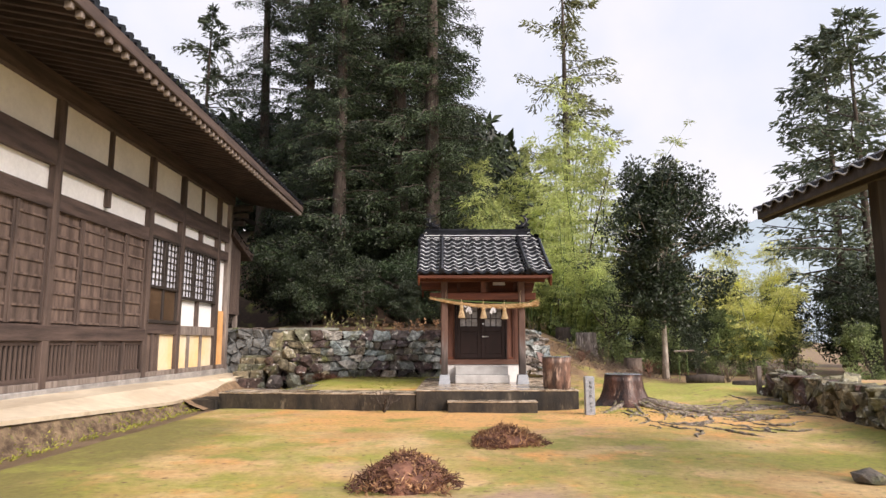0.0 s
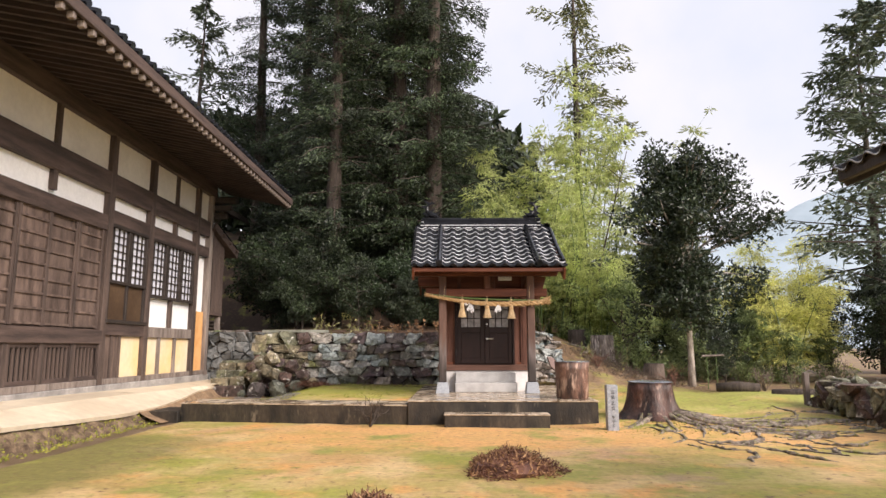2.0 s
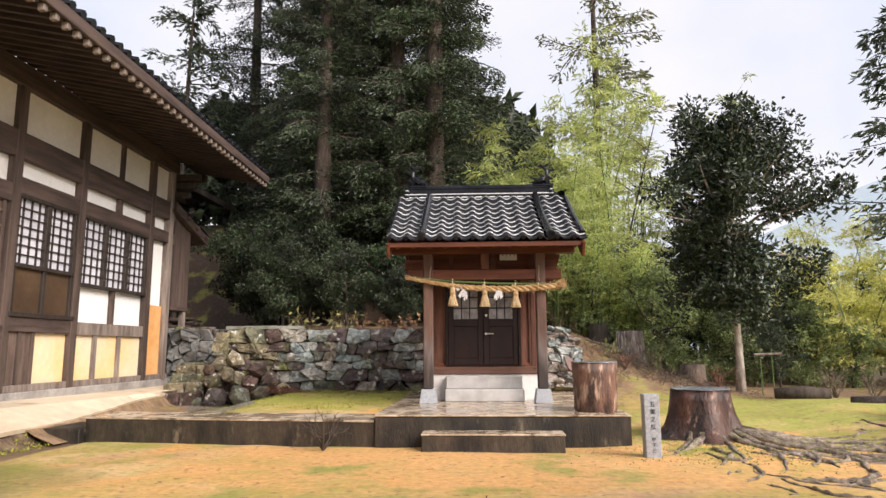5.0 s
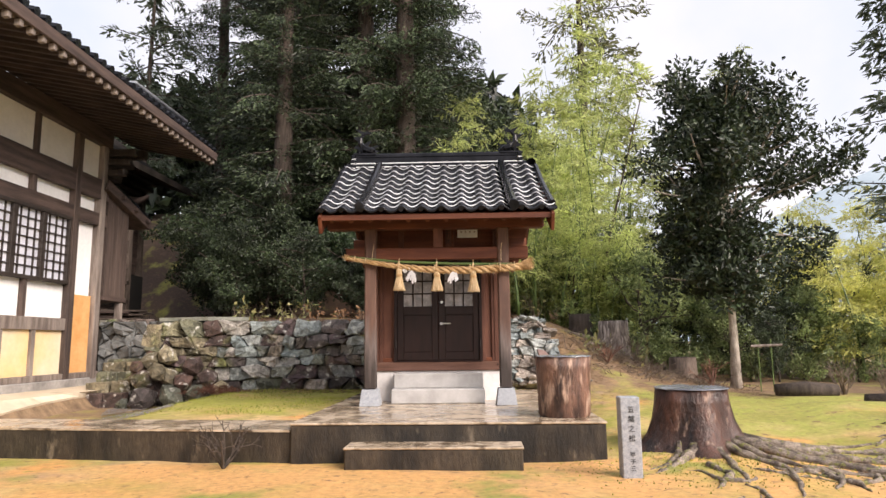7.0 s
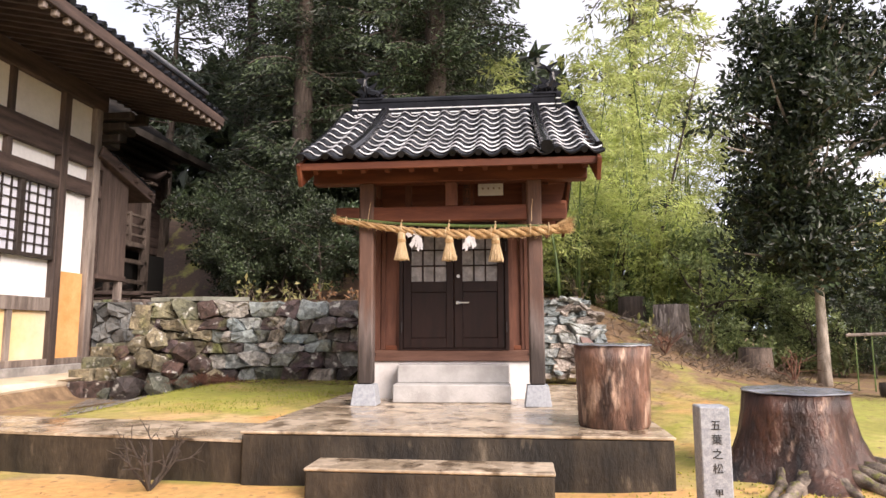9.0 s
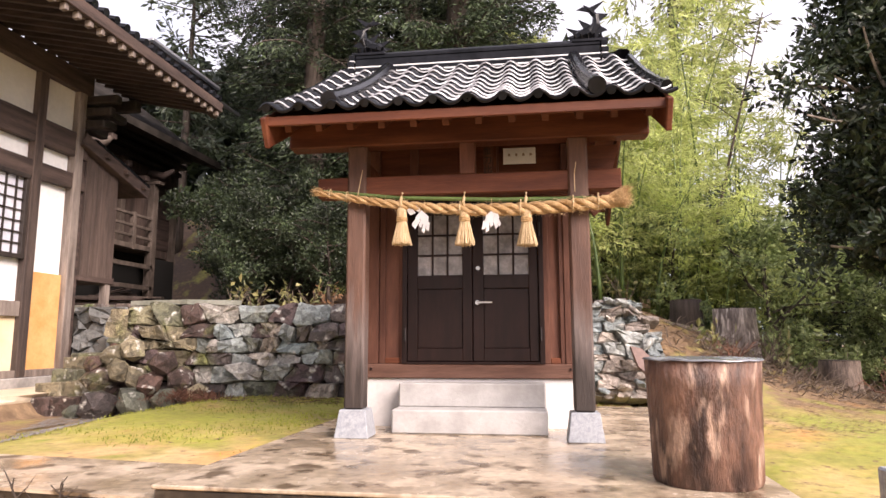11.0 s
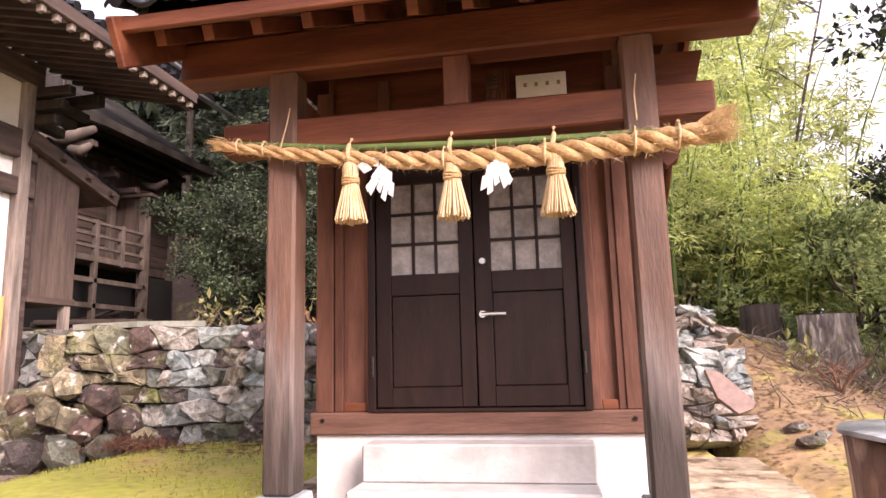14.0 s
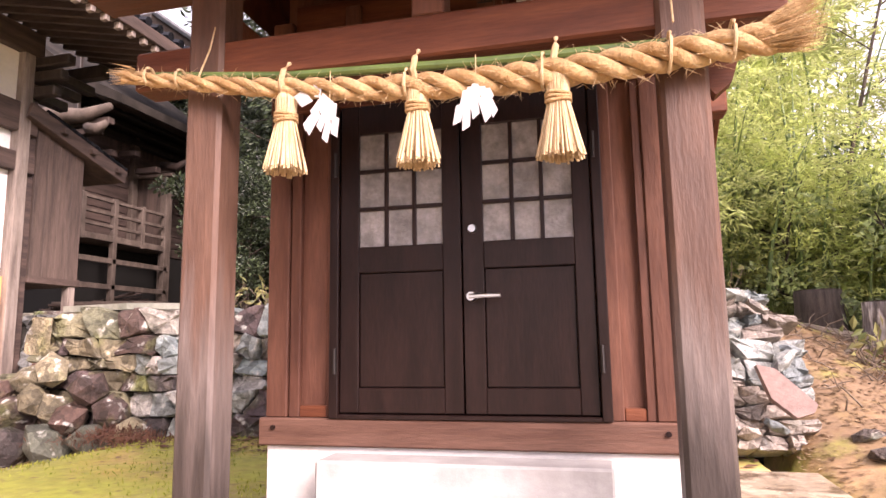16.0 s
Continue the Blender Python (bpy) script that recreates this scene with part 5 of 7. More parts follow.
def bamboo(name, at, height, culms, spread, seed, leaf, label, per=520, size=0.22):
    """A clump of leaning culms with clouds of narrow leaves on their upper parts."""
    rng = np.random.default_rng(seed)
    th = thing(name, at, label, "bamboo", "bamboo clumps")
    pts, dirs = [], []
    for i in range(culms):
        b = Vector(at) + Vector((rng.normal(0, spread), rng.normal(0, spread), 0))
        b.z = at[2] - 0.1
        h = height * rng.uniform(0.65, 1.1)
        a = rng.uniform(0, 6.283)
        lean = rng.uniform(0.05, 0.35)
        line = [b + Vector((math.cos(a) * lean * h * (k / 9) ** 2, math.sin(a) * lean * h * (k / 9) ** 2, h * (k / 9) * (1 - 0.18 * lean * (k / 9) ** 3))) for k in range(10)]
        part("culm", tube(line, [0.042 * (1 - 0.9 * k / 9) for k in range(10)], 6), CULM, th, "", True)
        for q in range(per // 16):
            t = rng.uniform(0.16, 1.0) ** 0.8 * 9
            k = min(8, int(t))
            p = line[k].lerp(line[k + 1], t - k)
            aa = rng.uniform(0, 6.283)
            out, side = np.array([math.cos(aa), math.sin(aa), 0.0]), np.array([-math.sin(aa), math.cos(aa), 0.0])
            reach = rng.uniform(0.35, 1.05) * (1.3 - 0.6 * t / 9)
            u = rng.uniform(0.15, 1.0, 24)[:, None] * reach
            w = rng.normal(0, 0.16, 24)[:, None] * (0.4 + u)
            sag = 0.30 * u ** 2 / reach
            pts.append(np.array(p)[None] + out * u + side * w + np.array([0, 0, 1.0]) * (0.22 * u - sag - 0.35 * w ** 2 + rng.normal(0, 0.03, (24, 1))))
            dirs.append(out * 0.8 + side * np.sign(w) * 0.6 + np.array([0, 0, -0.45]))
    leaves("foliage", np.concatenate(pts) - np.array(at), np.concatenate(dirs), size, size * 0.2, leaf, th, rng, 0.6)
    return th


gz = ground_z
CL = "tall dark green cedar with drooping sprays, on the wooded slope"
c1 = conifer("cedar_tree", (0.1, 26.8, gz(0.1, 26.8)), 31, 3.5, 0.10, 11, CEDAR_LEAF, CL, per=64, count=210, size=0.18, gaps=0.18)
c2 = conifer("cedar_tree", (-3.9, 28.5, gz(-3.9, 28.5)), 33, 4.3, 0.06, 12, CEDAR_LEAF, CL, per=64, count=210, size=0.18, gaps=0.18)
c3 = conifer("cedar_tree", (-2.2, 30.5, gz(-2.2, 30.5)), 34, 4.7, 0.06, 13, CEDAR_LEAF, CL, per=64, count=210, size=0.18, gaps=0.18)
for src, x, y, rz, s in ((c2, -1.2, 27.6, 80, 0.92), (c1, -3.7, 26.4, 200, 0.85), (c3, -0.2, 32.5, 140, 0.75), (c1, -7.2, 36, 40, 0.95), (c2, -10.4, 38, 130, 0.85), (c2, -0.8, 37, 10, 0.95), (c3, -5.0, 37, 300, 1.0)):
    copy_thing(src, Matrix.Translation((x, y, gz(min(x, 30), min(y, 40)))) @ pose(0, 0, 0, 0, 0, rz) @ Matrix.Scale(s, 4))
conifer("pine_tree", (7.0, 34, gz(7, 34)), 21.5, 4.3, 0.3, 21, SUNLIT_PINE, "tall thin sparse conifer against the sky", 0.05, 44, 26, 0.3, 0.12, None, 0.5)
conifer("pine_tree", (-13.5, 36, gz(-13.5, 36)), 17, 3.4, 0.3, 24, PINE_LEAF, "tall sparse conifer behind the hall", 0.2, 70, 12, 0.36, 0.3, None, 0.5)
conifer("pine_tree", (14.9, 22.0, 0.2), 12.5, 3.2, 0.22, 22, PINE_LEAF, "tall open-crowned grey-green conifer beside the stone wall", -0.1, 60, 18, 0.30, 0.2, None, 0.4)
conifer("pine_tree", (16.8, 27.0, 0.2), 14.5, 3.8, 0.12, 23, PINE_LEAF, "tall grey-green conifer beside the stone wall", 0.1, 90, 15, 0.34, 0.15, None, 0.5)
broadleaf("evergreen_tree", (7.43, 20.4, gz(7.43, 20.4)), 7.1, 1.8, 31, BROAD_LEAF, "dense dark glossy-leaved evergreen tree with a pale trunk", 0.29, 290, 80, 0.135, trunk_r=0.095, lean=(0.35, 0), boughs=[(0.50, 0.2, 2.4, 0.1), (0.58, -0.4, 2.6, 0.3), (0.66, 0.1, 2.3, 0.6), (0.76, -0.2, 1.8, 0.9), (0.34, 3.2, 1.5, -0.15)])
for i, (x, y, h, n) in enumerate(((3.6, 29.5, 6.8, 8), (5.2, 27.5, 8.5, 10), (6.4, 31, 11.5, 11), (8.2, 32, 10, 11), (10.0, 33, 8, 9), (4.6, 25.4, 6.0, 8), (3.3, 24.9, 4.2, 7), (6.3, 25.2, 4.4, 7), (2.8, 26.6, 5.0, 7), (4.2, 24.6, 3.4, 8), (5.6, 24.8, 3.6, 8), (3.1, 24.2, 2.6, 7), (7.0, 24.6, 3.2, 7))):
    bamboo("bamboo_clump", (x, y, gz(x, y)), h, n, 0.9, 40 + i, BAMBOO_LEAF, "light green leafy bamboo clump at the edge of the wood", 430 if y > 26 else 500, 0.26 if y > 26 else 0.15)
for i, (x, y, h, n) in enumerate(((12.2, 25.5, 5.0, 8), (13.8, 28.0, 5.6, 8), (11.6, 23.0, 3.8, 7))):
    bamboo("bamboo_clump", (x, y, 0.1), h, n, 0.9, 60 + i, YELLOW_LEAF, "yellow-green bamboo clump beyond the yard", 900, 0.15)
# undergrowth
b1 = broadleaf("bush", (-1.0, 24.6, gz(-1, 24.6)), 2.6, 1.6, 71, BUSH_LEAF, "dark leafy undergrowth bush below the cedars", 0.08, 75, 110, 0.10, BARK, 0.05, "bush", "undergrowth bushes")
b2 = broadleaf("bush", (-3.6, 25.2, gz(-3.6, 25.2)), 3.4, 1.5, 72, CEDAR_LEAF, "dark leafy undergrowth bush below the cedars", 0.08, 80, 110, 0.105, BARK, 0.05, "bush", "undergrowth bushes")
b3 = broadleaf("bush", (6.6, 23.6, gz(6.6, 23.6)), 2.8, 1.5, 73, LIT_LEAF, "mid-green leafy bush at the edge of the wood", 0.08, 75, 60, 0.13, BARK, 0.05, "bush", "undergrowth bushes")
for src, x, y, rz, s in ((b2, -5.6, 26.6, 80, 1.1), (b2, -6.5, 28.6, 10, 1.25), (b1, -4.7, 25.3, 150, 0.85), (b2, -5.0, 27.2, 50, 1.2), (b1, 0.9, 25.4, 200, 1.0), (b2, 0.4, 28.5, 300, 1.3), (b1, -3.0, 28.2, 20, 1.4), (b2, -7.0, 31, 140, 1.6), (b3, 3.0, 27.4, 80, 1.3), (b3, 5.0, 24.6, 60, 0.9), (b3, 8.6, 24.4, 170, 1.1), (b3, 10.4, 23.8, 290, 0.8), (b1, 6.0, 28.5, 30, 1.5), (b2, 9.6, 29.5, 250, 1.6), (b3, 12.4, 22.6, 90, 0.5), (b2, 11.5, 32, 20, 1.6), (b2, 15.5, 24.5, 130, 1.1), (b2, 18.5, 27.0, 30, 1.5), (b1, -15.5, 33, 220, 1.6), (b2, 2.0, 36, 110, 1.9), (b2, -4, 35, 70, 2.0), (b2, 13.2, 18.8, 70, 0.8), (b3, 11.6, 17.2, 10, 0.55), (b2, 7.7, 25.8, 15, 0.9), (b3, 9.3, 26.2, 95, 1.0), (b2, 11.2, 25.6, 215, 1.0), (b3, 6.9, 25.0, 310, 0.9), (b3, 9.9, 22.7, 260, 0.7), (b2, 13.4, 24.6, 40, 0.9), (b3, 3.6, 24.8, 160, 0.8), (b3, 5.9, 25.9, 240, 1.0), (b2, -2.2, 23.8, 33, 0.75), (b2, 0.5, 23.6, 111, 0.7), (b2, -4.2, 24.0, 222, 0.75), (b2, -0.7, 23.2, 290, 0.5), (b1, 2.2, 23.8, 77, 0.6), (b3, 8.3, 22.6, 20, 0.6), (b2, 9.0, 23.4, 140, 0.7), (b3, 10.6, 21.8, 200, 0.5), (b2, 8.8, 21.6, 60, 0.45), (b2, 14.4, 20.6, 15, 1.0), (b2, 15.8, 19.2, 115, 1.1), (b2, 16.8, 22.5, 200, 1.3)):
    copy_thing(src, Matrix.Translation((x, y, gz(x, y))) @ pose(0, 0, 0, 0, 0, rz) @ Matrix.Scale(s, 4))

sap = thing("leaning_sapling", (5.4, 25.0, gz(5.4, 25.0)), "thin dark leaning trunk among the bamboo", "sapling")
part("trunk", tube([(5.4 + 1.75 * (k / 9) ** 1.15, 25.0, gz(5.4, 25.0) - 0.1 + 7.2 * k / 9) for k in range(10)], [0.05 * (1 - 0.75 * k / 9) for k in range(10)], 7), BARK, sap, "", True)
for k, (t, sg) in enumerate(((0.55, 1), (0.66, -1), (0.76, 1), (0.86, -1))):
    p = Vector((5.4 + 1.75 * t ** 1.15, 25.0, gz(5.4, 25.0) - 0.1 + 7.2 * t))
    part("branch", tube([p, p + Vector((0.45 * sg, -0.1, 0.35)), p + Vector((0.9 * sg, -0.2, 0.5))], [0.014, 0.010, 0.005], 5), BARK, sap)

# the deeper wood, a mass of foliage behind the first trees
fr = np.random.default_rng(90)
fn = 16000
fp = np.stack([fr.uniform(-40, 7, fn), fr.uniform(41, 50, fn), fr.uniform(-1, 7, fn)], 1)
fp[:, 2] += [gz(max(a, -30), 40) + 0.35 * (b - 40) for a, b in fp[:, :2]]
far = leaves("far_wood", fp, np.tile(np.array([0, -0.4, -0.5]), (fn, 1)), 1.1, 0.5, CEDAR_LEAF, None, fr, 0.7)
tagged(far, "dense dark wood on the hillside behind", "wood", kind="stuff")

# distant hills
hv, hf = [], []
for i in range(121):
    x = -260 + i * 6
    h = max(6, 32 + 14 * noise.noise(Vector((x * 0.009, 0.3, 0))) + 3 * noise.noise(Vector((x * 0.04, 2, 0))) + 62 * smooth01((x - 20) / 230))
    for k in range(7):
        u = k / 6
        hv.append((x, 300 + 60 * u, -2 + (h + 2) * (1 - (1 - u) ** 1.3) + 2.5 * u * noise.noise(Vector((x * 0.03, u * 3, 5)))))
for i in range(120):
    for k in range(6):
        hf.append((7 * i + k, 7 * i + 7 + k, 7 * i + 8 + k, 7 * i + 1 + k))
# the haze of the distance is mixed into the hill's own colour
hill = raw_mesh("backdrop", hv, hf, mat("haze_tinted_hill", (0.30, 0.37, 0.43), (0.37, 0.44, 0.49), 0.02, 1.0, 0.0, grain=0.3, spec=0.0), smooth=True)
tagged(hill, "wooded hillside far away, distance haze put into its blue-grey colour", "hill", kind="structure")

# ---- stone walls ----
def cells(u0, u1, v0, v1, size, rng, tall=0.62):
    """Irregular stone outlines that fill a rectangle: Voronoi cells of jittered seeds in staggered rows."""
    seeds, v, row = [], v0, 0
    while v < v1 - 0.3 * size * tall:
        h = size * tall * rng.uniform(0.6, 1.35)
        u = u0 + (0.5 if row % 2 else 0.1) * size
        while u < u1:
            seeds.append((u + rng.normal(0, 0.12) * size, min(v1 - 0.04, v + h / 2 + rng.normal(0, 0.06) * size)))
            u += size * rng.uniform(0.55, 1.75)
        v += h
        row += 1
    out = []
    for i, (a, b) in enumerate(seeds):
        poly = [(u0, v0), (u1, v0), (u1, v1), (u0, v1)]
        for j, (c, d) in enumerate(seeds):
            if i == j or abs(a - c) > 3 * size or abs(b - d) > 3 * size:
                continue
            mx, my, nx_, ny_ = (a + c) / 2, (b + d) / 2, c - a, d - b
            res = []
            for k in range(len(poly)):
                p, q = poly[k], poly[(k + 1) % len(poly)]
                sp, sq = (p[0] - mx) * nx_ + (p[1] - my) * ny_, (q[0] - mx) * nx_ + (q[1] - my) * ny_
                if sp <= 0:
                    res.append(p)
                if sp * sq < 0:
                    t = sp / (sp - sq)
                    res.append((p[0] + t * (q[0] - p[0]), p[1] + t * (q[1] - p[1])))
            poly = res
            if len(poly) < 3:
                break
        if len(poly) >= 3:
            fine = []
            for k in range(len(poly)):
                p, q = poly[k], poly[(k + 1) % len(poly)]
                fine.append(p)
                ln = math.hypot(p[0] - q[0], p[1] - q[1])
                if ln > 0.12:
                    fine.append(((p[0] + q[0]) / 2, (p[1] + q[1]) / 2))
            warp = lambda p: (p[0] + 0.14 * size * noise.noise(Vector((p[0] * 3.1, p[1] * 3.1, 5))), p[1] + 0.14 * size * noise.noise(Vector((p[0] * 3.1, p[1] * 3.1, 15)))) if u0 < p[0] < u1 and v0 < p[1] < v1 else p
            out.append(((a, b), [warp(p) for p in fine]))
    return out


def courses(u0, u1, v0, v1, size, rng, tall=0.55):
    """Stone outlines in rough courses: uneven beds, slanting end joints, knocked-off corners."""
    beds, v = [v0], v0
    while v < v1 - 0.5 * size * tall:
        v += size * tall * rng.uniform(0.7, 1.4)
        beds.append(min(v, v1))
    beds[-1] = v1
    bed = lambda i, u: beds[i] + (0.16 * size * noise.noise(Vector((u * 2.3, i * 3.7, 1.5))) + 0.10 * size * noise.noise(Vector((u * 6.1, i * 5.3, 7))) if i else 0)
    out = []
    for i in range(len(beds) - 1):
        h = beds[i + 1] - beds[i]
        joints, u = [(u0, u0)], u0
        while u < u1 - 0.5 * size:
            u += h * rng.uniform(0.75, 2.1) + 0.05
            sl = rng.normal(0, 0.22) * h
            joints.append((u - sl, u + sl))
        joints[-1] = (u1, u1)
        for (a0, a1), (b0, b1) in zip(joints, joints[1:]):
            cut = [rng.uniform(0.02, 0.24) * min(h, b0 - a0) for k in range(4)]
            mid0, mid1 = a0 + (b0 - a0) * rng.uniform(0.35, 0.65), a1 + (b1 - a1) * rng.uniform(0.35, 0.65)
            lo, hi = (lambda q: bed(i, q)), (lambda q: bed(i + 1, q))
            hl = lo(a0) + h * rng.uniform(0.4, 0.6)
            hr = lo(b0) + h * rng.uniform(0.4, 0.6)
            poly = [(a0 + cut[0], lo(a0)), (mid0, lo(mid0)), (b0 - cut[1], lo(b0)), (b0 + 0.0, lo(b0) + cut[1] * 0.8), ((b0 + b1) / 2, hr), (b1 - cut[2] * 0.3, hi(b1) - cut[2]), (b1 - cut[2], hi(b1)), (mid1, hi(mid1)), (a1 + cut[3], hi(a1)), (a1, hi(a1) - cut[3] * 0.8), ((a0 + a1) / 2, hl), (a0, lo(a0) + cut[0])]
            out.append((((a0 + b1) / 2, beds[i] + h / 2), poly))
    return out


def stone_face(parent, place, outward, u0, u1, v0, v1, size, seed, material, keep=None, depth=0.07, lay=None):
    """Separate rough stones over a wall face; place(u, v) gives the world point."""
    rng = np.random.default_rng(seed)
    o = origins[parent]
    outward = Vector(outward).normalized()
    for (a, b), poly in (lay or cells)(u0, u1, v0, v1, size, rng):
        if keep and not keep(a, b):
            continue
        cu, cv = sum(p[0] for p in poly) / len(poly), sum(p[1] for p in poly) / len(poly)
        c = place(cu, cv)
        proud = depth * rng.uniform(0.1, 1.6)
        tx, tz = rng.normal(0, 0.2, 2)
        bm = bmesh.new()
        rings = []
        for shrink, out in ((0.985, -0.22), (0.975, proud * 0.6), (0.88, proud)):
            ring = []
            for k, p in enumerate(poly):
                w = place(cu + (p[0] - cu) * shrink * (1 + rng.normal(0, 0.02)), cv + (p[1] - cv) * shrink * (1 + rng.normal(0, 0.02)))
                ring.append(bm.verts.new(w + outward * (out + ((rng.normal(0, 0.022) + tx * (p[0] - cu) + tz * (p[1] - cv)) if out > 0 else 0)) - o))
            rings.append(ring)
        mid = bm.verts.new(c + outward * (proud * rng.uniform(0.95, 1.1) + 0.006) - o)
        n = len(poly)
        for r0, r1 in zip(rings, rings[1:]):
            for k in range(n):
                bm.faces.new((r0[k], r0[(k + 1) % n], r1[(k + 1) % n], r1[k]))
        for k in range(n):
            bm.faces.new((rings[-1][k], rings[-1][(k + 1) % n], mid))
        bmesh.ops.recalc_face_normals(bm, faces=bm.faces)
        me = bpy.data.meshes.new("stone")
        bm.to_mesh(me)
        bm.free()
        me.materials.append(material(cu, cv, rng) if callable(material) else material)
        ob = new("stone", me)
        ob.parent = parent


def loose_stone(parent, at, size, rng, material, flat=0.55, tilt=25):
    bm = bmesh.new()
    bmesh.ops.create_icosphere(bm, subdivisions=1, radius=1)
    k = Vector(rng.uniform(0, 50, 3))
    for v in bm.verts:
        v.co *= 1 + 0.45 * noise.noise(v.co * 1.1 + k)
        v.co = Vector((v.co.x * size, v.co.y * size * 0.8, v.co.z * size * flat))
    m = pose(0, 0, 0, rng.normal(0, tilt), rng.normal(0, tilt), rng.uniform(0, 360))
    bmesh.ops.transform(bm, matrix=Matrix.Translation(at) @ m, verts=bm.verts)
    return part("stone", bm, material, parent)


WY = 19.78
wall_main = thing("stone_wall", (-0.4, 19.9, 0.3), "rough dry-stone retaining wall of grey and purple-brown stones", "stone wall", kind="structure")
part("backing", box(-4.15, 3.55, WY + 0.24, WY + 0.6, 0.1, 1.6, 0), JOINT, wall_main)
batter = lambda u, v: Vector((u, WY + 0.16 * (v - 0.3), v))


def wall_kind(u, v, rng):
    """Near-black stones at the foot, olive-brown ones towards the stair, pale grey ones in the middle."""
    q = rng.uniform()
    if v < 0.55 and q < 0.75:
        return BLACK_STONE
    if u < -2.9:
        return OLIVE_STONE if q < 0.75 else WALL_STONE
    if u < -0.9:
        return GREY_FACE if q < 0.72 else WALL_STONE
    return WALL_STONE if q < 0.6 else GREY_FACE


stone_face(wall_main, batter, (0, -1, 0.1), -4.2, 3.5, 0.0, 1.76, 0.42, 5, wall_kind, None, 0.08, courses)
part("backing_side", box(-4.2, -4.0, WY + 0.3, 21.6, 0.1, 1.55, 0), JOINT, wall_main)
stone_face(wall_main, lambda u, v: Vector((-4.28 - 0.05 * (1.7 - v), u, v)), (-1, 0, 0.1), WY, 21.5, 0.1, 1.70, 0.34, 6, OLIVE_STONE)
rs = np.random.default_rng(8)
for x, y, z, s in ((-3.85, 19.62, 1.05, 0.25), (-3.3, 19.62, 0.85, 0.26), (-3.0, 19.62, 0.62, 0.25), (-3.45, 19.5, 0.55, 0.24), (-3.95, 19.5, 0.75, 0.22), (-4.35, 19.42, 0.85, 0.18), (-2.75, 19.6, 0.42, 0.2), (-4.15, 19.36, 0.26, 0.34), (-3.62, 19.42, 0.28, 0.32), (-4.22, 19.5, 0.62, 0.27), (-3.72, 19.6, 0.62, 0.26), (-4.2, 19.66, 0.95, 0.25), (-3.15, 19.55, 0.30, 0.28), (-4.5, 19.25, 0.16, 0.15)):
    loose_stone(wall_main, (x, y, z), s, rs, OLIVE_STONE if z > 0.4 else BLACK_STONE, 0.8, 20)
part("cap_slab", prism([(-4.3, 20.15), (-3.2, 19.98), (-2.5, 20.4), (-2.9, 20.9), (-3.9, 21.2)], 1.765, 1.84), mat("grey_slab_stone", (0.2, 0.21, 0.17), (0.31, 0.31, 0.26), 3.0, 0.8, 0.5), wall_main, "flat grey slab on the wall top")

stair = thing("stone_stair", (-4.85, 20.4, 0.3), "worn rough stone stair up to the wooded slope", "stairs", kind="structure")
for k in range(4):
    z0 = 0.38 + k * 0.19
    y0 = 19.35 + k * 0.27
    for x0 in (-5.45, -4.98):
        bm = box(x0 + rs.uniform(-0.03, 0.03), x0 + 0.45 + rs.uniform(-0.05, 0.05), y0, y0 + 0.6, z0 - 0.34, z0 + rs.uniform(-0.02, 0.02), 0.025)
        for v in bm.verts:
            v.co += Vector(rs.normal(0, 0.012, 3))
        part("stone", bm, OLIVE_STONE, stair)
part("landing", box(-5.5, -4.35, 20.35, 21.4, 0.2, 1.0, 0.03), OLIVE_STONE, stair)
wall_west = thing("stone_wall", (-5.9, 21, 0.3), "grey rounded-stone foundation wall beside the hall", "stone wall", kind="structure")
part("backing", box(-9, -4.4, 21.45, 21.8, 0.1, 1.75, 0), JOINT, wall_west)
stone_face(wall_west, lambda u, v: Vector((u, 21.45, v)), (0, -1, 0), -6.3, -4.5, 0.3, 1.82, 0.36, 9, mat("grey_round_stone", (0.09, 0.095, 0.095), (0.17, 0.175, 0.17), 5.0, 0.8, 0.8, spread=0.35, grain=1.8))
for k in range(4):
    part("stone", box(-6.5 + k * 0.33, -6.19 + k * 0.33, 21.42, 21.75, 1.7, 1.86 + 0.02 * (k % 2), 0.02), DARK_STONE, wall_west)

rubble = thing("rubble_heap", (3.6, 19.6, 0.6), "collapsed heap of pale angular rubble stones", "rubble")
edge = lambda v: 3.78 - 0.16 * max(0, (v - 1.15) / 0.5) ** 2 - 0.1 * max(0, (0.8 - v) / 0.3)
stone_face(rubble, lambda u, v: Vector((u, 19.22 + 0.42 * (v - 0.5) + 0.30 * max(0, u - 3.3), v)), (0.15, -1, 0.35), 2.8, 3.85, 0.45, 1.70, 0.22, 61, PALE_STONE, lambda u, v: u < edge(v), 0.07, lambda *a: courses(*a, tall=0.45))
part("core", prism([(2.9, 19.6), (3.5, 19.75), (3.7, 20.6), (2.9, 20.6)], 0.3, 1.2), JOINT, rubble)
for x, y, z, s in ((3.52, 19.55, 1.58, 0.11), (3.66, 19.6, 1.45, 0.10), (3.36, 19.65, 1.68, 0.13), (3.72, 19.45, 1.22, 0.11), (3.2, 19.7, 1.72, 0.12), (3.62, 19.3, 1.14, 0.14), (3.3, 19.12, 0.60, 0.11), (3.5, 19.1, 0.66, 0.12), (3.06, 19.14, 0.56, 0.1), (3.74, 19.5, 0.95, 0.1)):
    loose_stone(rubble, (x, y, z), s, rs, PALE_STONE, 0.4, 25)
slab = bmesh.new()
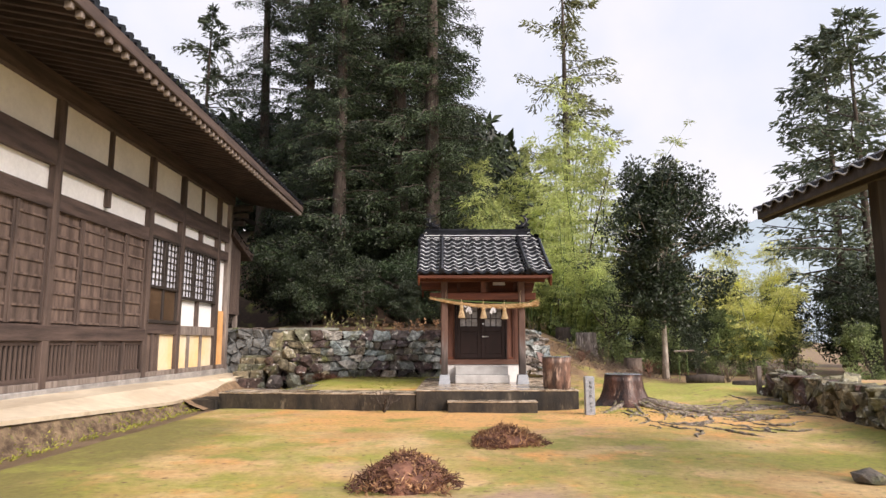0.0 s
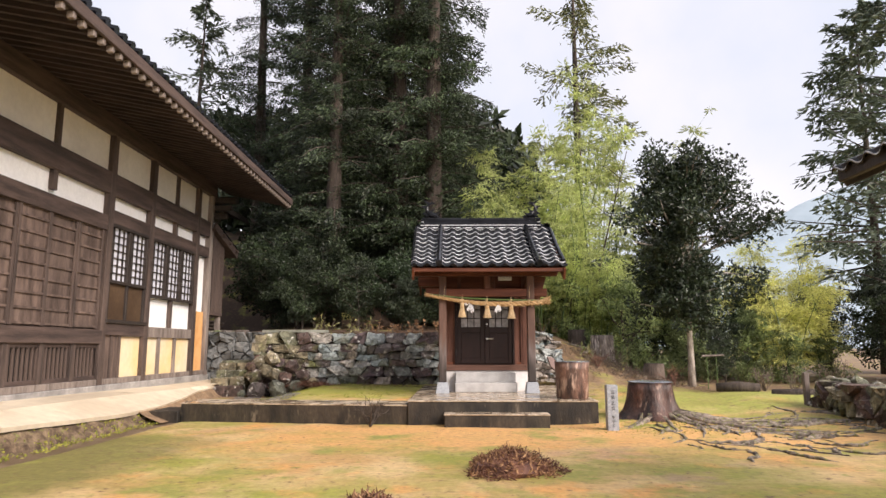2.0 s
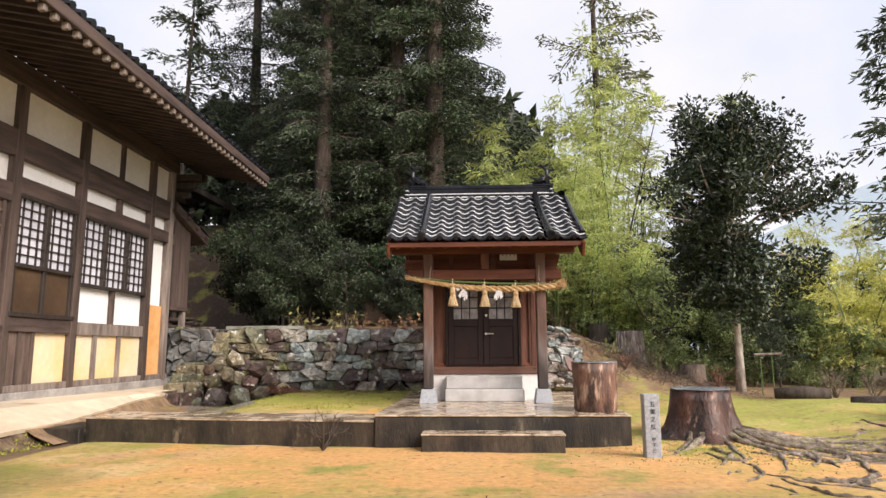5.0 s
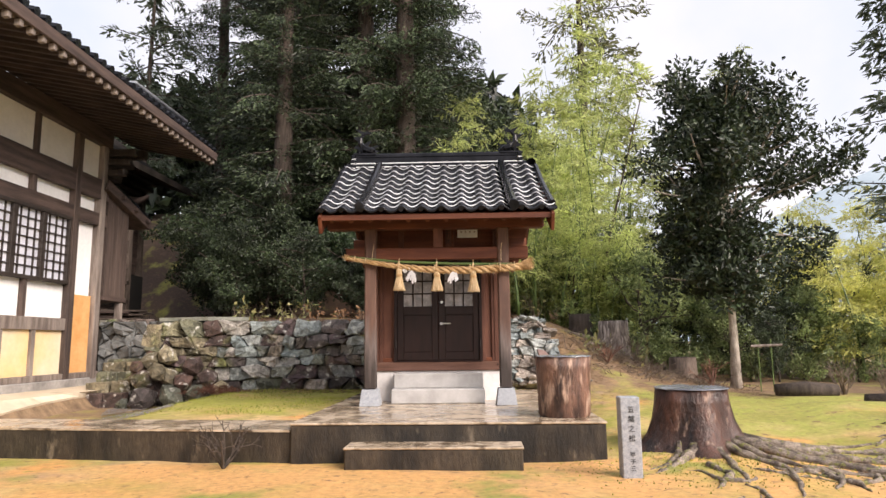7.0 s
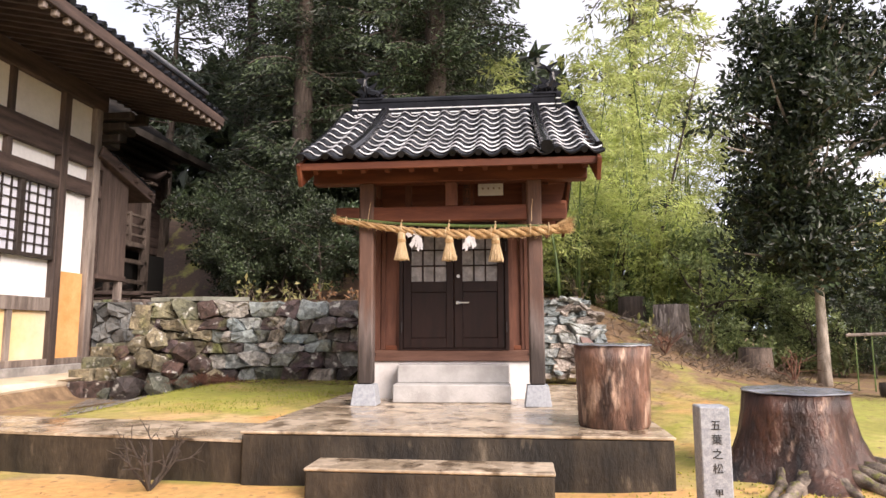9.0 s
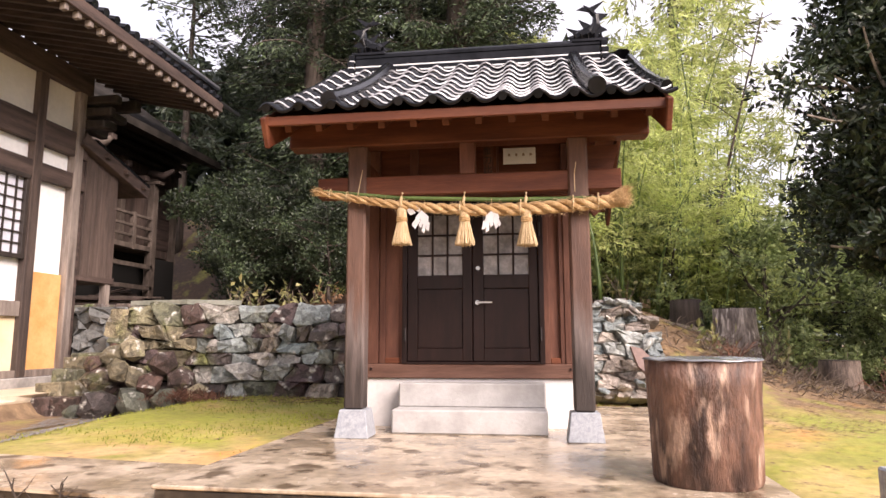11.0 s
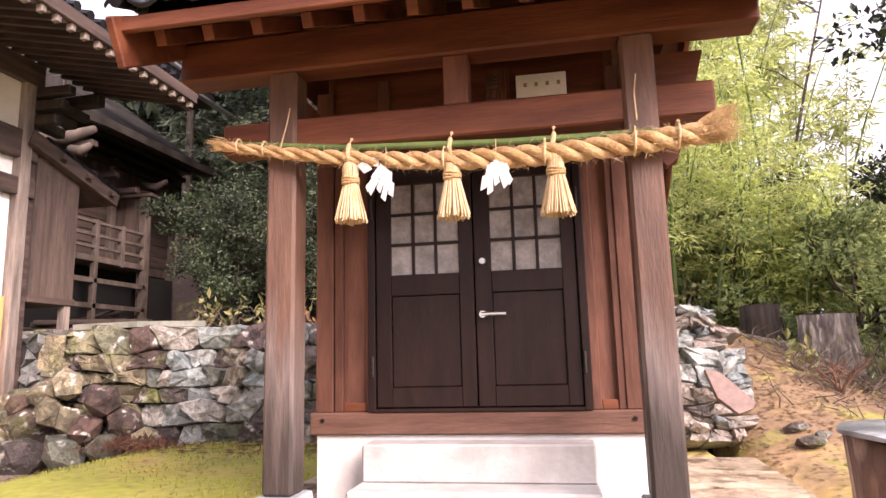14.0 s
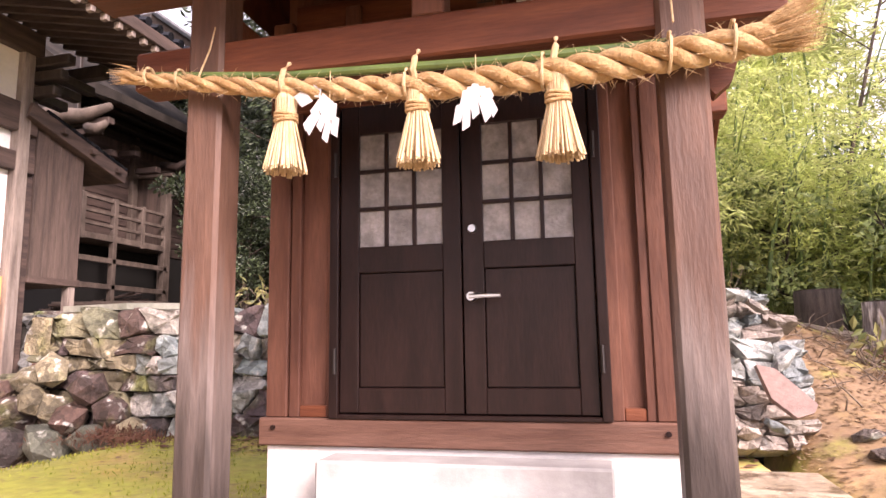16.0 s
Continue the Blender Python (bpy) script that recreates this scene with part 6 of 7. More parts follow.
face = [slab.verts.new((x, 19.06 + 0.22 * (z - 0.75), z)) for x, z in ((3.40, 1.12), (3.53, 1.09), (3.79, 0.83), (3.76, 0.77), (3.64, 0.73), (3.48, 0.87))]
rear = [slab.verts.new(v.co + Vector((-0.01, 0.045, -0.02))) for v in face]
slab.faces.new(face)
slab.faces.new(rear[::-1])
for k in range(6):
    slab.faces.new((face[k], rear[k], rear[(k + 1) % 6], face[(k + 1) % 6]))
bmesh.ops.recalc_face_normals(slab, faces=slab.faces)
tagged(part("stone_slab", slab, mat("brown_slate", (0.20, 0.13, 0.115), (0.27, 0.185, 0.165), 3.0, 0.6, 0.3), None, at=(3.6, 19.1, 0.73)), "flat brown slate slab leaning on the rubble heap", "stone")

wall_east = thing("stone_wall", (7.6, 12, 0), "low mossy dry-stone wall of dark rounded stones", "stone wall", kind="structure")
ea, eb = Vector((8.2, 15.4, 0)), Vector((7.1, 7.0, 0))
ed = (eb - ea).normalized()
en = Vector((-ed.y, ed.x, 0))
if en.x > 0:
    en = -en
el = (eb - ea).length
bk = prism([tuple((ea - en * 0.03)[:2]), tuple((eb - en * 0.03)[:2]), tuple((eb - en * 0.6)[:2]), tuple((ea - en * 0.6)[:2])], -0.2, 0.62)
part("backing", bk, JOINT, wall_east)
stone_face(wall_east, lambda u, v: ea + ed * u + Vector((0, 0, v)), en, 0, el, 0.0, 0.72, 0.34, 12, OLIVE_STONE, None, 0.15)
for i in range(26):
    p = ea + ed * (el * i / 26) - en * rs.uniform(0.15, 0.35)
    loose_stone(wall_east, (p.x, p.y, 0.60 + rs.uniform(0, 0.1)), rs.uniform(0.14, 0.26), rs, OLIVE_STONE, 0.55, 18)
bed = prism([tuple((ea - en * 0.5)[:2]), tuple((eb - en * 0.5)[:2]), tuple((eb - en * 9)[:2]), tuple((ea - en * 9)[:2])], -0.2, 0.56)
tagged(part("planting_bed", bed, GROUND, None, at=(10, 11, 0)), "raised earth bed behind the low stone wall", "ground", kind="structure")
st = thing("wooden_stake", (8.0, 15.5, 0.1), "short pale wooden stake at the wall's end", "stake")
part("stake", box(7.95, 8.05, 15.45, 15.55, 0.0, 0.85, 0.01), GREY_WOOD, st)

# ---- stumps, log and marker on the yard ----
def wobbly(cx, cy, levels, seed, sides=28, lump=0.06, flute=0.0):
    """A closed trunk shape; levels: (height, radius)."""
    bm, rings = bmesh.new(), []
    for z, r in levels:
        ring = []
        for k in range(sides):
            a = 6.28319 * k / sides
            n = noise.noise(Vector((math.cos(a) * 1.6, math.sin(a) * 1.6, seed + z * 0.8)))
            m = noise.noise(Vector((math.cos(a) * 5, math.sin(a) * 5, seed + 7 + z * 0.5))) + 0.6 * noise.noise(Vector((math.cos(a) * 11, math.sin(a) * 11, seed + 3 + z * 1.2)))
            low = max(0, 1 - (z - levels[0][0]) / max(0.01, levels[-1][0] - levels[0][0]))
            rr = r * (1 + lump * n + 0.035 * m + flute * low ** 2 * math.cos(a * 5 + seed))
            ring.append(bm.verts.new((cx + rr * math.cos(a), cy + rr * math.sin(a), z + 0.012 * m)))
        rings.append(ring)
    for a, b in zip(rings, rings[1:]):
        for k in range(sides):
            bm.faces.new((a[k], a[(k + 1) % sides], b[(k + 1) % sides], b[k]))
    bm.faces.new(rings[-1])
    return bm, rings[-1]


def disc(cx, cy, z, r, seed, sides=28, lump=0.06):
    bm = bmesh.new()
    ring = []
    for k in range(sides):
        a = 6.28319 * k / sides
        n = noise.noise(Vector((math.cos(a) * 1.6, math.sin(a) * 1.6, seed + z * 0.8)))
        ring.append(bm.verts.new((cx + r * (1 + lump * n) * math.cos(a), cy + r * (1 + lump * n) * math.sin(a), z + 0.006 * noise.noise(Vector((math.cos(a) * 3, math.sin(a) * 3, seed))))))
    lo = [bm.verts.new(v.co - Vector((0, 0, 0.03))) for v in ring]
    bm.faces.new(ring)
    for k in range(sides):
        bm.faces.new((lo[k], lo[(k + 1) % sides], ring[(k + 1) % sides], ring[k]))
    return bm


def sheet(cx, cy, z, r, seed, lump):
    """A thin sheet lying over a cut trunk, its rim wavy and hanging down a little."""
    bm, rings, sides = bmesh.new(), [], 48
    for f, dz in ((0.0, 0.004), (0.55, 0.006), (0.92, 0.002), (1.0, -0.002), (1.004, -0.010), (0.98, -0.012)):
        ring = []
        for k in range(sides):
            a = 6.28319 * k / sides
            n = noise.noise(Vector((math.cos(a) * 1.6, math.sin(a) * 1.6, seed + z * 0.8)))
            w = noise.noise(Vector((math.cos(a) * 2.5, math.sin(a) * 2.5, seed + f)))
            q = r * max(f, 0.01) * (1 + lump * n)
            ring.append(bm.verts.new((cx + q * math.cos(a), cy + q * math.sin(a), z + dz * (1 + (0.7 * w if f > 1 else 0)) + 0.012 * f * w)))
        rings.append(ring)
    for a, b in zip(rings, rings[1:]):
        for k in range(sides):
            bm.faces.new((a[k], a[(k + 1) % sides], b[(k + 1) % sides], b[k]))
    bm.faces.new(rings[0])
    return bm


log = thing("upright_log", (3.27, 14.53, 0.424), "upright wet log section under a thin sheet on the platform", "log")
part("trunk", wobbly(3.27, 14.53, [(0.424, 0.285), (0.45, 0.295), (0.7, 0.298), (0.95, 0.303), (1.085, 0.308)], 3, 48)[0], LOG_WOOD, log, "", True)
part("sheet_cover", sheet(3.27, 14.53, 1.095, 0.318, 3, 0.06), SHEET, log, "thin wet grey sheet over the cut")

stump = thing("tree_stump", (4.65, 14.45, 0), "large wet dark old tree stump under a thin grey sheet", "stump")
part("trunk", wobbly(4.65, 14.45, [(-0.15, 1.0), (0.0, 0.80), (0.06, 0.67), (0.14, 0.57), (0.25, 0.49), (0.40, 0.435), (0.58, 0.40), (0.715, 0.385)], 21, 72, 0.16, 0.16)[0], STUMP, stump, "", True)
part("sheet_cover", sheet(4.66, 14.45, 0.735, 0.40, 21, 0.12), SHEET, stump, "thin wet grey sheet over the cut")
rr = np.random.default_rng(17)


def root(a, length, r0, start=0.62, wig=0.2, loose=False):
    """A gnarled root, half sunk; a loose one comes up out of the soil and goes down again."""
    x, y = 4.65 + math.cos(a) * start, 14.45 + math.sin(a) * start
    pts, rad, d = [], [], a
    n = 18
    for k in range(n + 1):
        t = k / n
        fat = (math.sin(math.pi * min(1, 0.06 + 0.94 * t)) ** 0.6 + 0.05) if loose else (1 - 0.85 * t)
        r = r0 * fat * rr.uniform(0.6, 1.25)
        pts.append((x, y, ground_z(x, y) + (0.1 if loose else 0.2 - 0.35 * t) * r + 0.07 * max(0, 1 - t * 6) * (not loose) + rr.normal(0, 0.007)))
        rad.append(max(0.004, r))
        d += rr.normal(0, wig)
        x, y = x + math.cos(d) * length / n, y + math.sin(d) * length / n
    part("root", tube(pts, rad, 7), ROOT, stump, "", True)


for a, ln, r in ((-4, 3.4, 0.055), (-12, 2.6, 0.07), (-20, 4.4, 0.075), (-27, 3.0, 0.045), (-34, 3.4, 0.06), (-44, 3.6, 0.07), (-54, 2.2, 0.05), (-66, 1.8, 0.06), (-84, 1.1, 0.06), (-104, 0.9, 0.07), (-122, 0.8, 0.05), (12, 2.4, 0.05)):
    root(radians(a), ln, r, 0.48, wig=0.16)
for i in range(64):
    a = radians(rr.uniform(-100, 8))
    root(a, rr.uniform(0.3, 1.4), rr.uniform(0.012, 0.042), rr.uniform(0.75, 3.4), 0.3, True)
mp_ = rr.normal(0, 1, (3600, 2)) * np.array([0.9, 0.5]) + np.array([5.1, 13.75])
moss = np.stack([mp_[:, 0], mp_[:, 1], np.array([gz(a, b2) for a, b2 in mp_]) - 0.004], 1)
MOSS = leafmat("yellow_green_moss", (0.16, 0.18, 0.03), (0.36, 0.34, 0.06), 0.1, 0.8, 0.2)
tagged(leaves("moss_tufts", moss, np.tile(np.array([0, 0, 0.8]), (3600, 1)), 0.022, 0.018, MOSS, None, rr, 0.8), "yellow-green moss between the stump's roots", "moss", kind="stuff")

marker = thing("stone_marker", (3.7, 13.2, 0), "small square granite marker post with carved characters", "marker post")
part("pillar", box(3.605, 3.785, 13.12, 13.29, -0.15, 0.74, 0.008), GRANITE, marker)


def writing(chars, x, y, z, size, parent, gap=1.0):
    for i, ch in enumerate(chars):
        cu = bpy.data.curves.new("character", "FONT")
        cu.body, cu.size, cu.align_x, cu.extrude = ch, size, "CENTER", 0.001
        tmp = new("character", cu)
        me = bpy.data.meshes.new_from_object(tmp.evaluated_get(bpy.context.evaluated_depsgraph_get()))
        bpy.data.objects.remove(tmp)
        if not len(me.vertices):
            continue
        me.materials.clear()
        me.materials.append(INK)
        ob = new("character", me)
        ob.parent = parent
        ob.matrix_basis = Matrix.Translation(Vector((x, y, z - i * size * gap)) - origins[parent]) @ pose(0, 0, 0, 90)


writing("金刀比", 1.90, BY - 0.142, 2.89, 0.08, panel, 1.1)
writing("五葉之松", 3.70, 13.117, 0.605, 0.066, marker, 1.3)
writing("甲子三", 3.70, 13.117, 0.21, 0.052, marker, 1.2)

for nm, x, y, z0, z1, r, m, lab in (("tree_stump", 4.72, 22.4, 1.40, 1.87, 0.27, BARK, "small dark stump on the slope"), ("tree_stump", 5.40, 22.0, 1.2, 1.70, 0.33, GREY_STUMP, "pale grey split stump on the slope"), ("tree_stump", 6.8, 21.7, 0.25, 0.87, 0.29, BROWN_STUMP, "greyish-brown hollow stump at the foot of the slope")):
    s_ = thing(nm, (x, y, z0), lab, "stump", "stumps on the slope")
    part("trunk", wobbly(x, y, [(z0 - 0.5, r * 1.25), (z0 + 0.05, r * 1.1), ((z0 + z1) / 2, r), (z1, r * 0.97)], x, 20, 0.14, 0.05)[0], m, s_, "", True)
    part("cut_face", disc(x, y, z1 + 0.01, r * 0.93, x, 20, 0.14), BARK, s_)
fl = thing("fallen_log", (8.6, 17.0, 0.25), "fallen dark log lying at the yard's edge", "log")
part("trunk", tube([(8.1, 17.2, 0.30), (8.7, 17.0, 0.31), (9.4, 16.8, 0.31), (10.2, 16.6, 0.30)], [0.12, 0.14, 0.13, 0.11], 10), BARK, fl, "", True)
f2 = thing("fallen_log", (8.0, 18.7, 0.25), "dark rotten log lying below the evergreen tree", "log")
part("trunk", tube([(7.5, 18.85, gz(7.5, 18.85) + 0.09), (7.95, 18.7, gz(7.95, 18.7) + 0.11), (8.45, 18.6, gz(8.45, 18.6) + 0.09)], [0.11, 0.14, 0.10], 10), BARK, f2, "", True)
prop = thing("bamboo_prop", (7.75, 19.7, 0.2), "thin bamboo stakes with a cross bar supporting a young tree", "stakes")
for x in (7.62, 7.86):
    part("stake", tube([(x, 19.7, 0.1), (x, 19.7, 1.25)], [0.012, 0.011], 6), CULM, prop)
part("cross_bar", tube([(7.48, 19.68, 1.12), (8.06, 19.68, 1.14)], [0.025, 0.025], 6), GREY_WOOD, prop)
fs = thing("field_stone", (5.25, 7.2, 0), "flat brown stone on the sandy yard", "stone")
loose_stone(fs, (5.3, 7.2, 0.04), 0.2, rs, DARK_STONE, 0.45, 4)
for x, y, s in ((4.12, 19.2, 0.13), (4.16, 18.9, 0.17), (4.3, 19.05, 0.1)):
    f_ = thing("field_stone", (x, y, ground_z(x, y)), "flat mossy stone at the foot of the slope", "stone")
    loose_stone(f_, (x, y, ground_z(x, y) + 0.03), s, rs, DARK_STONE, 0.35, 8)

# ---- twig piles, shrubs and litter ----
def twig_pile(x, y, r, h, seed):
    rng = np.random.default_rng(seed)
    th = thing("twig_pile", (x, y, 0), "swept heap of reddish-brown cedar twigs", "twig pile", "swept twig piles")
    bm = bmesh.new()
    for i in range(850):
        a, q = rng.uniform(0, 6.283), rng.uniform(0, 1) ** 0.6
        lump = 1 + 0.25 * math.sin(a * 3 + seed)
        px, py = x + math.cos(a) * q * r * lump, y + math.sin(a) * q * r * lump
        pz = h * (1 - q ** 1.6) * rng.uniform(0.55, 1.02) + 0.015
        d = Vector((rng.normal(0, 1), rng.normal(0, 1), rng.normal(0, 0.45))).normalized()
        ln = rng.uniform(0.035, 0.11)
        c = Vector((px, py, pz))
        bend = Vector(rng.normal(0, 0.025, 3))
        pts = [c - d * ln, c + bend, c + d * ln]
        for p in pts:
            p.z = max(0.006, p.z)
        add_tube(bm, pts, [0.004, 0.006, 0.002], 3, False)
    tagged(part("twig", bm, TWIG, th), kind="stuff")
    core = bmesh.new()
    bmesh.ops.create_icosphere(core, subdivisions=3, radius=1)
    for v in core.verts:
        n = 1 + 0.3 * noise.noise(v.co * 2 + Vector((seed, 0, 0)))
        v.co = Vector((x + v.co.x * r * 0.82 * n, y + v.co.y * r * 0.82 * n, max(-0.02, v.co.z * h * 0.85 * n)))
    part("core", core, TWIG, th)
    p = rng.uniform(-1, 1, (900, 3)) * np.array([r * 0.9, r * 0.9, 0])
    q = np.clip(np.hypot(p[:, 0], p[:, 1]) / r, 0, 1)
    p[:, 2] = h * (1 - q ** 1.6) * 0.95 + 0.02
    leaves("litter", p, np.tile(np.array([0, 0, 0.3]), (900, 1)), 0.07, 0.018, DRY_LEAF, th, rng, 1.0)


twig_pile(0.62, 7.05, 0.50, 0.30, 3)
twig_pile(1.80, 9.65, 0.50, 0.24, 8)


def bare_shrub(name, at, height, seed, stems, label, material, category="shrub", spread=0.5):
    rng = np.random.default_rng(seed)
    th = thing(name, at, label, category)

    def grow(p, d, ln, r, depth):
        line = branch_line(p, d, ln, -0.05, rng, 4, 0.2)
        part("twig", tube(line, [r * (1 - 0.5 * k / 4) for k in range(5)], 5), material, th)
        if depth:
            for q in range(2):
                grow(line[2 + q], (d + Vector(rng.normal(0, 0.5, 3))).normalized(), ln * 0.62, r * 0.6, depth - 1)
    for i in range(stems):
        a = 6.283 * i / stems + rng.uniform(-0.4, 0.4)
        grow(Vector(at), Vector((math.cos(a) * spread, math.sin(a) * spread, 1)), height * 0.55, 0.013, 2)
    return th


bare_shrub("bare_shrub", (-0.34, 13.72, 0), 0.66, 4, 8, "leafless twisted shrub in front of the kerb", BARK, spread=0.8)
bare_shrub("bare_shrub", (6.9, 20.2, 0.3), 0.9, 5, 7, "leafless reddish shrub at the foot of the slope", TWIG)
bare_shrub("bare_shrub", (10.4, 18.8, 0.25), 1.1, 6, 8, "dry brown shrub beyond the yard", DRY)
bare_shrub("bare_shrub", (8.7, 18.9, 0.22), 0.9, 8, 10, "dry brown multi-stemmed shrub beyond the yard", DRY, spread=0.35)
bare_shrub("bare_shrub", (9.3, 18.6, 0.22), 0.75, 9, 9, "dry brown multi-stemmed shrub beyond the yard", DRY, spread=0.4)
bare_shrub("bare_shrub", (5.7, 21.3, gz(5.7, 21.3)), 0.75, 10, 6, "withered brown shrub on the slope", DRY, spread=0.4)
bare_shrub("bare_shrub", (4.9, 20.3, gz(4.9, 20.3)), 0.6, 7, 7, "dry reddish seedling shrub on the slope", TWIG)


def leafy_plant(x, y, h, seed, leaf, label, n=60, size=0.13):
    rng = np.random.default_rng(seed)
    z = gz(x, y) if y < 20.1 else max(gz(x, y), 1.6 if x < 3.6 else 0)
    th = thing("leafy_plant", (x, y, z), label, "plant", "plants on the slope")
    tips = []
    for i in range(6):
        a = rng.uniform(0, 6.283)
        line = branch_line((x, y, z - 0.05), (math.cos(a) * 0.5, math.sin(a) * 0.5, 1), h * rng.uniform(0.6, 1), 0.0, rng, 5, 0.12)
        part("stem", tube(line, [0.009 * (1 - 0.12 * k) for k in range(6)], 5), DRY, th)
        tips += line[2:]
    idx = rng.integers(0, len(tips), n)
    pts = np.array([tips[int(k)] for k in idx]) + rng.normal(0, 0.04, (n, 3)) - np.array((x, y, z))
    cl = leaves("foliage", pts, rng.normal(0, 1, (n, 3)), size, size * 0.42, leaf, th, rng, 0.4)
    tagged(cl, kind="stuff")


for x, y, h, s in ((-3.0, 21.1, 0.75, 1), (-2.7, 21.3, 0.6, 2), (-1.6, 21.2, 0.7, 3), (-1.9, 21.0, 0.5, 4), (4.65, 20.7, 0.55, 5), (3.7, 22.4, 0.9, 6), (5.8, 20.9, 0.6, 8)):
    leafy_plant(x, y, h, 80 + s, YELLOW_BUSH, "yellow-variegated leafy plant on the slope", 26, 0.15)
for i in range(9):
    leafy_plant(-1.3 + i * 0.42 + 0.1 * (i % 3), 21.2 + 0.2 * (i % 2), 0.45, 100 + i, DRY_LEAF, "withered brown leafy plant along the wall top", 46, 0.10)
for i, (x, y) in enumerate(((5.9, 22.4), (7.2, 22.3), (6.2, 23.0), (8.4, 21.8), (7.7, 23.2), (9.4, 21.6), (5.2, 22.5))):
    leafy_plant(x, y, 0.9, 130 + i, LIT_LEAF, "low green bush at the edge of the wood", 260, 0.12)

lit = np.random.default_rng(44)


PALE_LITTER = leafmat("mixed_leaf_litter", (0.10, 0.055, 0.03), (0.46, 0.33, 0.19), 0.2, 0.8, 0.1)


def litter(name, n, x0, x1, y0, y1, size, material, label, ok=lambda x, y: True):
    v, f = [], []
    while len(f) < 2 * n:
        x, y = lit.uniform(x0, x1), lit.uniform(y0, y1)
        if not ok(x, y):
            continue
        z = gz(x, y) + 0.012
        a, s = lit.uniform(0, 6.283), size * lit.uniform(0.5, 1.3)
        c, q = math.cos(a) * s, math.sin(a) * s
        k = len(v)
        v += [(x - c, y - q, z), (x + q * 0.4, y - c * 0.4, z + 0.1 * s), (x + c, y + q, z + lit.uniform(0, 0.12) * s), (x - q * 0.4, y + c * 0.4, z + 0.1 * s)]
        f += [(k, k + 1, k + 2), (k, k + 2, k + 3)]
    tagged(raw_mesh(name, v, f, material), label, "leaves", kind="stuff")


litter("fallen_leaves", 12000, -4, 9, 20.2, 26.5, 0.034, DRY_LEAF, "brown fallen leaves over the wooded slope", lambda x, y: x < 6 or y > 22)
litter("fallen_leaves", 7000, 3.6, 7.5, 17.4, 21.5, 0.026, PALE_LITTER, "brown fallen leaves over the foot of the slope", lambda x, y: noise.noise(Vector((x * 1.3, y * 1.3, 2))) + 0.25 * (y - 19.3) > lit.uniform(-0.5, 0.4))
deb, dv = bmesh.new(), np.random.default_rng(71)
for i in range(700):
    x, y = dv.normal(5.7, 0.95), dv.normal(20.7, 0.7)
    if y < 19.6 or x < 4.1:
        continue
    a, ln = dv.uniform(0, 6.283), dv.uniform(0.08, 0.32)
    p = Vector((x, y, gz(x, y) + 0.01))
    d = Vector((math.cos(a), math.sin(a), dv.uniform(-0.1, 0.9))) * ln
    add_tube(deb, [p, p + d * 0.5 + Vector(dv.normal(0, 0.02, 3)), p + d], [0.008, 0.006, 0.003], 4, False)
tagged(part("dead_brush", deb, DRY, None, at=(5.6, 20.9, 0)), "tangle of dry brown stalks and twigs on the slope", "brush", kind="stuff")
for a, ln in ((200, 0.9), (235, 1.1), (265, 0.8), (300, 0.7)):
    q, ds = radians(a), []
    for k in range(6):
        xx, yy = 5.27 + math.cos(q) * (0.22 + ln * k / 5), 22.0 + math.sin(q) * (0.22 + ln * k / 5)
        ds.append((xx, yy, gz(xx, yy) + 0.06 - 0.015 * k + dv.normal(0, 0.015)))
    tagged(part("exposed_root", tube(ds, [0.09, 0.07, 0.06, 0.05, 0.035, 0.015], 7), ROOT, None, at=ds[2]), "gnarled grey root running down the slope", "root", "roots on the slope")
litter("yard_debris", 1100, -4, 7, 5, 14, 0.018, DRY_LEAF, "scattered small brown leaf scraps on the yard")
litter("kerb_litter", 500, -3.5, 3.4, 18.9, 19.7, 0.07, TWIG, "reddish-brown needles at the foot of the wall")
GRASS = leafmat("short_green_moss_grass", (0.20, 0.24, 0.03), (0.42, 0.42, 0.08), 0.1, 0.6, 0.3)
gn = 11000
gp = np.stack([lit.uniform(-4, 3.2, gn), lit.uniform(15.3, 19.7, gn), np.zeros(gn)], 1)
gp = gp[(gp[:, 0] < 0.2) | (gp[:, 1] > 18.6)]
gp = np.array([p for p in gp if noise.noise(Vector((p[0] * 0.9, p[1] * 0.9, 4))) + 0.16 * (p[1] - 17.2) + 0.10 * min(0, p[0] + 1.5) > lit.uniform(-0.35, 0.3)])
gp[:, 2] = [gz(a, b) for a, b in gp[:, :2]]
bn = 2600
bp = np.stack([lit.uniform(-4.75, -4.2, bn), lit.uniform(4, 14.2, bn), np.zeros(bn)], 1)
bp[:, 2] = [max(0.0, (0.5 if b2 < 7.5 else max(0.24, 0.48 - 0.042 * (b2 - 7.5))) * min(1, max(0, (-4.38 - a) / 0.3)) - 0.03) for a, b2 in bp[:, :2]]
tagged(leaves("bank_moss", bp, np.tile(np.array([0.4, 0, 0.6]), (bn, 1)), 0.05, 0.022, MOSS, None, lit, 0.7), "mossy tufts on the earth bank", "moss", kind="stuff")
gr = leaves("short_grass", gp, np.tile(np.array([0, 0, 1.0]), (len(gp), 1)), 0.035, 0.012, GRASS, None, lit, 0.5)
tagged(gr, "short bright green grass and moss below the wall", "grass", kind="stuff")
GRAVEL = mat("grey_gravel", (0.16, 0.14, 0.13), (0.36, 0.34, 0.32), 30.0, 0.7, 0.3)
litter("gravel", 5000, -4.6, -2.3, 15.6, 19.3, 0.03, GRAVEL, "loose grey gravel strip below the stair", lambda x, y: abs(x + 2.35 + 0.5 * (y - 15.6)) < 0.6)
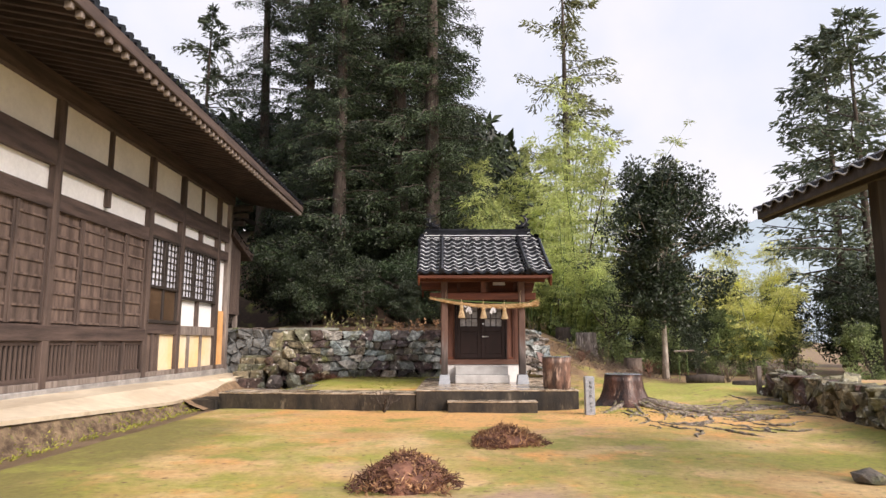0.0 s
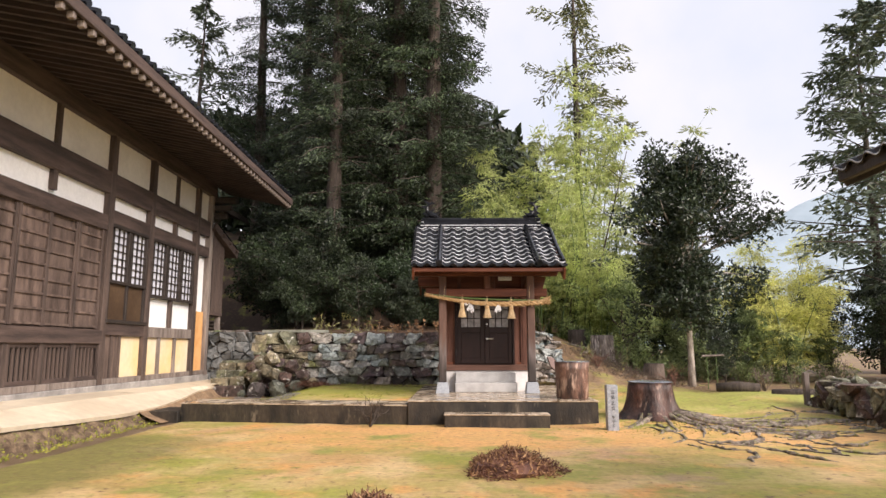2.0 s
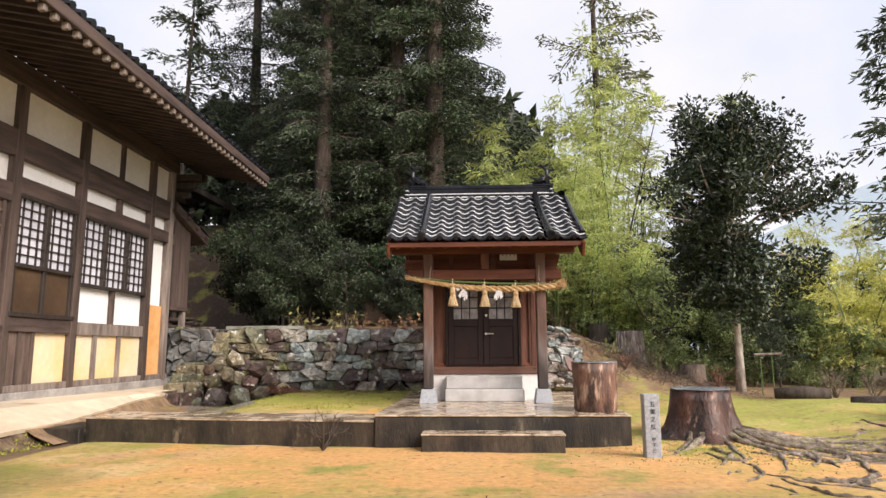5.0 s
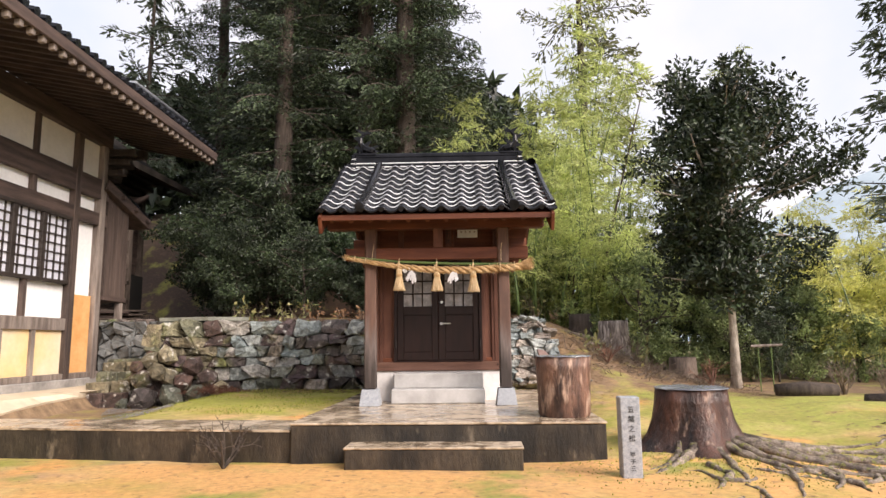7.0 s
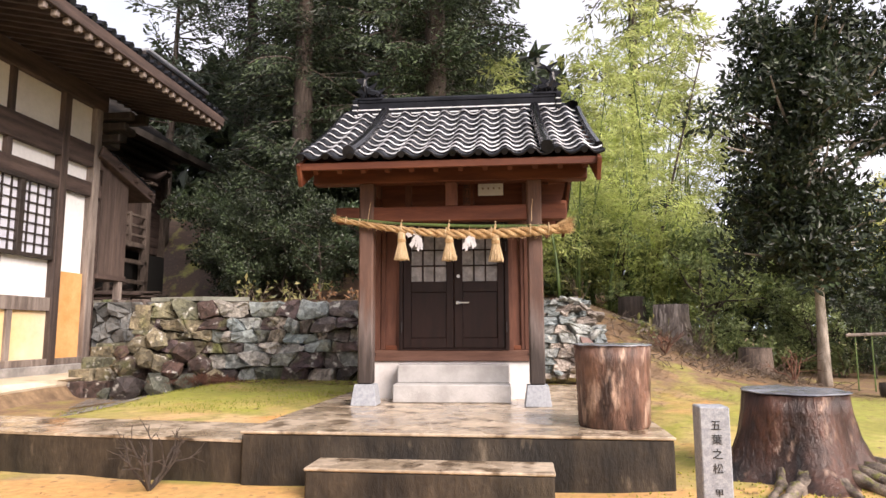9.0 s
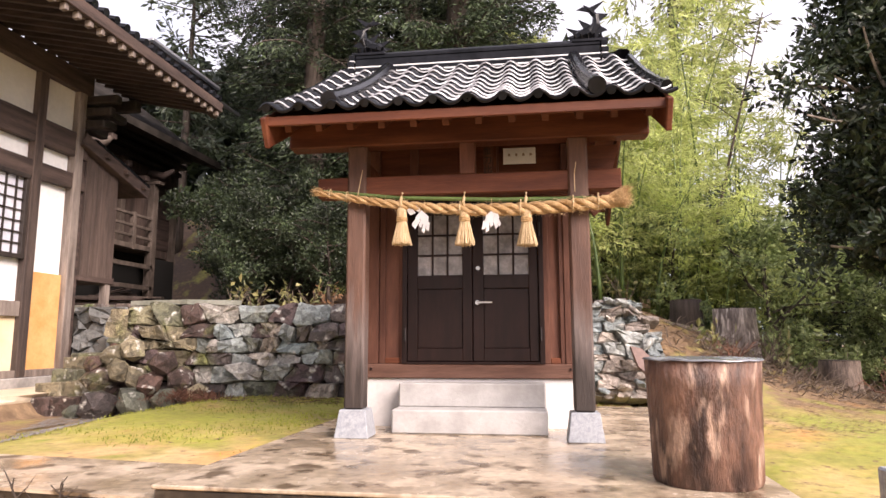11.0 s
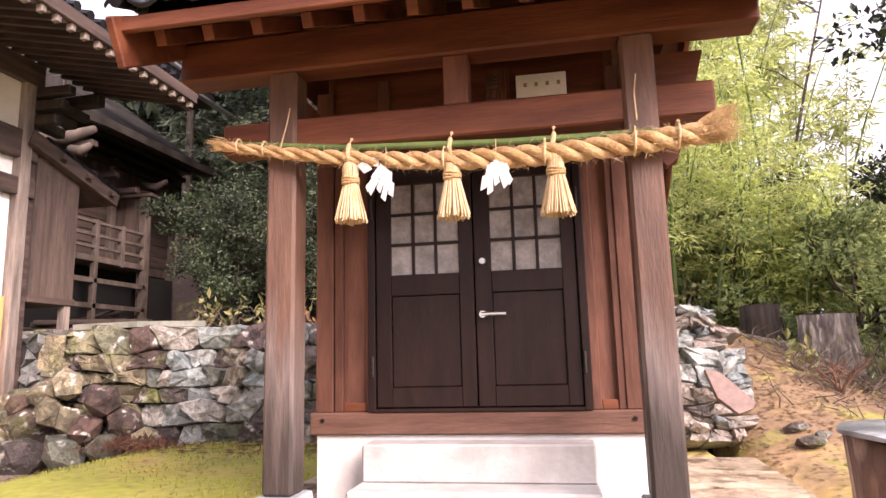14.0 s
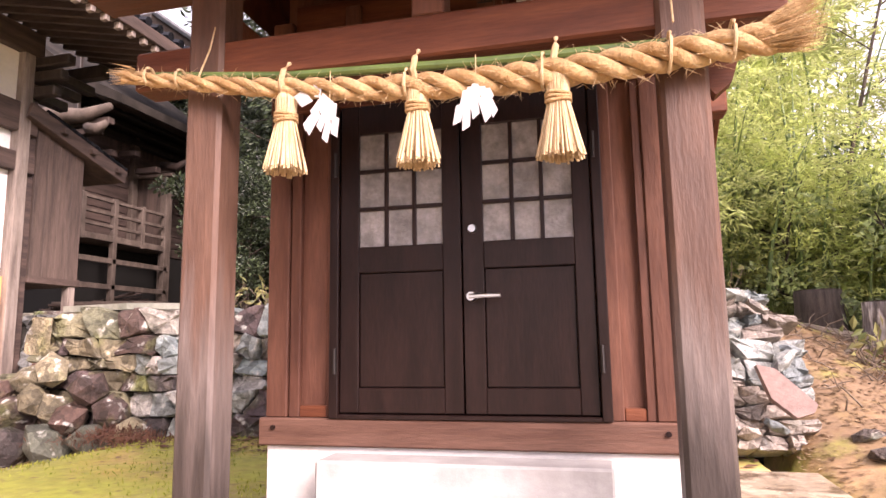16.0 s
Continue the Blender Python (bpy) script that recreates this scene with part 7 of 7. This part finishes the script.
litter("wall_litter", 2500, -4, 3.3, 20.0, 22.0, 0.05, TWIG, "reddish fallen needles along the wall top")
heap = thing("needle_heap", (-2.75, 19.45, 0.34), "small heap of reddish fallen needles against the wall", "leaf heap")
hp = lit.normal(0, 1, (1500, 3)) * np.array([0.38, 0.12, 0.0])
hp[:, 2] = 0.14 * np.exp(-(hp[:, 0] / 0.4) ** 2) * lit.uniform(0.2, 1, 1500)
leaves("needles", hp, np.tile(np.array([0, 0, 0.2]), (1500, 1)), 0.10, 0.012, TWIG, heap, lit, 1.0)

# ---- the roofed pavilion beside the yard ----
pav = thing("roofed_pavilion", (6.5, 6.5, 0), "small dark timber pavilion with a black tiled roof", "pavilion")
for x, y in ((5.68, 7.2), (5.68, 5.4), (7.1, 7.2), (7.1, 5.4)):
    part("post", box(x - 0.08, x + 0.08, y - 0.08, y + 0.08, 0, 3.15, 0.01), VOID_WOOD, pav)
for x in (5.68, 7.1):
    part("beam", box(x - 0.09, x + 0.09, 4.6, 8.5, 3.1, 3.3, 0.01), VOID_WOOD, pav)
part("roof_boards", beam((5.12, 6.6, 3.06), (6.4, 6.6, 3.64), 4.1, 0.05, 0), VOID_WOOD, pav)
part("roof_boards", beam((7.7, 6.6, 3.06), (6.4, 6.6, 3.64), 4.1, 0.05, 0), VOID_WOOD, pav)
part("fascia", box(5.06, 5.12, 4.55, 8.7, 2.98, 3.15, 0.008), VOID_WOOD, pav)
for y in (4.57, 8.66):
    part("bargeboard", beam((5.08, y, 3.02), (6.4, y, 3.56), 0.05, 0.2, 0.008), VOID_WOOD, pav)
pr_roof = tagged(new("roof"), "glossy black wave tiles")
pr_roof.parent = pav
for r in range(6):
    for c in range(16):
        ob = new("tile", tile_me)
        ob.parent = pr_roof
        ob.matrix_basis = Matrix.Translation(Vector((5.02 + 0.235 * r, 8.75 - 0.2625 * c, 3.10 + 0.105 * r)) - Vector((6.5, 6.5, 0))) @ pose(0, 0, 0, 0, 0, -90) @ pose(0, 0, 0, 24)

# ---- lean-to and rear sanctuary behind the hall ----
lean = thing("lean_to", (-6.3, 22.2, 1.8), "boarded lean-to with a small sloping roof at the hall's end", "lean-to")
for k in range(4):
    y0 = 21.40 + k * 0.235
    part("board", box(HX - 0.02, HX + 0.03, y0, y0 + 0.23, 2.42, 4.72 - 0.068 * k, 0.005), OLD_POST, lean)
part("floor_beam", box(-8.0, HX + 0.03, 21.4, 22.4, 2.32, 2.44, 0.01), OLD_WOOD, lean)
part("post", box(HX - 0.14, HX, 22.2, 22.34, 1.75, 2.34, 0.01), GREY_WOOD, lean)
part("post", box(-7.6, -7.45, 22.2, 22.34, 1.7, 2.34, 0.01), GREY_WOOD, lean)
part("foot_stone", box(HX - 0.3, HX + 0.12, 22.05, 22.5, 1.58, 1.78, 0.03), GRANITE, lean)
part("rear_wall", box(-8.0, HX - 0.02, 22.28, 22.34, 2.4, 4.5, 0.004), OLD_POST, lean)
part("roof", beam((-7.15, 21.42, 4.93), (-7.15, 23.1, 4.45), 2.0, 0.05, 0.004), OLD_WOOD, lean)
part("bargeboard", beam((-6.12, 21.1, 4.96), (-6.12, 23.15, 4.36), 0.06, 0.24, 0.01), OLD_WOOD, lean)
part("soffit", beam((-6.6, 21.12, 4.86), (-6.6, 23.1, 4.28), 0.9, 0.05, 0.004), OLD_WOOD, lean)
for k in range(3):
    part("purlin", beam((-8.0, 21.7 + k * 0.6, 4.78 - k * 0.17), (-6.0, 21.7 + k * 0.6, 4.78 - k * 0.17), 0.09, 0.09, 0.006), OLD_WOOD, lean)
for k in range(7):
    y = 21.42 + k * 0.25
    part("verge_tile", tube([(-6.14, y, 5.0 - 0.286 * (y - 21.42)), (-6.14, y + 0.24, 4.94 - 0.286 * (y - 21.42))], [0.065, 0.06], 7), TILE, lean)

SANC_WOOD = mat("weathered_grey_brown_wood", (0.065, 0.048, 0.038), (0.125, 0.095, 0.077), 2.0, 0.8, 0.5, stretch=(3, 3, 1.5), fine=7)
sanc = thing("rear_sanctuary", (-8.6, 24.6, 1.8), "weathered raised sanctuary with a railed veranda and dark roof", "sanctuary")
part("wall", box(-11.5, -7.95, 23.6, 27.4, 3.4, 6.6, 0.01), OLD_POST, sanc)
for k in range(7):
    part("wall_board", box(-7.96, -7.93, 23.6, 27.4, 3.62 + k * 0.28, 3.88 + k * 0.28, 0.006), OLD_WOOD, sanc)
for y in (23.65, 25.1, 27.3):
    part("wall_post", box(-7.98, -7.82, y - 0.08, y + 0.08, 1.7, 6.4, 0.01), SANC_WOOD, sanc)
# added solid block, its blackness imitates the shade below the floor
part("underfloor", box(-11, -7.6, 23.3, 27, 1.5, 3.3, 0), SHADE_BLACK, sanc, "near-black block standing in for the shade under the floor")
part("veranda_floor", box(-8.0, -7.05, 22.9, 25.3, 3.32, 3.44, 0.008), SANC_WOOD, sanc)
for z in (3.62, 3.86, 4.12):
    part("rail", box(-7.13, -7.06, 22.9, 25.25, z - 0.03, z + 0.03, 0.006), SANC_WOOD, sanc)
for y in (22.95, 23.75, 24.5, 25.2):
    part("rail_post", box(-7.15, -7.04, y - 0.05, y + 0.05, 1.9 if y in (23.75, 25.2) else 3.3, 4.18, 0.008), SANC_WOOD, sanc)
part("end_post", box(-7.25, -7.08, 25.2, 25.4, 1.9, 5.0, 0.01), SANC_WOOD, sanc)
part("end_screen", box(-7.95, -7.2, 25.26, 25.32, 3.44, 5.0, 0.005), OLD_POST, sanc)
part("screen_cap", box(-8.0, -6.95, 25.18, 25.42, 5.0, 5.08, 0.01), SANC_WOOD, sanc)
for z in (2.45, 2.95):
    part("brace", box(-7.12, -7.04, 22.9, 25.3, z - 0.05, z + 0.05, 0.006), SANC_WOOD, sanc)
rb = bmesh.new()
vs = []
for yy in (22.9, 27.6):
    vs.append([rb.verts.new(p) for p in ((-6.3, yy, 5.95), (-7.4, yy, 6.5), (-9.7, yy, 8.3), (-12.5, yy, 6.2), (-12.5, yy, 6.0), (-9.7, yy, 8.0), (-7.4, yy, 6.25), (-6.3, yy, 5.78))])
for k in range(8):
    rb.faces.new((vs[0][k], vs[1][k], vs[1][(k + 1) % 8], vs[0][(k + 1) % 8]))
rb.faces.new(vs[0]); rb.faces.new(vs[1][::-1])
part("roof", rb, mat("dark_bark_roof", (0.016, 0.014, 0.012), (0.04, 0.034, 0.03), 2.0, 0.95, 0.6, spec=0.1), sanc, "dark thick sanctuary roof")
for i in range(16):
    y = 23.05 + i * 0.29
    part("rafter", beam((-8.0, y, 6.45), (-6.35, y, 5.84), 0.07, 0.09, 0.004), EAVE_WOOD, sanc)
for z, d in ((6.2, 0.5), (6.0, 0.35), (5.8, 0.2)):
    part("bracket_course", box(-8.0, -7.95 + d, 23.4, 27.4, z - 0.07, z + 0.05, 0.01), VOID_WOOD, sanc)
for i in range(7):
    q = i * 0.37
    part("lumber", beam((-7.9 + 0.1 * (i % 3), 22.95 + 0.12 * i, 2.0 + 0.05 * (i % 4)), (-7.2, 24.9 - 0.2 * (i % 3), 2.1 + 0.06 * i), 0.12, 0.05, 0.005), OLD_WOOD, sanc)
part("gable_wall", box(-11.6, -7.4, 23.0, 23.08, 4.9, 7.0, 0.01), VOID_WOOD, sanc)
part("rainbow_beam", tube([(-9.6, 22.9, 5.35), (-8.8, 22.88, 5.62), (-7.9, 22.88, 5.70), (-7.1, 22.88, 5.60), (-6.5, 22.86, 5.72)], [0.13, 0.16, 0.17, 0.14, 0.07], 8), SANC_WOOD, sanc, "curved weathered beam", True)
for k in range(5):
    part("bracket_arm", box(-7.9 + 0.13 * k, -7.55 + 0.24 * k, 22.92, 23.08, 4.75 + 0.17 * k, 4.87 + 0.17 * k, 0.012), EAVE_WOOD, sanc)
    part("bracket_arm", box(-7.6, -7.42 + 0.12 * k, 23.3 + 0.5 * k, 23.46 + 0.5 * k, 5.0 + 0.12 * (k % 3), 5.13 + 0.12 * (k % 3), 0.012), EAVE_WOOD, sanc)
part("beam_nose", tube([(-7.0, 22.85, 5.35), (-6.75, 22.85, 5.30), (-6.55, 22.85, 5.42)], [0.10, 0.11, 0.05], 8), SANC_WOOD, sanc, "greyed carved beam end", True)
part("beam_nose", tube([(-7.3, 25.3, 5.30), (-6.9, 25.3, 5.22), (-6.65, 25.3, 5.36)], [0.09, 0.10, 0.04], 8), EAVE_WOOD, sanc, "greyed carved beam end", True)
PALE_METAL = mat("pale_grey_roof_metal", (0.30, 0.32, 0.35), (0.46, 0.48, 0.52), 3.0, 0.35, 0.1, metal=0.3)
for x0, x1, z0, z1, m in ((-7.4, -6.35, 7.55, 7.9, VOID_WOOD), (-7.5, -6.25, 7.9, 7.97, PALE_METAL)):
    part("ridge_box", box(x0, x1, 23.6, 26.6, z0, z1, 0.01), m, sanc)
part("ridge_skirt", beam((-6.45, 25.1, 7.62), (-5.75, 25.1, 7.22), 3.4, 0.06, 0.01), PALE_METAL, sanc, "pale grey metal roof skirt")
timber = thing("timber_stack", (-6.4, 23.2, 1.8), "stack of weathered grey boards lying below the veranda", "timber")
for i in range(14):
    q = 0.11 * (i % 5)
    part("board", beam((-7.6 + 0.08 * (i % 4), 22.75 + q, 1.90 + 0.055 * (i // 3)), (-5.6 - 0.25 * (i % 3), 23.2 + q * 1.4, 1.90 + 0.05 * (i // 3)), 0.2, 0.045, 0.006), OLD_WOOD if i % 3 else SANC_WOOD, timber)

# the sanctuary is a full-sized building, set back on its shelf of ground
BACK = Matrix.Translation((2.4, 12.8, 1.28)) @ Matrix.Scale(1.3, 4) @ Matrix.Translation((-2.4, -12.8, -1.28))
for ob in (sanc, timber):
    ob.matrix_basis = BACK @ Matrix.Translation(ob.location)
# the hall and what is built onto it stand slightly askew to the yard
SLANT = Matrix.Translation((HX, 19, 0)) @ pose(0, 0, 0, 0, 0, math.degrees(math.atan(HALL_SLANT))) @ Matrix.Translation((-HX, -19, 0))
for ob in [o for o in scene.objects if o.parent is None and o.name.split(".")[0] in ("shrine_hall", "window_1", "window_2", "lean_to")]:
    ob.matrix_basis = SLANT @ Matrix.Translation(ob.location)
